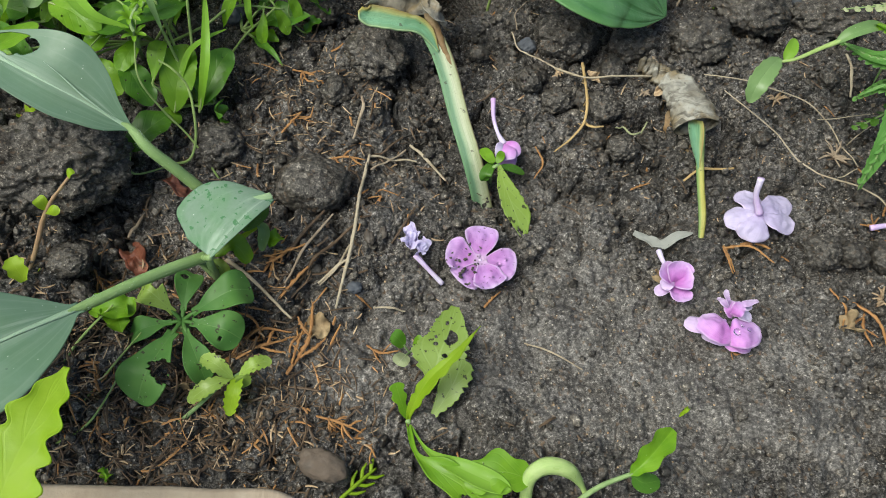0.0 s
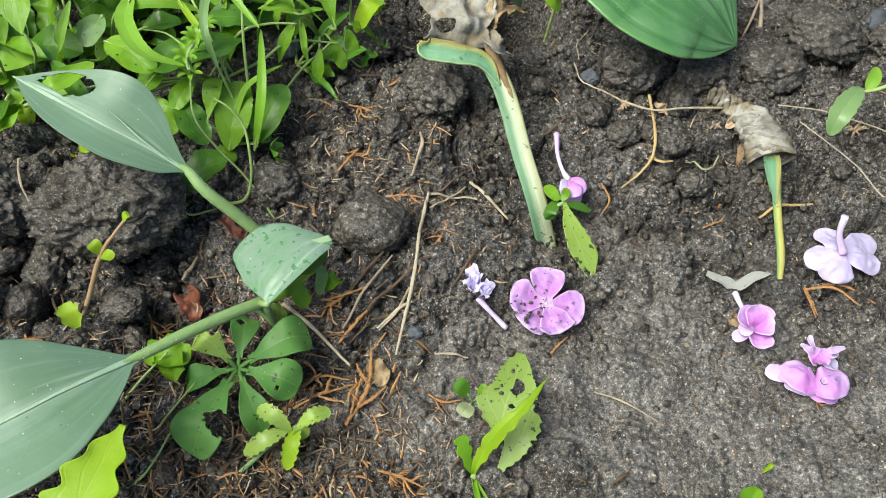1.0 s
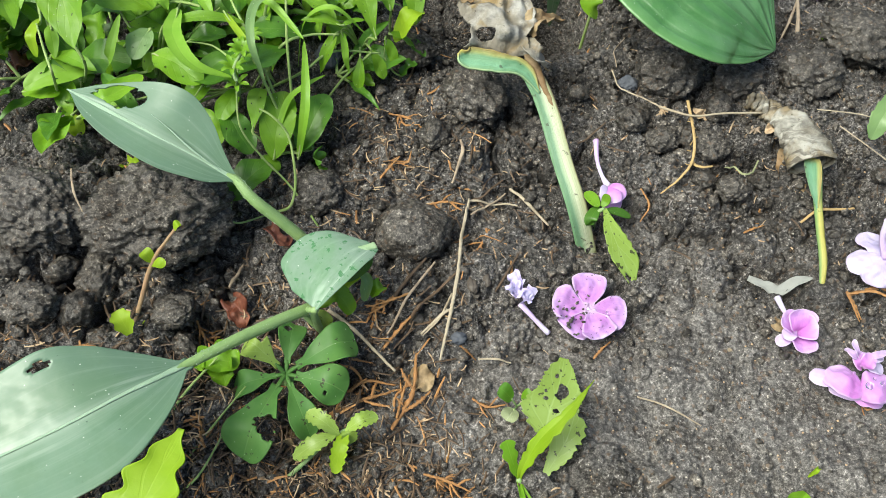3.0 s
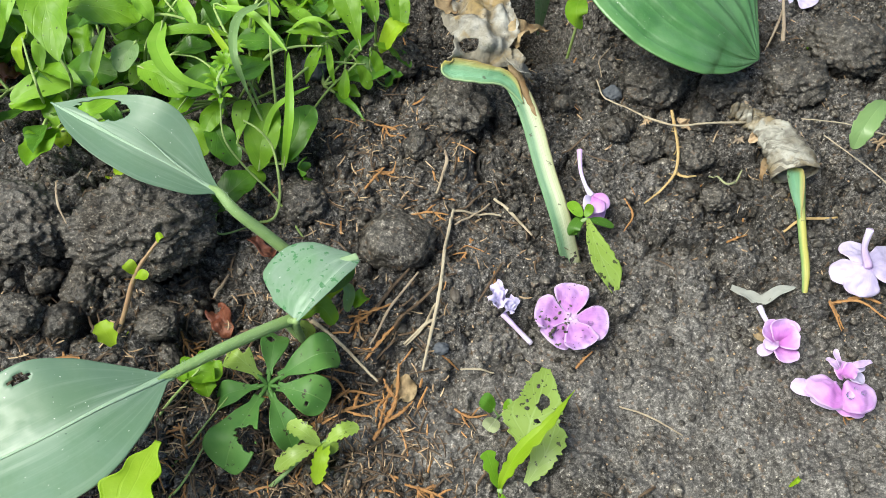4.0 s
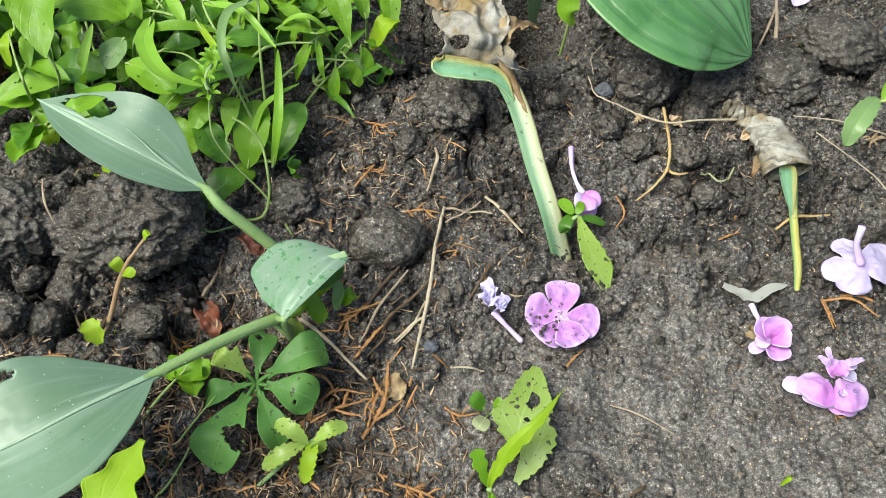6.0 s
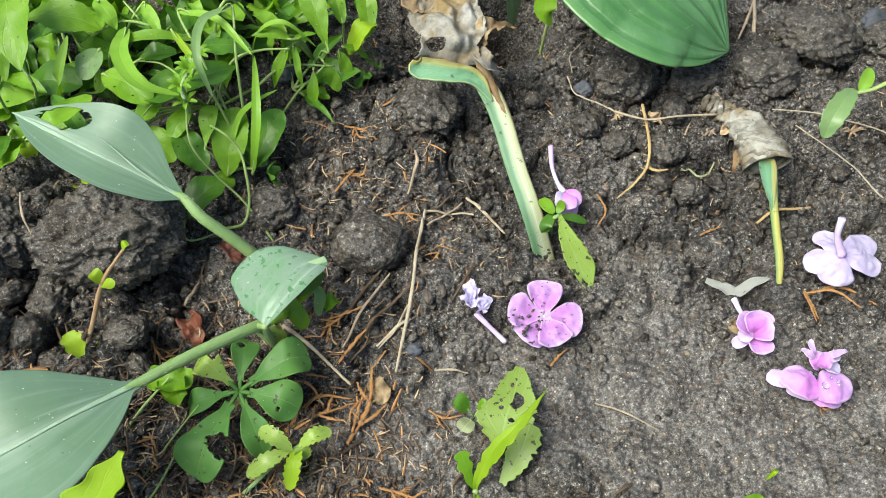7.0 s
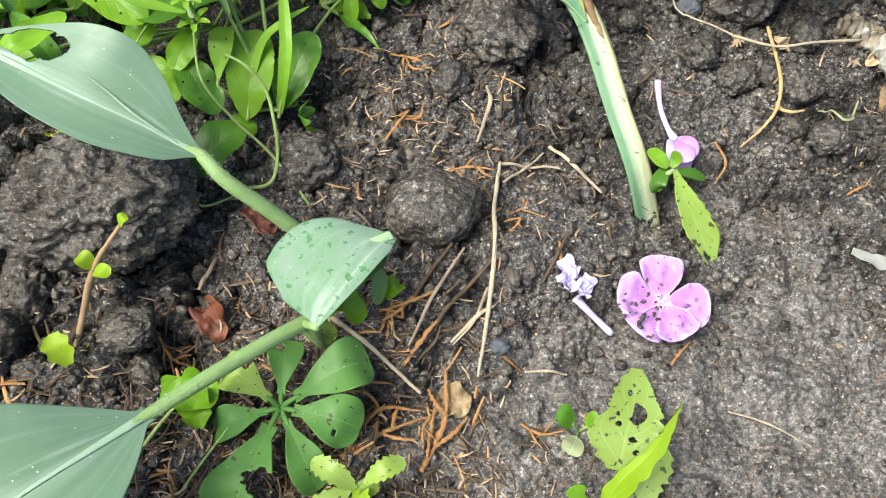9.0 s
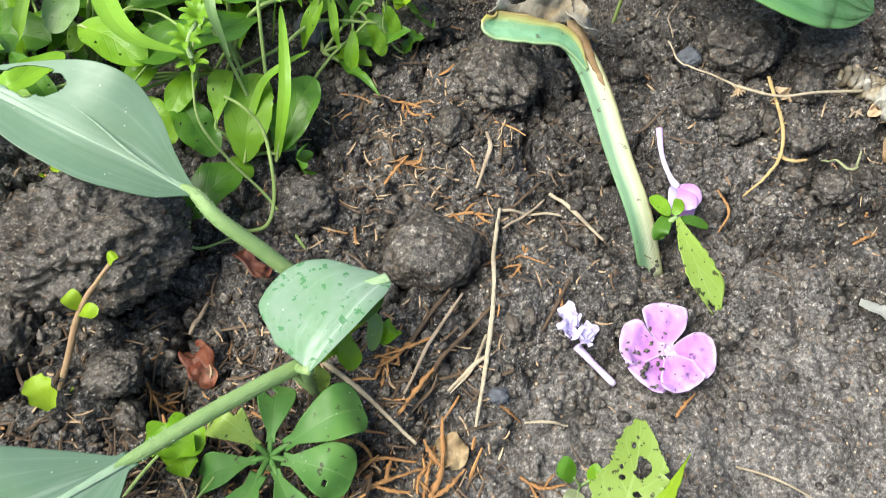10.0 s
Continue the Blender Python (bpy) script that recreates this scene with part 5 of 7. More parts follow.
for k, (x, y) in enumerate(((0.0008, 0.0006), (-0.0010, -0.0004), (0.0004, -0.0012))):
    q = c + Vector((x * 1.6, y * 1.6, 0.0040))
    part("stamen", tube([c, c.lerp(q, 0.6), q], (0.0005, 0.0005, 0.0007), 6, 6), TUBE, f4, "pale inner tip")
part("tube", tube([c, (0.1185, 0.1382, 0.0050), (0.1167, 0.1451, 0.0040)], (0.0009, 0.0008, 0.0012), 12, 8), TUBE, f4, "pale tube of the flower")

# the pair of flowers, one folded over the other
c = on((0.1413, 0.1174), 0.0055)
f5 = thing("drooping_flower", on((c.x, c.y)), "bright pink flower folded on the soil, with water drops", "flower", "fallen flowers")
for k, (pts, w, mat, tilt, cup) in enumerate((
    ([(0.1367, 0.1079, 0.0060), (0.1417, 0.1089, 0.0100), (0.1511, 0.1130, 0.0060)], 0.0122, PINK, 0, -0.25),
    ([(0.1401, 0.1073, 0.0070), (0.1329, 0.1107, 0.0107), (0.1297, 0.1174, 0.0065)], 0.0118, PINK, 0, -0.25),
    ([(0.1339, 0.1114, 0.0050), (0.1275, 0.1127, 0.0070), (0.1230, 0.1156, 0.0050)], 0.0068, PALE_PINK, 0, -0.25),
    ([(0.1434, 0.1080, 0.0040), (0.1353, 0.1091, 0.0060), (0.1292, 0.1116, 0.0040)], 0.0068, PALE_PINK, 0, -0.25),
    ([(0.1365, 0.1082, 0.0040), (0.1414, 0.1068, 0.0055), (0.1485, 0.1069, 0.0030)], 0.0071, PINK, 0, -0.25),
)):
    part("petal", blade(pts, w, (0.55, 0.33), cup, 0.0, 0.1, 1.5, nu=24, nv=9, seed=k + 9, foot=0.25, roll=tilt, crumple=0.0008, cscale=240), mat, f5, thick=0.00025)
drops(f5, ((0.1394, 0.1086, 0.0118, 0.0014), (0.1448, 0.1102, 0.0106, 0.0008), (0.1423, 0.1116, 0.0110, 0.0006)))
c = on((0.1466, 0.1226), 0.006)
f6 = thing("ragged_flower", on((c.x, c.y)), "ragged pale lilac flower behind the bright pink one", "flower", "fallen flowers")
for k, (pts, w, mat, tilt, cup) in enumerate((
    ([(0.1415, 0.1193, 0.0060), (0.1369, 0.1203, 0.0105), (0.1355, 0.1238, 0.0090)], 0.0026, PALE_PINK, 0, 0.3),
    ([(0.1406, 0.1193, 0.0070), (0.1381, 0.1216, 0.0115), (0.1388, 0.1265, 0.0100)], 0.0024, PALE_PINK, 0, 0.3),
    ([(0.1427, 0.1204, 0.0070), (0.1452, 0.1204, 0.0110), (0.1511, 0.1230, 0.0090)], 0.0024, PALE_PINK, 0, 0.3),
    ([(0.1432, 0.1198, 0.0060), (0.1448, 0.1197, 0.0090), (0.1486, 0.1213, 0.0080)], 0.0036, LILAC, 0, 0.3),
    ([(0.1434, 0.1190, 0.0060), (0.1449, 0.1170, 0.0080), (0.1485, 0.1166, 0.0060)], 0.0048, LILAC, 0, 0.2),
    ([(0.1414, 0.1172, 0.0060), (0.1399, 0.1191, 0.0095), (0.1405, 0.1227, 0.0090)], 0.0068, PINK, 0, 0.2),
    ([(0.1410, 0.1172, 0.0070), (0.1416, 0.1180, 0.0105), (0.1443, 0.1204, 0.0100)], 0.0052, PINK, 0, 0.3),
)):
    part("petal", blade(pts, w, (0.6, 0.45), cup, 0.0, 0.15, 1.5, nu=20, nv=7, seed=k + 21, foot=0.35, roll=tilt, crumple=0.0008, cscale=260), mat, f6, thick=0.00025)

# the pale flower lying face down, its tube in the air
c = Vector((0.1578, 0.1604, 0.0105))
f7 = thing("upturned_flower", on((c.x, c.y)), "pale lilac five-petalled flower lying face down, its tube upright", "flower", "fallen flowers")
for k, (pts, w, mat, tilt, cup) in enumerate((
    ([(0.1580, 0.1604, 0.0100), (0.1511, 0.1600, 0.0085), (0.1452, 0.1606, 0.0050)], 0.0108, LILAC, 0, -0.25),
    ([(0.1577, 0.1601, 0.0105), (0.1556, 0.1546, 0.0090), (0.1545, 0.1501, 0.0055)], 0.0132, LILAC, 0, -0.25),
    ([(0.1584, 0.1604, 0.0100), (0.1661, 0.1598, 0.0085), (0.1751, 0.1601, 0.0050)], 0.0113, LILAC, 0, -0.25),
    ([(0.1587, 0.1612, 0.0098), (0.1664, 0.1659, 0.0079), (0.1755, 0.1718, 0.0040)], 0.0110, LILAC, 0, -0.25),
    ([(0.1579, 0.1612, 0.0098), (0.1570, 0.1676, 0.0079), (0.1572, 0.1752, 0.0040)], 0.0114, LILAC, 0, -0.25),
)):
    part("petal", blade(pts, w, (0.85, 0.46), cup, 0.0, 0.10, 1.6, nu=26, nv=10, seed=k + 31, foot=0.3, roll=tilt, crumple=0.0008, cscale=220), mat, f7, thick=0.00025)
part("tube", tube([c, (0.1543, 0.1647, 0.0170), (0.1539, 0.1683, 0.0240)], (0.0017, 0.0011, 0.0014), 16, 8), TUBE, f7, "upright pale tube of the flower")
part("crushed_petal", blade([c, c + Vector((0.002, -0.002, -0.003)), on((c.x + 0.004, c.y - 0.004), 0.0005)], 0.006, (0.5, 0.5), nu=8, nv=4), LILAC, f7)

# one more beyond, lying on its side, and petals at the back
a = Vector((0.2051, 0.1580, 0.0080))
f8 = thing("side_lying_flower", on((a.x + 0.024, a.y)), "pale lilac flower lying on its side, tube first", "flower", "fallen flowers")
part("tube", tube([a, a + Vector((0.008, 0.001, 0.001)), a + Vector((0.018, 0.001, 0.0))], (0.0013, 0.0010, 0.0013), 14, 8), TUBE, f8, "pale tube of the flower")
petal_fan(f8, a + Vector((0.018, 0.001, 0.001)), (1, 0.0, 0.35), 0.0110, (85, 15, -60, 165, 235), LILAC, 0.2, 0.8, 7)
c = on((0.1677, 0.3265), 0.004)
f9 = thing("lilac_petals", on((c.x, c.y)), "lilac fallen flower in the shade at the back of the bed", "flower", "fallen flowers")
petal_fan(f9, c, (0, -0.2, 1), 0.0130, (80, 10, -65, -140, 150), LILAC, 0.1, 0.8, 8)
c = on((0.1709, 0.2956), 0.001)
single("petal_scrap", blade([c, c + Vector((0.003, 0.001, 0.001)), c + Vector((0.006, 0.0, 0.0))], 0.004, (0.5, 0.5), 0.3, nu=10, nv=4), LILAC, on((c.x, c.y)), "small pale lilac petal scrap on the soil", "petal")

# ---- the torn leaf at the foot of the stalk ----
root = on((0.0525, 0.1800))
torn = thing("torn_weed", root, "small weed with a torn pointed leaf beside a stalk", "weed")
part("stem", tube([root + Vector((0, 0, -0.002)), (0.0510, 0.1765, 0.0070), (0.0535, 0.1773, 0.0100)], (0.0010, 0.0009, 0.0008), 8, 6), PETIOLE, torn)
for k, (pts, w, mat, kw) in enumerate((
    ([(0.0535, 0.1773, 0.0100), (0.0557, 0.1679, 0.0090), (0.0598, 0.1592, 0.0050), (0.0641, 0.1512, 0.0000)], 0.0122, BITTEN, dict(pos=(0.12, 0.40, 0.72, 0.95, 0.95, 0.35), neg=(0.12, 0.35, 0.62, 0.75, 0.55, 0.25), ragged=0.25, holes=((0.95, -0.4, 0.07, 0.5), (0.4, -0.4, 0.02, 0.1)))),
    ([(0.0512, 0.1786, 0.0090), (0.0483, 0.1733, 0.0090), (0.0483, 0.1718, 0.0060)], 0.0050, WEED_DARK, dict(shape=(0.4, 0.35))),
    ([(0.0514, 0.1779, 0.0100), (0.0488, 0.1808, 0.0110), (0.0470, 0.1847, 0.0100)], 0.0050, WEED, dict(shape=(0.5, 0.4))),
    ([(0.0541, 0.1772, 0.0090), (0.0596, 0.1777, 0.0070), (0.0649, 0.1777, 0.0040)], 0.0040, WEED_DARK, dict(shape=(0.6, 0.5))),
    ([(0.0525, 0.1780, 0.0100), (0.0539, 0.1800, 0.0110), (0.0548, 0.1838, 0.0100)], 0.0035, WEED, dict(shape=(0.5, 0.4))),
)):
    part("leaf", blade(pts, w, nu=30, nv=8, seed=k, foot=0.3, cup=0.1, **kw), mat, torn, thick=0.0003)

# ---- a grey shred of skeleton leaf ----
a, b, c = on((0.1103, 0.1569), 0.0012), on((0.1209, 0.1516), 0.0016), on((0.1331, 0.1551), 0.0016)
single("leaf_shred", blade([a, a.lerp(b, 0.5), b, b.lerp(c, 0.5) + Vector((0, 0.0008, 0.001)), c], 0.0046, (0.45, 0.6), 0.1, wave=0.3, nu=30, nv=6, seed=2, foot=0.5), SHRED, b, "grey translucent shred of dead leaf on the soil", "leaf shred", thick=0.0002)


# ---- straws, stems and dry vines ----
def lying(name, course, radius, mat, label, category, group="", dz=0.0008, sides=7, rough=0.35, flat=0.7):
    """A stem that follows the soil, resting on its high spots."""
    line = curve([(*p[:2], 0.0) for p in pts_of(course)], 12 * len(course))
    radius = tuple(0.78 * r for r in radius)
    low = [top_z(p.x, p.y) for p in line]
    top = [max(low[max(0, i - 5) : i + 6]) for i in range(len(low))]
    rest = [sum(top[max(0, i - 4) : i + 5]) / len(top[max(0, i - 4) : i + 5]) for i in range(len(top))]
    pts = [Vector((p.x, p.y, max(z, g) + dz * 0.6 + 0.0008)) for p, z, g in zip(line, rest, low)]
    m = len(pts) // 2
    return single(name, tube(pts[::2] + ([pts[-1]] if len(pts) % 2 == 0 else []), radius, 12 * len(course), sides, flat, rough=rough, seed=len(pts)), mat, pts[m] - Vector((0, 0, dz)), label, category, group)


def pts_of(p):
    return [tuple(q) for q in p]


lying("straw", [(0.0021, 0.1850), (-0.0008, 0.1669), (-0.0018, 0.1499), (-0.0045, 0.1315), (-0.0074, 0.1157)], (0.00060, 0.00085, 0.00090, 0.00085, 0.00052), STRAW, "long bent dry straw lying on the soil", "straw", "straws", 0.0016)
lying("straw", [(0.0021, 0.1850), (0.0112, 0.1859), (0.0214, 0.1838)], (0.00078, 0.00062, 0.00047), STRAW, "short dry straw lying on the soil", "straw", "straws", 0.0018)
lying("straw", [(0.0186, 0.1929), (0.0252, 0.1842), (0.0332, 0.1744)], (0.00078, 0.00094, 0.00055), STRAW, "short dry straw lying on the soil", "straw", "straws", 0.0012)
lying("straw", [(-0.0482, 0.1324), (-0.0370, 0.1233), (-0.0230, 0.1113)], (0.00101, 0.00086, 0.00062), STRAW, "pale dry straw beside the rosette", "straw", "straws", 0.0022)
lying("straw", [(-0.0025, 0.1359), (-0.0076, 0.1325), (-0.0146, 0.1260)], (0.00062, 0.00086, 0.00055), STRAW, "short dry straw lying on the soil", "straw", "straws", 0.0012)
lying("straw", [(0.0062, 0.1180), (0.0123, 0.1181), (0.0183, 0.1176)], (0.00039, 0.00062, 0.00039), STRAW, "short pale straw pressed into the soil", "straw", "straws", 0.0004)
lying("straw", [(0.0630, 0.1070), (0.0736, 0.1027), (0.0842, 0.0966)], (0.00039, 0.00047, 0.00031), STRAW, "thin pale straw on the trodden soil", "straw", "straws", 0.0006)
lying("straw", [(0.0011, 0.1806), (0.0005, 0.1762), (-0.0004, 0.1716)], (0.00062, 0.00070, 0.00039), STRAW, "short dry straw lying on the soil", "straw", "straws", 0.0022)
lying("straw", [(0.0012, 0.1784), (-0.0005, 0.1676), (-0.0017, 0.1527), (-0.0038, 0.1385)], (0.0005, 0.0007, 0.0007, 0.0003), STRAW, "split dry straw lying along a longer one", "straw", "straws", 0.0022)
lying("straw", [(-0.0037, 0.1420), (-0.0081, 0.1315), (-0.0139, 0.1255)], (0.0006, 0.0006, 0.0003), STRAW, "frayed end of a dry straw on the soil", "straw", "straws", 0.0016)
lying("twig", [(0.0170, 0.1914), (0.0094, 0.1835), (0.0028, 0.1780)], (0.0004, 0.0006, 0.0005), TWIG, "grey-brown twig crossing the bent straw", "twig", "twigs", 0.0016)
lying("twig", [(-0.0105, 0.1523), (-0.0192, 0.1379), (-0.0265, 0.1241)], (0.0005, 0.0007, 0.0005), TWIG, "brown twig among the orange needles", "twig", "twigs", 0.0014)
lying("root_strand", [(0.0908, 0.2300), (0.0912, 0.2208), (0.0907, 0.2032), (0.0851, 0.1949), (0.0778, 0.1893)], (0.0009, 0.0008, 0.0008, 0.0006, 0.0004), ROOTY, "ochre forked root lying on the soil", "root", "roots", 0.0034, rough=0.45)
for x, y, dx, dy in ((0.0911, 0.2228, 0.0016, 0.0008), (0.0911, 0.2190, -0.0015, 0.0006), (0.0909, 0.2150, 0.0014, 0.0009), (0.0908, 0.2105, 0.0013, 0.0004), (0.0907, 0.2075, -0.0014, 0.0007), (0.0890, 0.2005, -0.0012, 0.0009)):
    lying("root_strand", [(x, y), (x + dx, y + dy)], (0.0004, 0.0002), ROOTY, "tiny broken rootlet beside the ochre root", "root", "roots", 0.0034, rough=0.3)
lying("root_strand", [(0.0907, 0.2032), (0.0936, 0.1991), (0.0983, 0.1998)], (0.0010, 0.0008, 0.0005), ROOTY, "short ochre root lying on the soil", "root", "roots", 0.0020, rough=0.4)
lying("root_strand", [(0.1303, 0.1768), (0.1393, 0.1825), (0.1535, 0.1851)], (0.0006, 0.0009, 0.0006), ROOTY, "short ochre root lying on the soil", "root", "roots", 0.0014, rough=0.3)
lying("root_strand", [(0.1042, 0.2012), (0.1080, 0.1942), (0.1129, 0.1963), (0.1182, 0.2052)], (0.0005, 0.0006, 0.0006, 0.0004), fibre_material("pale green root", (0.28, 0.30, 0.16), (0.2, 0.22, 0.1), (0.34, 0.34, 0.2)), "curved pale greenish root on the soil", "root", "roots", 0.0016)
single("root_strand", tube([(0.1357, 0.2693, 0.0040), (0.1241, 0.2581, 0.0080), (0.1171, 0.2508, 0.0070), (0.1159, 0.2462, 0.0040)], (0.0004, 0.0007, 0.0008, 0.0004), 26, 7, rough=0.4), ROOTY, on((0.1173, 0.2495)), "ochre forked root below the ribbed leaf", "root", "roots")
lying("vine", [(0.0618, 0.2493), (0.0658, 0.2364), (0.0791, 0.2268)], (0.00040, 0.00046, 0.00053), STRAW, "thin dry vine stem across the clods", "vine", "dry vines", 0.0030)
lying("vine", [(0.0705, 0.2733), (0.0641, 0.2620), (0.0647, 0.2532)], (0.00026, 0.00033, 0.00033), TWIG, "thin dry curled stem on the clods", "vine", "dry vines", 0.0020)
single("vine", tube([on((0.0791, 0.2268), 0.003), (0.0908, 0.2202, 0.0150), (0.1032, 0.2212, 0.0160), (0.1209, 0.2249, 0.0130)], (0.00059, 0.00045, 0.00045, 0.00053), 24, 6, rough=0.15), STRAW, on((0.0791, 0.2268)), "thin dry vine stem across the clods", "vine", "dry vines")
single("vine", tube([(0.1064, 0.2592, 0.0060), (0.1146, 0.2498, 0.0080), (0.1218, 0.2430, 0.0090), (0.1241, 0.2370, 0.0100), (0.1263, 0.2322, 0.0100)], (0.00040, 0.00050, 0.00055, 0.00065, 0.00065), 30, 7, rough=0.35), TWIG, on((0.1084, 0.2645)), "dry vine stem running to the rolled leaf", "vine", "dry vines")
lying("vine", [(0.1456, 0.2304), (0.1635, 0.2292), (0.1799, 0.2262), (0.1932, 0.2211), (0.1997, 0.2117), (0.2030, 0.1977), (0.2062, 0.1868)], (0.00040, 0.00040, 0.00045, 0.00045, 0.00040, 0.00036, 0.00033), STRAW, "dry vine stem bending over the soil", "vine", "dry vines", 0.0030)
lying("vine", [(0.1547, 0.2239), (0.1663, 0.2096), (0.1798, 0.1935), (0.1953, 0.1789), (0.2126, 0.1666), (0.2244, 0.1529)], (0.00036, 0.00042, 0.00048, 0.00052, 0.00056, 0.00060), STRAW, "long dry vine stem lying across the soil", "vine", "dry vines", 0.0020)
lying("vine", [(0.1950, 0.2120), (0.2057, 0.2141), (0.2217, 0.2188)], (0.00026, 0.00033, 0.00026), STRAW, "thin straw-coloured stem near the fern", "vine", "dry vines", 0.0025)
lying("vine", [(0.2062, 0.2002), (0.2145, 0.2079), (0.2255, 0.2156)], (0.00026, 0.00033, 0.00026), STRAW, "thin straw-coloured stem near the fern", "vine", "dry vines", 0.0025)
lying("vine", [(0.1972, 0.1820), (0.2025, 0.1845), (0.2066, 0.1868)], (0.00026, 0.00033, 0.00026), STRAW, "thin straw-coloured stem near the fern", "vine", "dry vines", 0.0015)
lying("dry_stalk", [(0.1613, 0.3333), (0.1574, 0.3114), (0.1502, 0.2812)], (0.0006, 0.0010, 0.0014), TWIG, "dry split stem standing in the soil at the back", "stalk", "dry stalks", 0.003, rough=0.4)
lying("dry_stalk", [(0.1560, 0.3063), (0.1504, 0.2938), (0.1441, 0.2816)], (0.0008, 0.0009, 0.0005), TWIG, "dry split stem standing in the soil at the back", "stalk", "dry stalks", 0.003, rough=0.4)
lying("dry_stalk", [(0.2176, 0.2509), (0.2164, 0.2369), (0.2153, 0.2280)], (0.0008, 0.0010, 0.0006), STRAW, "dry straw-coloured stem below the fern", "stalk", "dry stalks", 0.002)
lying("twig", [(0.0456, 0.2110), (0.0503, 0.2137), (0.0571, 0.2202)], (0.0005, 0.0006, 0.0004), LITTER, "dark thin twig lying on the clods", "twig", "twigs", 0.001)
lying("twig", [(-0.0138, 0.1544), (-0.0227, 0.1417), (-0.0265, 0.1348)], (0.0006, 0.0009, 0.0006), LITTER, "dark brown twig among the litter", "twig", "twigs", 0.0012)
lying("twig", [(0.0155, 0.1957), (0.0089, 0.1891), (0.0021, 0.1850)], (0.0005, 0.0006, 0.0005), LITTER, "dark brown twig among the litter", "twig", "twigs", 0.0012)
lying("twig", [(0.0208, 0.1587), (0.0164, 0.1507), (0.0121, 0.1432)], (0.0005, 0.0007, 0.0005), LITTER, "dark brown twig among the litter", "twig", "twigs", 0.0012)
lying("twig", [(-0.0219, 0.1265), (-0.0141, 0.1365), (-0.0018, 0.1499)], (0.0006, 0.0009, 0.0006), LITTER, "dark brown twig among the litter", "twig", "twigs", 0.0016)
lying("twig", [(-0.1393, 0.1690), (-0.1356, 0.1592), (-0.1318, 0.1526)], (0.0004, 0.0006, 0.0003), TWIG, "pale dry stem beside the large clod", "twig", "twigs", 0.002)
lying("twig", [(-0.0868, 0.1430), (-0.0853, 0.1477), (-0.0828, 0.1534)], (0.0006, 0.0010, 0.0005), TWIG, "grey dry twig among the litter", "twig", "twigs", 0.0015)
lying("twig", [(-0.0023, 0.2061), (-0.0014, 0.1999), (-0.0050, 0.1917)], (0.0006, 0.0010, 0.0006), TWIG, "brown curved twig on the soil", "twig", "twigs", 0.0014)
lying("twig", [(0.0660, 0.0741), (0.0690, 0.0760), (0.0724, 0.0780)], (0.0005, 0.0008, 0.0005), LITTER, "short brown twig on the trodden soil", "twig", "twigs", 0.0008)

# small dry tangles
for k, (xy, n_t, r) in enumerate((((0.0799, 0.2251), 9, 0.0035), ((0.1792, 0.2234), 14, 0.006), ((0.1996, 0.1939), 16, 0.008), ((0.1165, 0.2173), 8, 0.0035), ((0.2060, 0.1290), 10, 0.006))):
    c = on(xy, 0.0015)
    tangle = thing("dry_tangle", on(xy), "small tangle of dry pale flower remains", "plant litter", "dry tangles")
    rr = random.Random(k)
    for j in range(n_t):
        a, b = rr.uniform(0, 6.28), rr.uniform(-0.6, 0.9)
        q = c + Vector((math.cos(a) * r, math.sin(a) * r, abs(b) * r * 0.6)) * rr.uniform(0.5, 1)
        part("strand", tube([c + Vector((rr.uniform(-1, 1), rr.uniform(-1, 1), 0)) * 0.001, c.lerp(q, 0.5) + Vector((rr.uniform(-1, 1), rr.uniform(-1, 1), 1)) * 0.001, q], (0.0006, 0.0005, 0.0003), 6, 4, 0.5, rough=0.4, seed=j), (CHAFF, CHAFF, TWIG, TWIG, CHAFF)[k], tangle)

# ---- the thicket of weeds at the back of the bed ----
def leaf_from(plant, root, tip, width, mat, lift=0.4, shape=(0.75, 0.95), stalk=0.3, **kw):
    """A leaf on its stalk that rises from root and bends over to tip."""
    root, tip = Vector(root), Vector(tip)
    d = tip - root
    top = Vector((0, 0, d.length * lift * 0.5))
    a, b = root + d * stalk + top * 0.75, root + d * 0.68 + top
    part("petiole", tube([root, root + d * stalk * 0.5 + top * 0.5, a], (0.0008, 0.0007, 0.0006), 8, 5), RUNNER, plant)
    part("leaf", blade([a, a.lerp(b, 0.6) + top * 0.1, b, tip], width, shape, **kw), mat, plant)


def weed(xy, tips, label, mats, category="weed", **kw):
    root = on(xy, 0.0)
    plant = thing("weed", root, label, category, "weeds at the back of the bed")
    for k, (tip, w) in enumerate(tips):
        leaf_from(plant, root + Vector((0, 0, 0.001)), tip, w * (0.82, 0.62, 0.9, 0.5, 0.72)[(k * 3 + int(abs(xy[0]) * 9999)) % 5], mats[k % len(mats)], shape=((0.75, 0.85), (0.65, 1.0), (0.95, 0.7))[(k + int(abs(xy[0]) * 9999)) % 3], seed=k + len(tips), nu=22, nv=7, crumple=0.0009, cscale=170, cup=0.12, fold=0.22, wave=0.24, waves=1.3 + 0.5 * (k % 3), roll=(0, 24 * math.sin(k * 2.7 + xy[0] * 900), 34 * math.sin(k * 2.7 + xy[0] * 900)), **kw)
    return plant


OVAL = "green broad-leaved weed with oval leaves, wet with drops"
DAND = "light green weed with long toothed leaves"
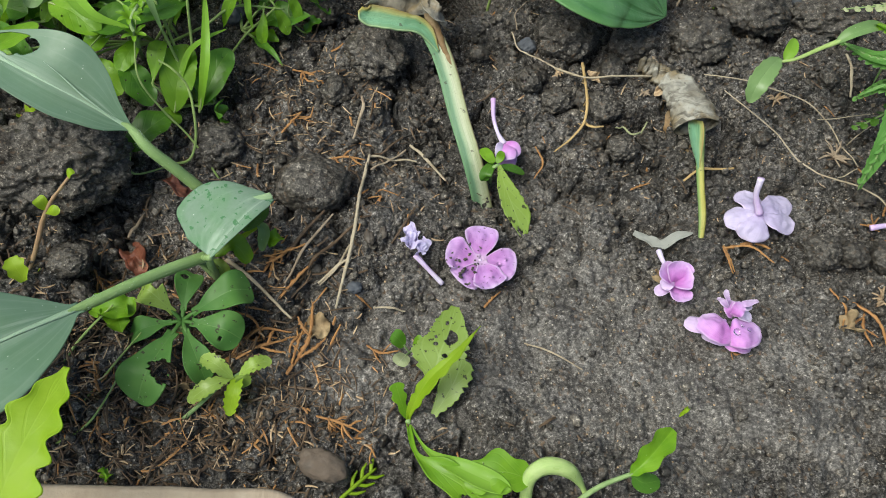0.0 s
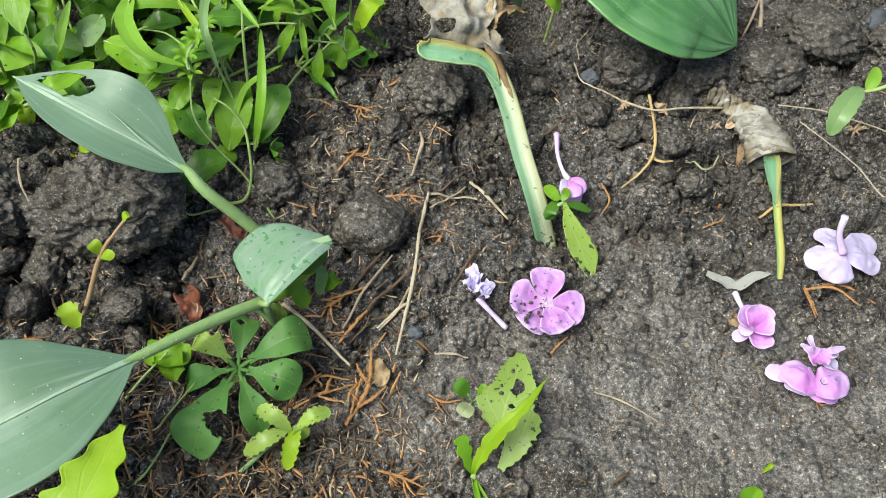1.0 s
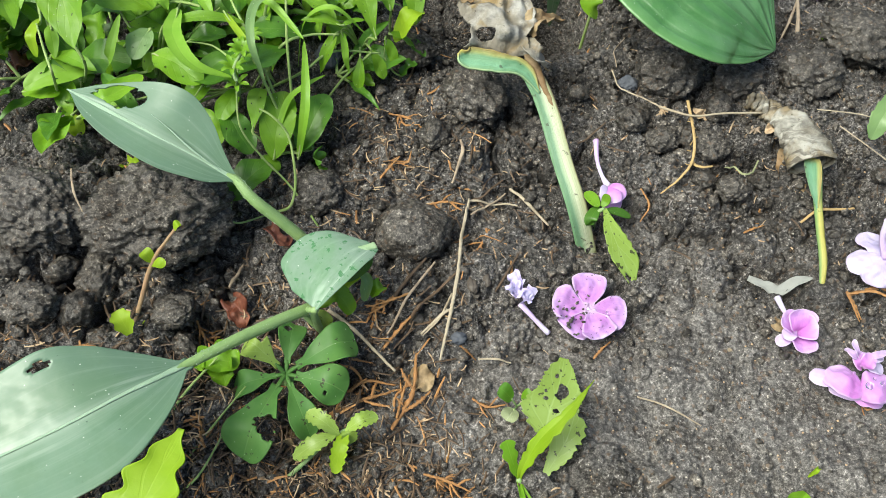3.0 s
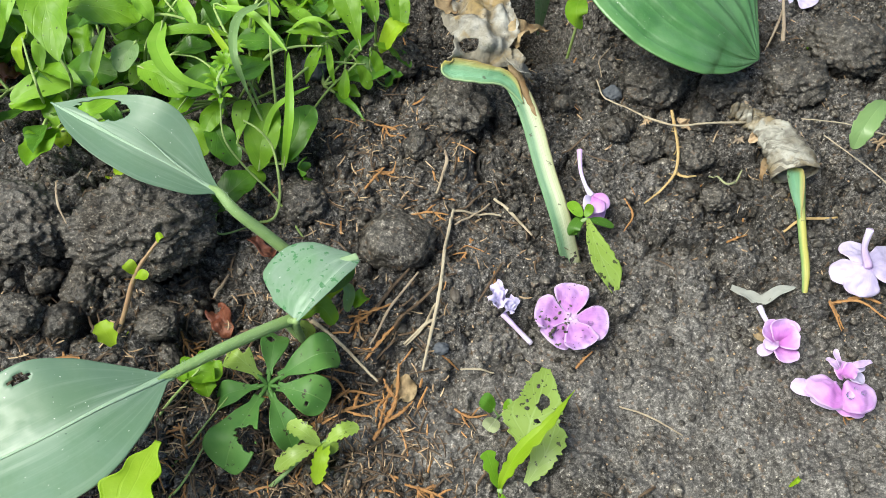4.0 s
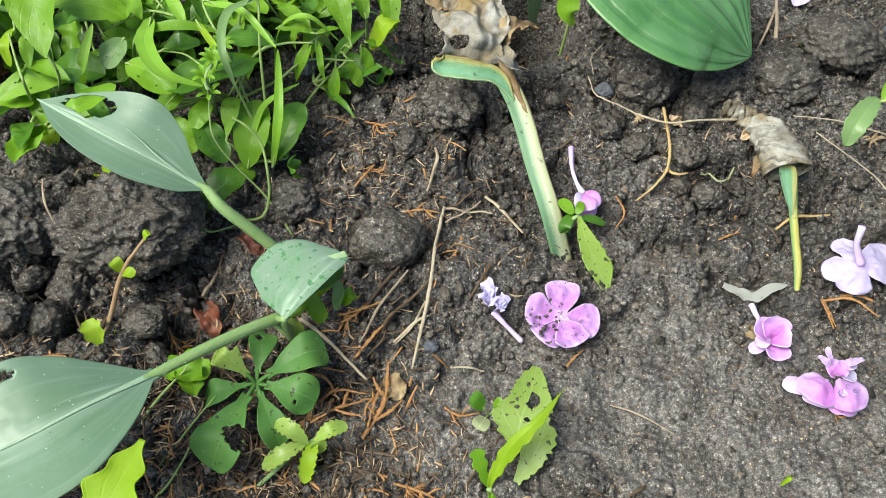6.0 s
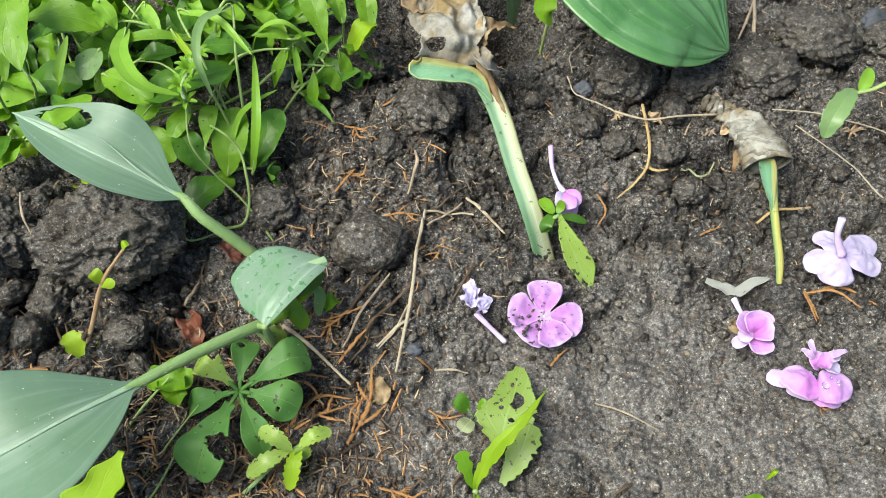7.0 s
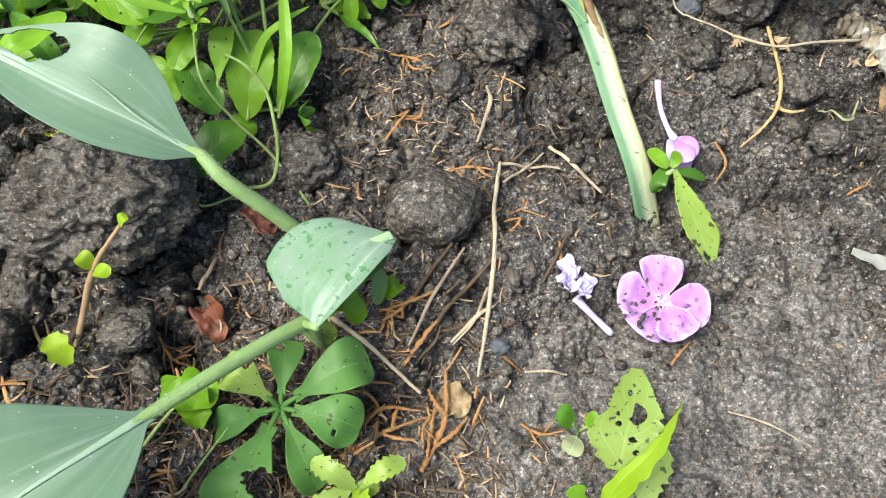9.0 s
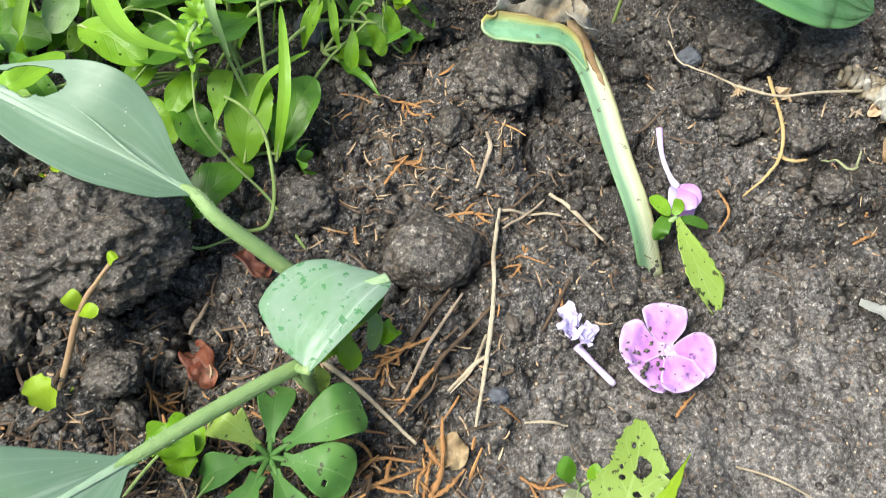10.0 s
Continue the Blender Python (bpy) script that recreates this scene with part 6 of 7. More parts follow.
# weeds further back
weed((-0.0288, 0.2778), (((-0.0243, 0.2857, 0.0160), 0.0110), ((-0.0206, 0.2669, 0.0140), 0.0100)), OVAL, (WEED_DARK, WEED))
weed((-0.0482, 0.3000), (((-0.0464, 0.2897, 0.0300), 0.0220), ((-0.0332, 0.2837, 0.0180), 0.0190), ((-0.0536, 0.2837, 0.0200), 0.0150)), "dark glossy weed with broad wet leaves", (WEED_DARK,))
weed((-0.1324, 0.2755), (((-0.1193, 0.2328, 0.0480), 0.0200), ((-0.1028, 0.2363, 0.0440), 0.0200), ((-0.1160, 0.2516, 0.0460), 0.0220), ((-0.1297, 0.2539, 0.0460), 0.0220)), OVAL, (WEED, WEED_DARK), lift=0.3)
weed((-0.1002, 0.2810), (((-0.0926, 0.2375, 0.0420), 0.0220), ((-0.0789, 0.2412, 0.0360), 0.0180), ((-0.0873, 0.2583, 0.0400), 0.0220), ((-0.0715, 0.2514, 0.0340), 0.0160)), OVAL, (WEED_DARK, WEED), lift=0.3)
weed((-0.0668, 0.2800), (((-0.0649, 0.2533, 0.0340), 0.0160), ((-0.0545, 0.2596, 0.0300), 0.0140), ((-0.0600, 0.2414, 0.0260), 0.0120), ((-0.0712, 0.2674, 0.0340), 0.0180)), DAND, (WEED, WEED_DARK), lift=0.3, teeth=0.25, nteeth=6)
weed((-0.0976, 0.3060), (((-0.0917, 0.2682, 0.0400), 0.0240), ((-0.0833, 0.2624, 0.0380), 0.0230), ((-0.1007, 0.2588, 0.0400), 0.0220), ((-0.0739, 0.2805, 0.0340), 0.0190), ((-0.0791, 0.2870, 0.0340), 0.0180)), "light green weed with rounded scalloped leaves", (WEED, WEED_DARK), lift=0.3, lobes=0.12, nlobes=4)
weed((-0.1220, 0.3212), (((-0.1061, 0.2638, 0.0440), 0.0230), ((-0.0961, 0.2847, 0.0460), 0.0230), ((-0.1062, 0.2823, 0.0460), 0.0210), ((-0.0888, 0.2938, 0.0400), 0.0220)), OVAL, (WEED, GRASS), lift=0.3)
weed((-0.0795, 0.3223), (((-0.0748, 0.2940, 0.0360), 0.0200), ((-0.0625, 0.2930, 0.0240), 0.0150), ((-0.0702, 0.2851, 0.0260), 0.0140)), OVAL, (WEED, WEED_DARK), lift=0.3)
weed((-0.2033, 0.2749), (((-0.1702, 0.2237, 0.0440), 0.0200), ((-0.1828, 0.2268, 0.0460), 0.0220), ((-0.1808, 0.2193, 0.0360), 0.0200), ((-0.1893, 0.2101, 0.0300), 0.0200)), OVAL, (WEED, WEED_DARK), lift=0.3)

# the leaves along the front of the thicket
OVALISH, POINTED, SPOONED, GRASSY = (0.62, 0.58), (0.75, 0.95), (1.3, 0.55), (0.35, 0.55)


def foliage(xy, label, leaves):
    """A weed whose leaves rise on thin stalks from one root."""
    root = on(xy)
    plant = thing("weed", root, label, "weed", "weeds at the back of the bed")
    for k, (mat, w, shape, pts) in enumerate(leaves):
        pts = [Vector(p) for p in pts]
        a, b = pts[0], pts[-1]
        d = (b - a).length
        if len(pts) == 2:
            pts = [a, a.lerp(b, 0.35) + Vector((0, 0, 0.10 * d)), a.lerp(b, 0.7) + Vector((0, 0, 0.09 * d)), b]
        tilt = 16 * math.sin(k * 2.4 + xy[0] * 700)
        part("petiole", tube([root, root.lerp(a, 0.55) + Vector((0, 0, 0.18 * abs(a.z - root.z))), a, a.lerp(pts[1], 0.5) + Vector((0, 0, -0.0003))], (0.0006, 0.00055, 0.0005, 0.0002), 14, 6), RUNNER, plant)
        part("leaf", blade(pts, w, shape, 0.10, 0.10, 0.12 if shape != GRASSY else 0.03, 1.4 + 0.4 * (k % 3), nu=34, nv=9, seed=k * 1.3 + xy[0] * 50, foot=0.10, crumple=0.0008 if shape != GRASSY else 0.0002, cscale=130, roll=(0.3 * tilt, tilt), ragged=0.10 if k % 3 == 0 else 0.0, holes=((0.55, 0.5, 0.018, 0.08), (0.7, -0.35, 0.014, 0.06), (0.4, -0.6, 0.012, 0.05)) if k % 4 == 1 and shape != GRASSY else ()), mat, plant)


foliage((-0.2030, 0.3122), "weed with large pointed light green leaves", (
    (WEED, 0.0188, POINTED, [(-0.1567, 0.2515, 0.0560), (-0.1424, 0.2098, 0.0500)]),
    (GRASS, 0.0051, POINTED, [(-0.1724, 0.2567, 0.0450), (-0.1733, 0.2351, 0.0400)]),
    (LIME, 0.0046, OVALISH, [(-0.1647, 0.2335, 0.0400), (-0.1647, 0.2229, 0.0420), (-0.1644, 0.2193, 0.0340)]),
    (GRASS, 0.0052, POINTED, [(-0.1639, 0.2361, 0.0340), (-0.1607, 0.2237, 0.0280)]),
    (WEED_DARK, 0.0084, OVALISH, [(-0.1654, 0.2357, 0.0300), (-0.1561, 0.2286, 0.0260)]),
))
foliage((-0.1679, 0.2289), "weed with broad pale and olive leaves lying low", (
    (WEED_DARK, 0.0148, OVALISH, [(-0.1557, 0.2275, 0.0240), (-0.1314, 0.2223, 0.0280)]),
    (GRASS, 0.0111, OVALISH, [(-0.1452, 0.2257, 0.0220), (-0.1705, 0.2107, 0.0260)]),
    (WEED, 0.0087, OVALISH, [(-0.1752, 0.2152, 0.0180), (-0.1582, 0.2113, 0.0220)]),
    (WEED, 0.0064, POINTED, [(-0.1643, 0.2276, 0.0260), (-0.1413, 0.2149, 0.0320)]),
    (WEED, 0.0100, SPOONED, [(-0.1557, 0.2040, 0.0120), (-0.1576, 0.2176, 0.0220)]),
    (LIME, 0.0074, OVALISH, [(-0.1516, 0.2001, 0.0100), (-0.1555, 0.2065, 0.0160)]),
))
foliage((-0.1706, 0.2991), "green weed with broad leaves in the thicket", (
    (WEED, 0.0156, OVALISH, [(-0.1541, 0.2470, 0.0400), (-0.1234, 0.2408, 0.0400)]),
    (WEED, 0.0098, OVALISH, [(-0.1363, 0.2418, 0.0300), (-0.1196, 0.2353, 0.0260)]),
    (GRASS, 0.0068, POINTED, [(-0.1238, 0.2464, 0.0500), (-0.1157, 0.2361, 0.0440)]),
    (WEED_DARK, 0.0134, OVALISH, [(-0.1342, 0.2528, 0.0300), (-0.1522, 0.2471, 0.0300)]),
    (WEED_DARK, 0.0099, OVALISH, [(-0.1429, 0.2418, 0.0200), (-0.1259, 0.2266, 0.0160)]),
    (WEED, 0.0085, OVALISH, [(-0.1413, 0.2271, 0.0180), (-0.1367, 0.2384, 0.0240)]),
))
foliage((-0.1495, 0.2268), "upright light green weed blade with small round leaves", (
    (GRASS, 0.0044, GRASSY, [(-0.1398, 0.2179, 0.0220), (-0.1347, 0.2166, 0.0400), (-0.1313, 0.2295, 0.0480)]),
    (PALE_WEED, 0.0098, OVALISH, [(-0.1235, 0.2321, 0.0380), (-0.1283, 0.2200, 0.0340)]),
    (WEED, 0.0075, OVALISH, [(-0.1271, 0.2226, 0.0240), (-0.1217, 0.2287, 0.0280)]),
    (WEED_DARK, 0.0075, OVALISH, [(-0.1511, 0.2164, 0.0180), (-0.1407, 0.2046, 0.0140)]),
    (WEED, 0.0091, OVALISH, [(-0.1331, 0.2132, 0.0160), (-0.1446, 0.2066, 0.0200)]),
))
foliage((-0.1278, 0.2310), "weed with pale wet leaves and a curved lime blade", (
    (GRASS, 0.0067, GRASSY, [(-0.1116, 0.2355, 0.0460), (-0.1082, 0.2165, 0.0520), (-0.0985, 0.2029, 0.0520), (-0.0860, 0.2030, 0.0460)]),
    (WEED, 0.0122, OVALISH, [(-0.1205, 0.2215, 0.0360), (-0.1004, 0.2098, 0.0340)]),
    (WEED, 0.0056, GRASSY, [(-0.1149, 0.2303, 0.0440), (-0.0994, 0.2301, 0.0480), (-0.0862, 0.2319, 0.0440)]),
    (WEED_DARK, 0.0095, OVALISH, [(-0.1094, 0.2305, 0.0340), (-0.0945, 0.2327, 0.0360)]),
    (GRASS, 0.0049, POINTED, [(-0.1076, 0.2485, 0.0460), (-0.0979, 0.2330, 0.0440)]),
    (WEED_DARK, 0.0159, OVALISH, [(-0.1029, 0.2507, 0.0300), (-0.0873, 0.2576, 0.0340)]),
))
foliage((-0.0899, 0.2329), "weed with large dark oval leaves", (
    (WEED, 0.0095, OVALISH, [(-0.1404, 0.1896, 0.0360), (-0.1296, 0.1941, 0.0430), (-0.1205, 0.2076, 0.0400)]),
    (WEED_DARK, 0.0071, OVALISH, [(-0.1234, 0.1967, 0.0280), (-0.1287, 0.2018, 0.0340), (-0.1386, 0.2126, 0.0340)]),
    (WEED_DARK, 0.0195, OVALISH, [(-0.1094, 0.2161, 0.0300), (-0.0893, 0.2175, 0.0360), (-0.0711, 0.2288, 0.0340)]),
    (WEED_DARK, 0.0136, OVALISH, [(-0.0673, 0.2385, 0.0320), (-0.0864, 0.2374, 0.0340)]),
    (WEED, 0.0100, OVALISH, [(-0.1000, 0.2160, 0.0260), (-0.1107, 0.2095, 0.0220)]),
    (WEED_DARK, 0.0117, OVALISH, [(-0.0944, 0.2067, 0.0220), (-0.0829, 0.1927, 0.0140)]),
    (WEED, 0.0109, OVALISH, [(-0.1088, 0.2084, 0.0200), (-0.0950, 0.1972, 0.0140)]),
    (WEED, 0.0077, OVALISH, [(-0.0892, 0.2143, 0.0260), (-0.0951, 0.2020, 0.0220)]),
))
foliage((-0.0767, 0.1985), "weed with spoon-shaped wet leaves at the thicket's edge", (
    (WEED, 0.0145, OVALISH, [(-0.0750, 0.1937, 0.0100), (-0.0718, 0.2163, 0.0240)]),
    (GRASS, 0.0083, SPOONED, [(-0.0828, 0.2000, 0.0180), (-0.0806, 0.2153, 0.0260)]),
    (WEED_DARK, 0.0120, OVALISH, [(-0.0653, 0.1975, 0.0100), (-0.0554, 0.2187, 0.0200)]),
    (WEED, 0.0066, OVALISH, [(-0.0799, 0.1941, 0.0100), (-0.0731, 0.1912, 0.0060)]),
    (WEED_DARK, 0.0134, OVALISH, [(-0.0887, 0.1725, 0.0120), (-0.0754, 0.1893, 0.0140)]),
    (WEED, 0.0088, OVALISH, [(-0.0610, 0.2005, 0.0080), (-0.0696, 0.2092, 0.0180)]),
))
foliage((-0.0675, 0.2017), "upright grass-like blades beside oval leaves", (
    (GRASS, 0.0038, GRASSY, [(-0.0659, 0.1961, 0.0080), (-0.0619, 0.2069, 0.0300), (-0.0646, 0.2319, 0.0360)]),
    (GRASS, 0.0030, GRASSY, [(-0.0738, 0.2022, 0.0160), (-0.0693, 0.2098, 0.0260), (-0.0624, 0.2146, 0.0300), (-0.0563, 0.2237, 0.0260)]),
    (GRASS, 0.0032, GRASSY, [(-0.0934, 0.2442, 0.0460), (-0.0769, 0.2369, 0.0500), (-0.0625, 0.2227, 0.0460)]),
    (PALE_WEED, 0.0034, GRASSY, [(-0.0712, 0.2416, 0.0520), (-0.0797, 0.2295, 0.0560), (-0.0789, 0.2117, 0.0560), (-0.0748, 0.2040, 0.0440)]),
    (LIME, 0.0026, GRASSY, [(-0.0923, 0.2305, 0.0500), (-0.0834, 0.2170, 0.0520), (-0.0804, 0.2162, 0.0460)]),
))
foliage((-0.0466, 0.2590), "light green weed with lance-shaped spotted leaves", (
    (WEED, 0.0113, SPOONED, [(-0.0380, 0.2452, 0.0240), (-0.0467, 0.2647, 0.0400)]),
    (WEED, 0.0067, OVALISH, [(-0.0535, 0.2446, 0.0340), (-0.0674, 0.2541, 0.0360)]),
    (WEED, 0.0042, POINTED, [(-0.0510, 0.2423, 0.0340), (-0.0673, 0.2425, 0.0360)]),
    (WEED, 0.0034, POINTED, [(-0.0510, 0.2423, 0.0340), (-0.0422, 0.2472, 0.0320)]),
    (GRASS, 0.0030, POINTED, [(-0.0515, 0.2437, 0.0300), (-0.0489, 0.2347, 0.0140)]),
    (WEED, 0.0053, POINTED, [(-0.0536, 0.2418, 0.0300), (-0.0606, 0.2330, 0.0160)]),
    (WEED, 0.0052, SPOONED, [(-0.0447, 0.2424, 0.0180), (-0.0450, 0.2325, 0.0080)]),
    (WEED, 0.0057, SPOONED, [(-0.0412, 0.2463, 0.0180), (-0.0347, 0.2388, 0.0080)]),
))
foliage((-0.0347, 0.2679), "fresh green weed with lobed and oval leaves", (
    (LIME, 0.0103, OVALISH, [(-0.0201, 0.2653, 0.0220), (-0.0258, 0.2578, 0.0240), (-0.0311, 0.2537, 0.0140)]),
    (WEED, 0.0085, OVALISH, [(-0.0222, 0.2593, 0.0200), (-0.0243, 0.2745, 0.0300)]),
    (WEED, 0.0058, OVALISH, [(-0.0332, 0.2524, 0.0200), (-0.0227, 0.2547, 0.0100)]),
    (WEED, 0.0048, OVALISH, [(-0.0351, 0.2516, 0.0180), (-0.0304, 0.2465, 0.0080)]),
    (WEED_DARK, 0.0054, OVALISH, [(-0.0264, 0.2596, 0.0100), (-0.0183, 0.2534, 0.0060)]),
    (WEED, 0.0070, OVALISH, [(-0.0329, 0.2592, 0.0260), (-0.0382, 0.2733, 0.0340)]),
))

# leaves filling the thicket's floor, mostly darker in colour to deepen its shaded gaps
rr = random.Random(21)
for k in range(80):
    x = rr.uniform(-0.215, -0.052)
    y = 0.205 + (x + 0.215) * 0.13 + rr.random() * 0.145
    root = on((x, y))
    tips = []
    for j in range(4):
        t = rr.uniform(0, 6.28)
        r = rr.uniform(0.012, 0.034)
        tips.append(((x + r * math.cos(t), y + r * math.sin(t) - 0.003, root.z + rr.uniform(0.006, 0.022)), rr.choice((0.006, 0.008, 0.010, 0.013, 0.016))))
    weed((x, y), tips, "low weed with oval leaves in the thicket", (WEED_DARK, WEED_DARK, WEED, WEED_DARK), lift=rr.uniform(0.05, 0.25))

# narrow blades and thin stems between the leaves
for k in range(24):
    x = rr.uniform(-0.205, -0.060)
    y = 0.210 + (x + 0.215) * 0.13 + rr.random() * 0.120
    root = on((x, y))
    t, l = rr.uniform(0, 6.28), rr.uniform(0.020, 0.055)
    d = Vector((math.cos(t), math.sin(t) * 0.7, 0)) * l
    h = rr.uniform(0.018, 0.042)
    pts = [root, root + d * 0.2 + Vector((0, 0, h * 0.75)), root + d * 0.6 + Vector((0, 0, h)), root + d + Vector((0, 0, h * rr.uniform(0.4, 0.9)))]
    if k % 3:
        single("grass_blade", blade(pts, rr.uniform(0.0022, 0.0055), (0.4, 0.6), 0.3, nu=22, nv=4, foot=0.4, seed=k), (GRASS, WEED, WEED_DARK)[k % 3 if k % 2 else 0], root, "narrow green grass blade in the thicket", "grass", "grass blades")
    else:
        single("weed_runner", tube(pts, (0.0007, 0.0006, 0.0004), 20, 6), RUNNER, root, "thin yellow-green weed stem in the thicket", "weed", "weed runners")

# curling stems through the thicket
for pts, r, label in (
    ([on((-0.0752, 0.1739)), (-0.0673, 0.1742, 0.0060), (-0.0652, 0.1815, 0.0100), (-0.0659, 0.1891, 0.0180), (-0.0682, 0.1957, 0.0240), (-0.0727, 0.1983, 0.0300), (-0.0781, 0.2007, 0.0320)], 0.00095, "pale curling weed stem looping over the soil"),
    ([on((-0.0557, 0.1692)), (-0.0667, 0.1809, 0.0100), (-0.0770, 0.1871, 0.0200), (-0.0840, 0.1925, 0.0300), (-0.0860, 0.2021, 0.0360), (-0.0856, 0.2128, 0.0440)], 0.0007, "thin green weed stem"),
    ([on((-0.0868, 0.2312)), (-0.0738, 0.2292, 0.0340), (-0.0632, 0.2344, 0.0360), (-0.0518, 0.2375, 0.0340)], 0.001, "light green weed stem crossing the thicket"),
    ([on((-0.0872, 0.2312)), (-0.0674, 0.2292, 0.0200), (-0.0555, 0.2394, 0.0220), (-0.0366, 0.2453, 0.0160)], 0.001, "light green weed stem crossing the thicket"),
    ([on((-0.0596, 0.2307)), (-0.0520, 0.2356, 0.0100), (-0.0461, 0.2398, 0.0140), (-0.0401, 0.2439, 0.0180)], 0.0009, "light green weed stem crossing the thicket"),
    ([on((-0.1686, 0.2243)), (-0.1500, 0.2014, 0.0440), (-0.1526, 0.2079, 0.0500), (-0.1564, 0.2172, 0.0540)], 0.0009, "pale thin weed stem"),
    ([on((-0.1582, 0.2264)), (-0.1443, 0.2141, 0.0360), (-0.1457, 0.2160, 0.0460), (-0.1481, 0.2213, 0.0520)], 0.001, "thin green weed stem"),
    ([on((-0.1160, 0.2316)), (-0.0909, 0.2169, 0.0360), (-0.0968, 0.2228, 0.0400), (-0.1072, 0.2248, 0.0400)], 0.0007, "thin pale weed stem"),
    ([on((-0.1189, 0.2736)), (-0.1083, 0.2441, 0.0400), (-0.1152, 0.2496, 0.0460)], 0.0008, "thin green weed stem"),
    ([on((-0.1151, 0.2393)), (-0.1042, 0.2258, 0.0200), (-0.0984, 0.1950, 0.0440)], 0.0007, "pale thin weed stem"),
    ([on((-0.0235, 0.2488)), (-0.0308, 0.2439, 0.0060), (-0.0351, 0.2471, 0.0120), (-0.0345, 0.2504, 0.0180)], 0.0006, "thin curling weed stem"),
    ([on((-0.1071, 0.1819)), (-0.0900, 0.1768, 0.0120), (-0.0863, 0.1643, 0.0100), on((-0.0753, 0.1725), 0.001)], 0.0008, "pale curling weed stem on the clod"),
    ([on((-0.0918, 0.0746)), (-0.0802, 0.0906, 0.0060), (-0.0724, 0.1004, 0.0100)], 0.0007, "thin yellow-green stem under the broad leaf"),
    ([on((-0.1016, 0.0825)), (-0.0925, 0.0983, 0.0080), (-0.0830, 0.1093, 0.0120)], 0.0009, "thin yellow-green stem under the broad leaf"),
    ([on((-0.0964, 0.0632)), (-0.0845, 0.0704, 0.0060), (-0.0752, 0.0898, 0.0100)], 0.0007, "thin yellow-green stem beside the edging"),
):
    single("weed_runner", tube(pts, (r * 0.62, r * 0.58, r * 0.4), 30, 7), RUNNER, pts[0], label, "weed", "weed runners")
# small whorled sprigs
for xy, tops in (((-0.0943, 0.2256), (((-0.0829, 0.2119, 0.0500), 9), ((-0.0860, 0.2072, 0.0460), 7), ((-0.0847, 0.2028, 0.0420), 6))), ((-0.1006, 0.2324), (((-0.0829, 0.2235, 0.0440), 9), ((-0.0855, 0.2181, 0.0400), 6)))):
    root = on(xy)
    sprig = thing("whorled_sprig", root, "slender light green sprig with narrow whorled leaves", "weed", "weeds at the back of the bed")
    part("stem", tube([root, *[t for t, _ in reversed(tops)]], (0.0009, 0.0006), 14, 6), PETIOLE, sprig)
    for t, n_l in tops:
        for j in range(n_l):
            a = 6.283 * j / n_l + t[0] * 90
            e = Vector(t) + Vector((math.cos(a) * 0.0052, math.sin(a) * 0.0052, 0.0025))
            part("leaf", blade([t, Vector(t).lerp(e, 0.5) + Vector((0, 0, 0.0012)), e], 0.0018, (0.6, 0.6), 0.2, nu=8, nv=3), WEED, sprig)
# small green bits along the edge of the thicket and under the broad leaf
for xy, e, w, mat in (((-0.0916, 0.1096), (-0.0760, 0.1091, 0.0080), 0.014, WEED), ((-0.0859, 0.1149), (-0.0787, 0.1001, 0.0100), 0.012, WEED), ((-0.0987, 0.1023), (-0.1040, 0.0971, 0.0100), 0.007, WEED), ((-0.0577, 0.1945), (-0.0597, 0.1941, 0.0120), 0.012, WEED_DARK), ((-0.1241, 0.1848), (-0.1334, 0.1906, 0.0060), 0.008, LIME), ((-0.0531, 0.2435), (-0.0388, 0.2360, 0.0060), 0.007, WEED), ((-0.0288, 0.2449), (-0.0216, 0.2495, 0.0060), 0.006, WEED_DARK), ((0.1611, 0.2792), (0.1631, 0.2793, 0.0050), 0.006, WEED), ((0.2250, 0.3051), (0.2021, 0.2906, 0.0160), 0.010, WEED_DARK), ((0.2240, 0.3026), (0.2166, 0.2921, 0.0160), 0.010, WEED), ((0.1182, 0.0801), (0.1204, 0.0821, 0.0030), 0.0022, LIME), ((-0.0777, 0.0526), (-0.0762, 0.0540, 0.0040), 0.0050, WEED)):
    root = on(xy)
    e = Vector(e)
    single("weed_leaf", blade([root, root.lerp(e, 0.5) + Vector((0, 0, 0.003)), e], w * 0.8, (0.6, 0.45), 0.55, wave=0.4, lobes=0.2, nlobes=3, nu=24, nv=8, seed=e.x * 99), mat, root, "small fresh green weed leaf on the soil", "weed leaf", "small weed leaves")

# ---- the weed with the oval leaf, growing out of the fern ----
root = on((0.2260, 0.2330))
oval = thing("oval_leaf_weed", root, "weed with a light green oval leaf on a long flat stalk", "weed")
part("petiole", tube([(0.1664, 0.2196, 0.0330), (0.1728, 0.2194, 0.0360), (0.1813, 0.2214, 0.0410), (0.1887, 0.2229, 0.0450)], (0.0007, 0.0008, 0.0010, 0.0014), 18, 7, 0.6), RUNNER, oval)
part("stalk_leaf", blade([(0.1861, 0.2220, 0.0440), (0.1921, 0.2241, 0.0480), (0.2045, 0.2295, 0.0460), (0.2180, 0.2335, 0.0340), root], 0.0060, (0.5, 0.8), 0.4, nu=36, nv=7, foot=0.25), PALE_WEED, oval, "blue-green folded leaf")
part("leaf", blade([(0.1669, 0.2209, 0.0340), (0.1604, 0.2135, 0.0360), (0.1549, 0.2062, 0.0340), (0.1530, 0.2015, 0.0280)], 0.0092, (0.60, 0.55), 0.1, 0.1, 0.05, 2, teeth=0.16, nteeth=6, nu=34, nv=10, foot=0.2), PALE_WEED, oval, thick=0.0003)
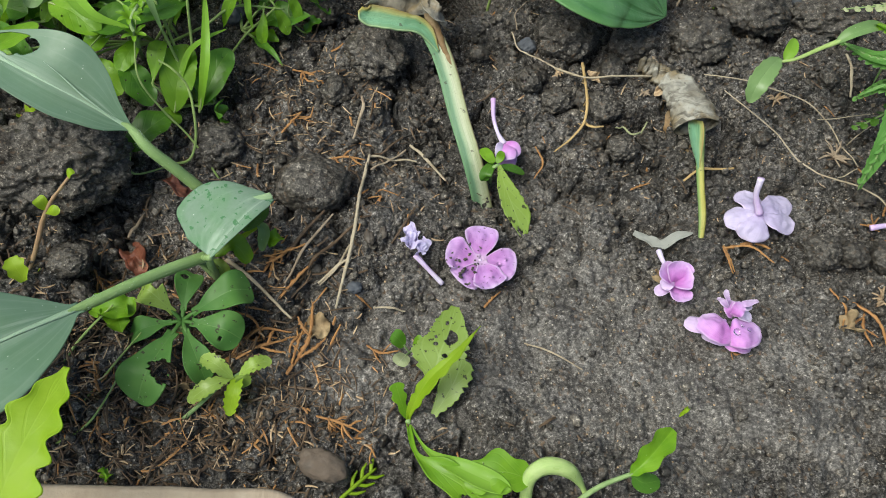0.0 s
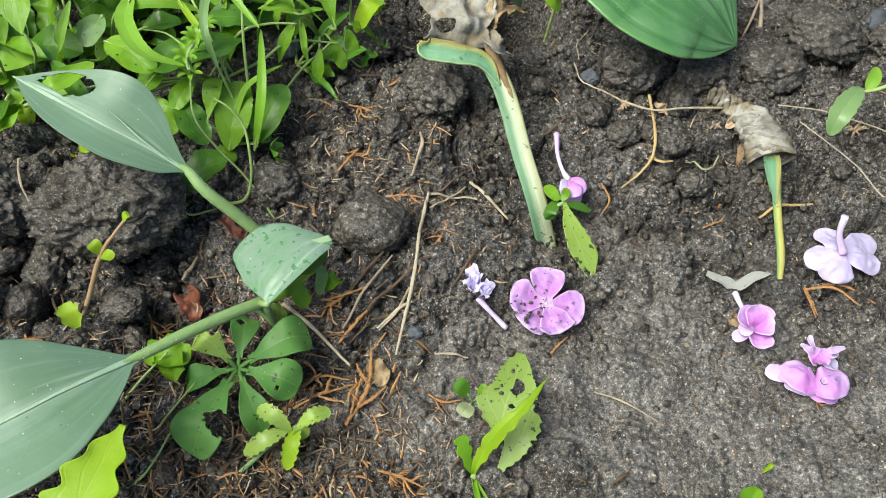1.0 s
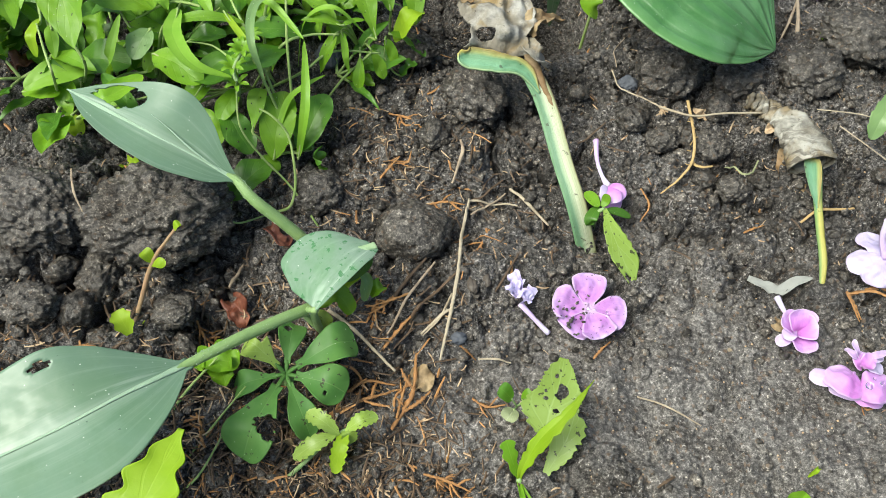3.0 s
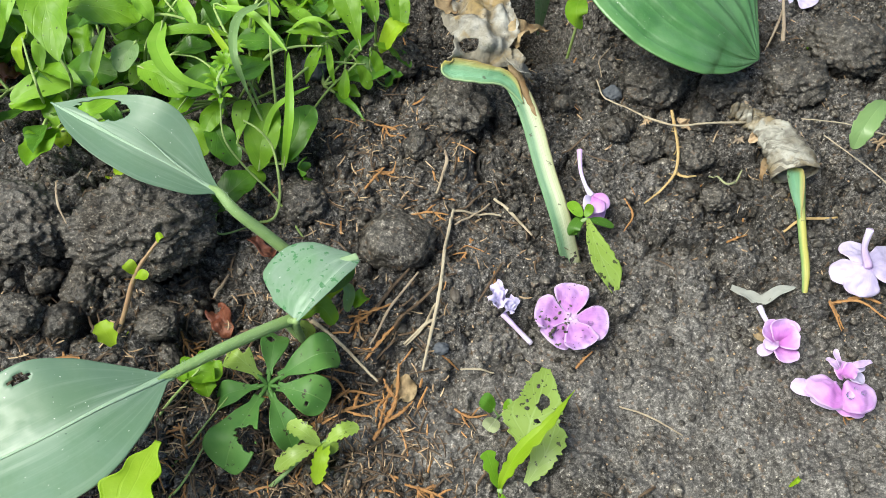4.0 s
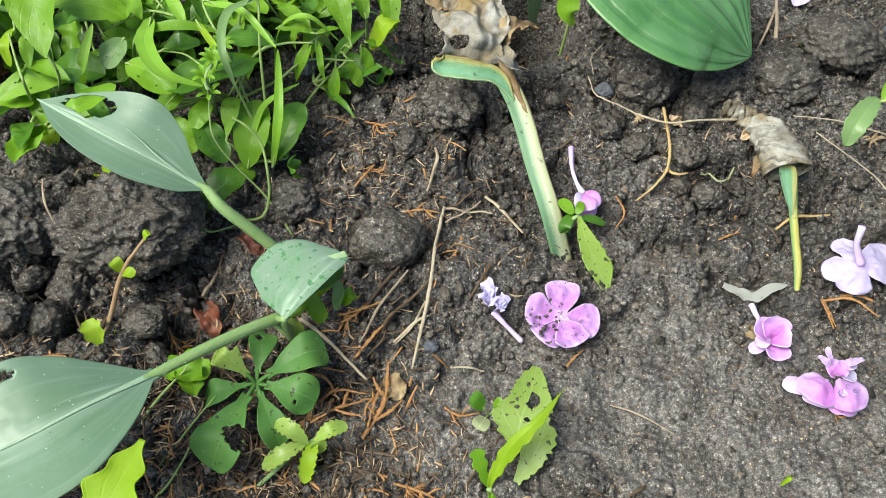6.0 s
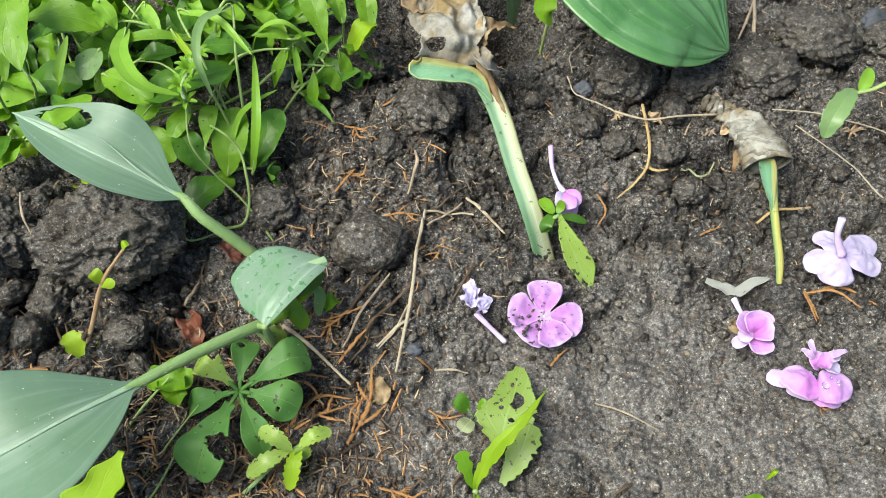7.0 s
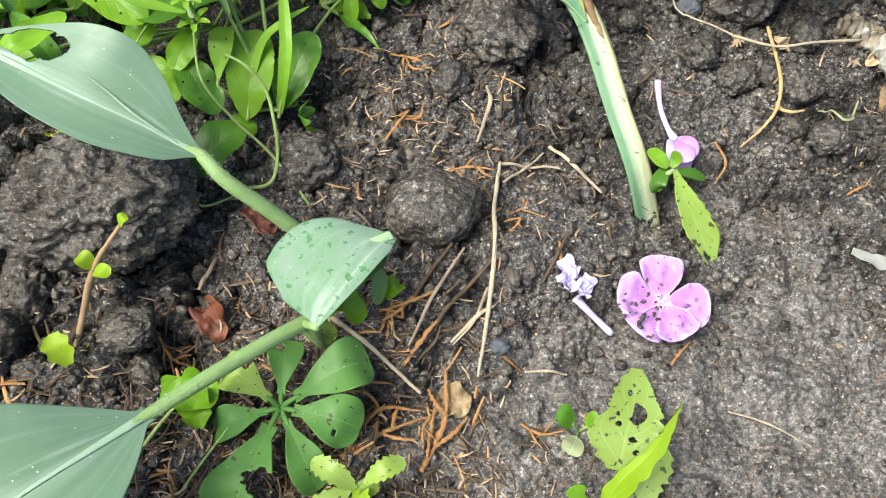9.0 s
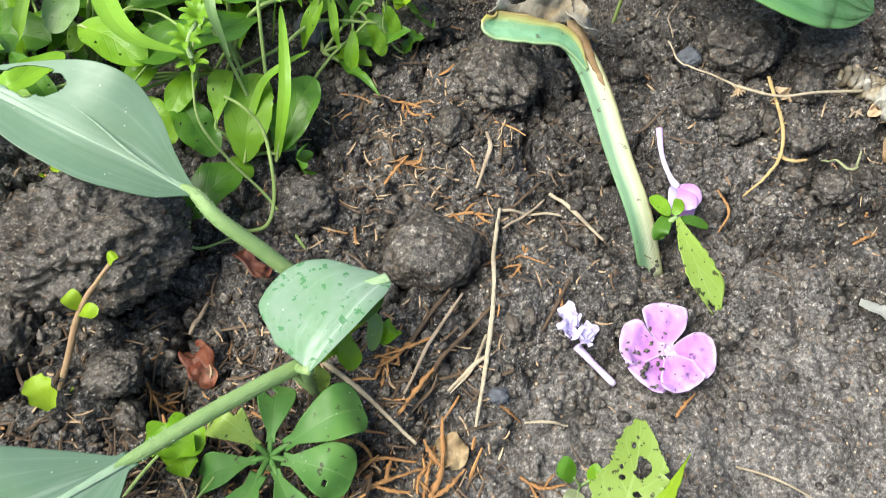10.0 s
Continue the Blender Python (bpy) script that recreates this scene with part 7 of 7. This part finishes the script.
part("leaf", blade([(0.1694, 0.2207, 0.0330), (0.1719, 0.2244, 0.0350), (0.1750, 0.2312, 0.0350)], 0.0052, (0.6, 0.6), 0.3, nu=18, nv=6, foot=0.25), GRASS, oval)


# ---- the fern ----
def frond(plant, pts, pairs, length, width, mat, lobes=0.3, slant=0.35, stem=True):
    line = curve(pts, pairs * 2)
    if stem:
        part("rachis", tube(pts, (0.0006, 0.0005, 0.0003), pairs * 2, 5), PETIOLE, plant)
    for k in range(1, pairs * 2):
        u = k / (pairs * 2)
        t = (line[k + 1] - line[k - 1]).normalized()
        side = Vector((0, 0, 1)).cross(t).normalized() * (1 if k % 2 else -1)
        size = length * min(1.0, 0.45 + 2.2 * u) * (1.04 - u) ** 0.55
        e = line[k] + (side * (1 - slant) + t * slant) * size - Vector((0, 0, size * 0.18))
        part("leaflet", blade([line[k], line[k].lerp(e, 0.5) + Vector((0, 0, size * 0.06)), e], width * (0.5 + 0.5 * size / length), (0.42, 0.55), 0.1, lobes=lobes, nlobes=3, nu=14, nv=4, seed=k, foot=0.6), mat, plant)


def pinna(plant, pts, width, mat, lobes=0.62, count=9):
    line = curve(pts, 20)
    reach = sum((q - p).length for p, q in zip(line, line[1:]))
    part("frond", blade(pts, width * 0.62, (0.50, 0.80), 0.12, 0.1, 0.05, 2.0, nu=40, nv=5, seed=count, foot=0.2), mat, plant)
    frond(plant, pts, round(count * 1.2), width * 0.66, reach / count * 1.0, mat, 0.22, 0.5)


root = on((0.2330, 0.2220))
fern = thing("fern", root, "green fern with toothed leaflets, some bleached pale", "fern")
part("rachis", tube([root, (0.2260, 0.2152, 0.0300), (0.2177, 0.2261, 0.0500), (0.2292, 0.2542, 0.0500)], (0.0012, 0.0011, 0.0008), 16, 6), PETIOLE, fern)
pinna(fern, [(0.2163, 0.2039, 0.0400), (0.2073, 0.1930, 0.0400), (0.2011, 0.1804, 0.0340), (0.1982, 0.1706, 0.0160)], 0.0150, FERN, 0.6, 11)
pinna(fern, [(0.2173, 0.2124, 0.0440), (0.2075, 0.2127, 0.0460), (0.2003, 0.2179, 0.0420), (0.1960, 0.2321, 0.0340)], 0.0160, FERN, 0.6, 8)
pinna(fern, [(0.2170, 0.2088, 0.0420), (0.2105, 0.2069, 0.0400), (0.2065, 0.2093, 0.0340), (0.2028, 0.2121, 0.0220)], 0.0150, FERN, 0.6, 8)
pinna(fern, [(0.2192, 0.2014, 0.0380), (0.2163, 0.1878, 0.0360), (0.2126, 0.1750, 0.0300), (0.2108, 0.1620, 0.0160)], 0.0160, FERN, 0.6, 10)
pinna(fern, [(0.2180, 0.2224, 0.0480), (0.2094, 0.2239, 0.0500), (0.2055, 0.2287, 0.0480), (0.2053, 0.2375, 0.0400)], 0.0110, WEED, 0.6, 7)
pinna(fern, [(0.2176, 0.2170, 0.0480), (0.2263, 0.2174, 0.0500), (0.2428, 0.2206, 0.0420), (0.2601, 0.2242, 0.0300)], 0.0160, FERN, 0.6, 9)
pinna(fern, [(0.2184, 0.1967, 0.0340), (0.2263, 0.1889, 0.0300), (0.2367, 0.1848, 0.0200), (0.2472, 0.1802, 0.0100)], 0.0160, FERN, 0.6, 9)
frond(fern, [(0.2226, 0.2370, 0.0500), (0.2159, 0.2397, 0.0500), (0.2085, 0.2418, 0.0460), (0.1986, 0.2485, 0.0360)], 10, 0.0066, 0.0046, FERN_PALE, 0.15)
frond(fern, [(0.2271, 0.2483, 0.0500), (0.2214, 0.2493, 0.0500), (0.2135, 0.2503, 0.0460), (0.2072, 0.2550, 0.0380)], 9, 0.0066, 0.0046, FERN_PALE, 0.15)
frond(fern, [(0.2292, 0.2542, 0.0500), (0.2237, 0.2591, 0.0500), (0.2175, 0.2622, 0.0460)], 8, 0.0085, 0.0058, FERN, 0.15)
frond(fern, [(0.2187, 0.2260, 0.0500), (0.2291, 0.2366, 0.0500), (0.2445, 0.2483, 0.0460)], 8, 0.0085, 0.0058, FERN, 0.15)
frond(fern, [root, (0.2211, 0.2097, 0.0200), (0.2154, 0.2091, 0.0120), (0.2101, 0.2096, 0.0060)], 6, 0.0070, 0.0050, WEED_DARK, 0.2)


# ---- orange conifer twigs ----
def twig_mesh(seed, curl, length=1.0, branches=3):
    """A flat scaly conifer twig about 20 mm long, lying along x."""
    rr = random.Random(seed)
    bm = bmesh.new()

    def axis(a, b, r, bend):
        mid = a.lerp(b, 0.5) + Vector((0, bend, 0))
        tube([a, mid, b], (r * 0.8, r, r * 0.45), 26, 5, 0.6, bm=bm, rough=1.0, seed=seed + r * 1000)
        return mid

    l = 0.020 * length
    m = axis(Vector((0, 0, 0)), Vector((l, 0, 0.0004)), 0.00068, curl * 0.004)
    for k in range(branches):
        u = 0.25 + 0.6 * k / max(1, branches)
        p = Vector((l * u, curl * 0.004 * 4 * u * (1 - u), 0.0002))
        s = 1 if k % 2 else -1
        q = p + Vector((l * rr.uniform(0.18, 0.34), s * l * rr.uniform(0.12, 0.28), rr.uniform(0, 0.0012)))
        axis(p, q, 0.00055, s * 0.0006)
    return finish(bm, "conifer_twig", THUJA)


TWIGS = [twig_mesh(1, 0.5, 1, 3), twig_mesh(2, -0.6, 1, 2), twig_mesh(3, 1.1, 1, 0), twig_mesh(4, 0.2, 1, 4), twig_mesh(5, -1.0, 1, 1), twig_mesh(6, 0.1, 1, 0)]


def conifer(a, b, kind, dz=0.0017):
    pa, pb = on(a, dz), on(b, dz)
    d = pb - pa
    ob = new("conifer_twig", TWIGS[kind])
    s = d.length / 0.020
    turn = Matrix.Rotation(math.atan2(d.y, d.x), 4, "Z") @ Matrix.Rotation(-math.asin(max(-1, min(1, d.z / d.length))), 4, "Y")
    ob.matrix_world = Matrix.Translation(pa) @ turn @ Matrix.Diagonal((s, min(1.25, max(0.8, s)), min(1.25, max(0.8, s)), 1))
    tagged(ob, "rust-orange dry conifer twig lying on the soil", "conifer twig", "orange conifer twigs")


for a, b, k in (
    ((-0.0324, 0.2254), (-0.0176, 0.2144), 0),
    ((-0.0275, 0.2227), (-0.0188, 0.2157), 4),
    ((-0.0161, 0.1818), (0.0004, 0.1819), 0),
    ((-0.0336, 0.1901), (-0.0262, 0.2011), 5),
    ((-0.0325, 0.1257), (-0.0236, 0.1394), 2),
    ((-0.0343, 0.1278), (-0.0271, 0.1438), 5),
    ((-0.0246, 0.1382), (-0.0345, 0.1300), 3),
    ((-0.0280, 0.1187), (-0.0150, 0.1354), 5),
    ((-0.0194, 0.1385), (-0.0347, 0.1333), 5),
    ((-0.0432, 0.1131), (-0.0313, 0.1147), 5),
    ((-0.0460, 0.1108), (-0.0325, 0.1043), 2),
    ((-0.0405, 0.1058), (-0.0307, 0.1066), 1),
    ((-0.0383, 0.1028), (-0.0328, 0.1086), 5),
    ((-0.0442, 0.0941), (-0.0246, 0.1050), 3),
):
    conifer(a, b, k)
for a, b, k in (
    ((-0.0419, 0.0994), (-0.0228, 0.1074), 2),
    ((-0.0230, 0.0906), (-0.0160, 0.1197), 1),
    ((-0.0215, 0.0944), (-0.0180, 0.1122), 5),
    ((-0.0958, 0.1279), (-0.0873, 0.1218), 1),
    ((-0.0950, 0.1265), (-0.0890, 0.1228), 0),
    ((-0.0862, 0.0796), (-0.0884, 0.0921), 1),
    ((-0.0836, 0.0806), (-0.0866, 0.0873), 5),
    ((0.0044, 0.1041), (0.0162, 0.1014), 1),
    ((0.0101, 0.1718), (0.0045, 0.1611), 3),
    ((0.0090, 0.1733), (0.0067, 0.1641), 0),
    ((0.0700, 0.1912), (0.0698, 0.1788), 2),
    ((0.1079, 0.1718), (0.1168, 0.1761), 5),
    ((0.1143, 0.1851), (0.1137, 0.1752), 5),
    ((0.1178, 0.1858), (0.1178, 0.1814), 5),
):
    conifer(a, b, k)
for a, b, k in (
    ((0.1440, 0.1491), (0.1454, 0.1361), 5),
    ((0.1443, 0.1486), (0.1629, 0.1413), 2),
    ((0.1445, 0.1497), (0.1468, 0.1376), 5),
    ((0.1449, 0.1485), (0.1711, 0.1442), 2),
    ((0.1861, 0.1334), (0.1855, 0.1159), 2),
    ((0.1905, 0.1298), (0.2002, 0.1051), 2),
    ((0.1994, 0.1252), (0.1953, 0.1075), 1),
    ((0.2117, 0.1540), (0.2111, 0.1353), 3),
    ((0.2019, 0.1600), (0.2106, 0.1638), 1),
    ((0.2131, 0.1648), (0.2192, 0.1730), 5),
    ((-0.0152, 0.0786), (-0.0018, 0.0716), 3),
    ((-0.0103, 0.0750), (0.0002, 0.0698), 0),
    ((-0.0116, 0.0753), (0.0042, 0.0702), 3),
    ((-0.0065, 0.0725), (0.0096, 0.0700), 1),
):
    conifer(a, b, k)
for a, b, k in (
    ((0.0028, 0.0669), (0.0094, 0.0613), 0),
    ((-0.1018, 0.1762), (-0.0932, 0.1826), 5),
    ((-0.0559, 0.1773), (-0.0511, 0.1842), 1),
    ((-0.0284, 0.1985), (-0.0217, 0.2037), 4),
    ((-0.0828, 0.0721), (-0.0776, 0.0637), 1),
    ((-0.0182, 0.1081), (-0.0227, 0.0962), 1),
    ((-0.0428, 0.0724), (-0.0480, 0.0792), 0),
    ((-0.1528, 0.0968), (-0.1483, 0.1019), 0),
    ((0.1403, 0.1083), (0.1463, 0.1047), 4),
    ((-0.0031, 0.1233), (0.0056, 0.1191), 5),
    ((0.0478, 0.1196), (0.0543, 0.1265), 5),
):
    conifer(a, b, k)
# the green sprig beside the pebble
a, b = on((-0.0018, 0.0479), 0.001), on((0.0097, 0.0588), 0.005)
sprig = thing("conifer_sprig", a, "fresh yellow-green conifer sprig on the soil", "conifer sprig")
part("twig", tube([a, a.lerp(b, 0.5) + Vector((0, 0, 0.001)), b], (0.0007, 0.0007, 0.0004), 12, 6, rough=0.3), LIME, sprig)
for k in range(6):
    u = 0.2 + 0.13 * k
    p = a.lerp(b, u)
    dd = (b - a).normalized()
    s = Vector((-dd.y, dd.x, 0.2)) * (1 if k % 2 else -1)
    part("branchlet", tube([p, p + (dd + s) * 0.0022, p + (dd * 1.5 + s) * 0.0034], (0.0007, 0.0007, 0.0003), 6, 5, rough=0.3, seed=k), LIME, sprig)

# ---- dead leaves and stones ----
for pts, w, mat, label in (
    ([on((-0.0749, 0.1653), 0.001), on((-0.0714, 0.1619), 0.003), on((-0.0672, 0.1592), 0.003), on((-0.0649, 0.1620), 0.001)], 0.0048, REDLEAF, "rotten red-brown leaf under the broad leaves"),
    ([on((-0.0867, 0.1397), 0.002), on((-0.0833, 0.1355), 0.003), on((-0.0793, 0.1275), 0.001)], 0.008, REDLEAF, "curled rotten red-brown leaf on the litter"),
    ([on((-0.0621, 0.0825), 0.001), on((-0.0599, 0.0874), 0.003), on((-0.0574, 0.0905), 0.003)], 0.014, PAPER_TAN, "brown dead leaf under the rosette"),
    ([on((-0.0180, 0.1117), 0.001), on((-0.0139, 0.1103), 0.003), on((-0.0097, 0.1072), 0.001)], 0.009, PAPER_TAN, "small tan dead leaf on the soil"),
    ([on((-0.1907, 0.2356), 0.004), on((-0.1868, 0.2390), 0.006), on((-0.1829, 0.2423), 0.004)], 0.008, REDLEAF, "red-brown dead leaf among the weeds"),
    ([on((0.2142, 0.2672), 0.003), on((0.2192, 0.2691), 0.005), on((0.2230, 0.2703), 0.003)], 0.006, fibre_material("orange-red leaf scrap", (0.36, 0.10, 0.05), (0.28, 0.08, 0.04), (0.42, 0.16, 0.09)), "orange-red leaf scrap beside the fern"),
    ([on((0.1864, 0.1176), 0.001), on((0.1887, 0.1170), 0.002), on((0.1921, 0.1171), 0.001)], 0.008, PAPER_TAN, "small tan leaf scrap on the soil"),
    ([on((0.0936, 0.2280), 0.001), on((0.0970, 0.2262), 0.002), on((0.1005, 0.2256), 0.001)], 0.004, CHAFF, "small pale leaf scrap among the clods"),
    ([on((0.1212, 0.2163), 0.001), on((0.1249, 0.2173), 0.002), on((0.1271, 0.2159), 0.001)], 0.005, CHAFF, "small pale leaf scrap among the clods"),
    ([on((0.1170, 0.1371), 0.001), on((0.1160, 0.1347), 0.001), on((0.1149, 0.1331), 0.001)], 0.005, PAPER_TAN, "small tan scrap beside the half-open flower"),
):
    single("dead_leaf", blade(pts, w, (0.5, 0.5), 0.5, wave=0.4, nu=24, nv=8, seed=w * 777, foot=0.2, crumple=0.0022, cscale=220), mat, pts[1] - Vector((0, 0, 0.003)), label, "dead leaf", "dead leaves", thick=0.0003)
for xy, size, mat, label, t in (((-0.0080, 0.0580), (0.0086, 0.0052, 0.0042), PEBBLE, "smooth brown pebble beside the edging", -22), ((0.2161, 0.2963), (0.0105, 0.0085, 0.0070), STONE, "dark blue-grey stone at the back of the bed", 10), ((0.2413, 0.3091), (0.0130, 0.0090, 0.0080), STONE, "dark stone in the shade at the back", 0), ((-0.0602, 0.2528), (0.0060, 0.0060, 0.0060), STONE, "dark stone among the weeds", 0), ((-0.0011, 0.1243), (0.0032, 0.0024, 0.0020), STONE, "small dark grey stone on the soil", 0), ((0.0036, 0.1441), (0.0020, 0.0032, 0.0014), DARK_PEBBLE, "small dark brown pebble on the litter", 20), ((0.0089, 0.1467), (0.0016, 0.0030, 0.0013), DARK_PEBBLE, "small dark brown pebble on the litter", 0), ((0.0690, 0.2438), (0.0042, 0.0040, 0.0034), STONE, "grey pebble among the clods", 0), ((0.1541, 0.1422), (0.0001, 0.0001, 0.0001), STONE, "", 0)):
    if label:
        z = ground_z(*xy)
        single("pebble", lump((xy[0], xy[1], z + size[2] * 0.5), size, t, 4, 0.16 if mat is PEBBLE else 0.26, 1.4, size[0] * 999, 0.14 if mat is PEBBLE else 0.25), mat, (xy[0], xy[1], z - size[2] * 0.4), label, "stone", "pebbles")

# ---- the edging at the near side of the bed ----
edge = bmesh.new()
prof = [(-0.045, -0.03), (-0.045, 0.0050), (-0.043, 0.0065), (0.0480, 0.0070), (0.0495, 0.0060), (0.0502, 0.0040), (0.0502, -0.03)]
uvl = edge.loops.layers.uv.verify()
xs = list(np.linspace(-0.80, -0.030, 60)) + list(np.linspace(-0.027, -0.002, 14))
rings = []
for x in xs:
    s = max(0.0, (x + 0.030) / 0.028)
    cut = 0.020 * (1 - math.sqrt(max(0.0, 1 - s * s)))
    wob = 0.0010 * noise.noise(Vector((x * 60, 0, 0))) + 0.0004 * noise.noise(Vector((x * 300, 2, 0)))
    rings.append([edge.verts.new((x, (y - cut * (1 if y > 0 else 0)) + wob, z - 0.25 * cut + 0.0004 * noise.noise(Vector((x * 120, y * 90, 4))))) for y, z in prof])
for i, (a, b) in enumerate(zip(rings, rings[1:])):
    for k in range(len(prof) - 1):
        f = edge.faces.new((a[k], b[k], b[k + 1], a[k + 1]))
        for lp, uv in zip(f.loops, ((k, i), (k, i + 1), (k + 1, i + 1), (k + 1, i))):
            lp[uvl].uv = (uv[0] / 6, uv[1] / 12)
edge.faces.new(list(reversed(rings[-1])))
edge.faces.new(rings[0])
single("edging_board", edge, BOARD, (-0.4, 0.0, -0.03), "weathered tan edging board with a rounded end along the bed", "edging", kind="structure")


# ---- crumbs, litter and chaff, past counting ----
def scatter(name, mat, label, category, count, seed, make, where, smooth_faces=False):
    """Many small pieces in one mesh."""
    rr = random.Random(seed)
    verts, faces, uvs = [], [], []
    done = 0
    while done < count:
        x, y = rr.uniform(-0.23, 0.29), rr.uniform(0.045, 0.36)
        if rr.random() > where(x, y):
            continue
        done += 1
        v, f = make(rr)
        base = len(verts)
        o = on((x, y))
        a = rr.uniform(0, 6.283)
        ca, sa = math.cos(a), math.sin(a)
        verts.extend((o.x + p[0] * ca - p[1] * sa, o.y + p[0] * sa + p[1] * ca, o.z + p[2]) for p in v)
        faces.extend(tuple(base + i for i in q) for q in f)
    m = bpy.data.meshes.new(name)
    m.from_pydata(verts, [], faces)
    m.materials.append(mat)
    if smooth_faces:
        m.polygons.foreach_set("use_smooth", [True] * len(m.polygons))
    m.update()
    tagged(new(name, m), label, category, kind="stuff")


ICO = bmesh.new()
bmesh.ops.create_icosphere(ICO, subdivisions=2, radius=1.0)
ICO_V = [v.co.copy() for v in ICO.verts]
ICO_F = [tuple(v.index for v in f.verts) for f in ICO.faces]
ICO.free()
ICO_1 = bmesh.new()
bmesh.ops.create_icosphere(ICO_1, subdivisions=1, radius=1.0)
ICO1_V = [v.co.copy() for v in ICO_1.verts]
ICO1_F = [tuple(v.index for v in f.verts) for f in ICO_1.faces]
ICO_1.free()


def crumb_piece(rr):
    s = 0.0006 + 0.0014 * rr.random() ** 3
    o = Vector((rr.random(), rr.random(), rr.random())) * 50
    sx, sy, sz = s * rr.uniform(0.8, 1.3), s * rr.uniform(0.7, 1.2), s * rr.uniform(0.6, 1.0)
    v = []
    for p in ICO_V:
        r = 1 + 0.5 * noise.noise(p * 1.4 + o) + 0.4 * noise.noise(p * 3.3 + o)
        v.append((p.x * sx * r, p.y * sy * r, p.z * sz * r + sz * 0.45))
    return v, ICO_F


def fine_crumb(rr):
    v, f = crumb_piece(rr)
    s = rr.uniform(0.25, 0.55)
    return [(p[0] * s, p[1] * s, p[2] * s * 0.55) for p in v], f


def grain_piece(rr):
    s = rr.uniform(0.0002, 0.0005)
    return [(p.x * s * rr.uniform(0.8, 1.2), p.y * s, p.z * s * 0.8 + s * 0.4) for p in ICO1_V], ICO1_F


def sliver(lo, hi, thick):
    def make(rr):
        l = rr.uniform(lo, hi)
        w = thick * rr.uniform(0.6, 1.6)
        flat = rr.uniform(-0.2, 0.5)
        bend, tilt = rr.uniform(-0.12, 0.12) * l, rr.uniform(-0.15, 0.3) * l
        v, f = [], []
        n = 4
        for i in range(n + 1):
            u = i / n
            ww = w * (0.55 + 0.45 * math.sin(math.pi * min(u + 0.15, 1.0)))
            x, y, z = l * (u - 0.5), bend * 4 * u * (1 - u), 0.0003 + max(0.0, tilt * (u if tilt > 0 else 0)) + ww
            v += [(x, y - ww, z - ww * 0.5), (x, y, z + ww * flat), (x, y + ww, z - ww * 0.5), (x, y, z - ww)]
        for i in range(n):
            for k in range(4):
                a, b = 4 * i + k, 4 * i + (k + 1) % 4
                f.append((a, b, b + 4, a + 4))
        f += [(3, 2, 1, 0), (4 * n, 4 * n + 1, 4 * n + 2, 4 * n + 3)]
        return v, f
    return make


def bump_at(x, y, a, b, sx, sy):
    return math.exp(-(((x - a) / sx) ** 2) - ((y - b) / sy) ** 2)


def loose(x, y):
    flat = min(1.0, 1.1 * bump_at(x, y, 0.10, 0.09, 0.11, 0.05) + bump_at(x, y, 0.015, 0.098, 0.04, 0.022))
    return 1.0 - 0.97 * flat


def littered(x, y):
    return min(1.0, bump_at(x, y, -0.066, 0.075, 0.056, 0.030) + 0.45 * bump_at(x, y, -0.050, 0.118, 0.036, 0.036) + 0.55 * bump_at(x, y, -0.03, 0.195, 0.045, 0.035) + 0.5 * bump_at(x, y, -0.14, 0.10, 0.05, 0.035) + (0.03 if y > 0.16 else 0.001))


scatter("soil_crumbs", CLOD, "loose dark soil crumbs strewn over the bed", "soil crumbs", 11000, 31, crumb_piece, loose, True)
scatter("crust_crumbs", CRUMB, "fine pale crumbs on the trodden soil", "soil crumbs", 1100, 36, fine_crumb, lambda x, y: 1.05 - loose(x, y), True)
scatter("sand_grains", CHAFF, "pale grit grains in the soil", "grit", 1500, 32, grain_piece, lambda x, y: 0.6)
scatter("rotten_litter", LITTER, "dark rotten needles and plant scraps on the soil", "plant litter", 1500, 33, sliver(0.003, 0.012, 0.00030), lambda x, y: littered(x, y) * (1.0 if y < 0.14 else 0.35))
scatter("litter_chips", LITTER, "short brown plant chips strewn on the soil", "plant litter", 1000, 37, sliver(0.0014, 0.0045, 0.00034), littered)
scatter("pale_chaff", CHAFF, "pale chaff and bark flakes on the soil", "plant litter", 1300, 34, sliver(0.0016, 0.0065, 0.00024), littered)
scatter("orange_needles", THUJA, "rust-orange scale needles on the litter", "plant litter", 200, 35, sliver(0.0030, 0.0120, 0.00034), littered)
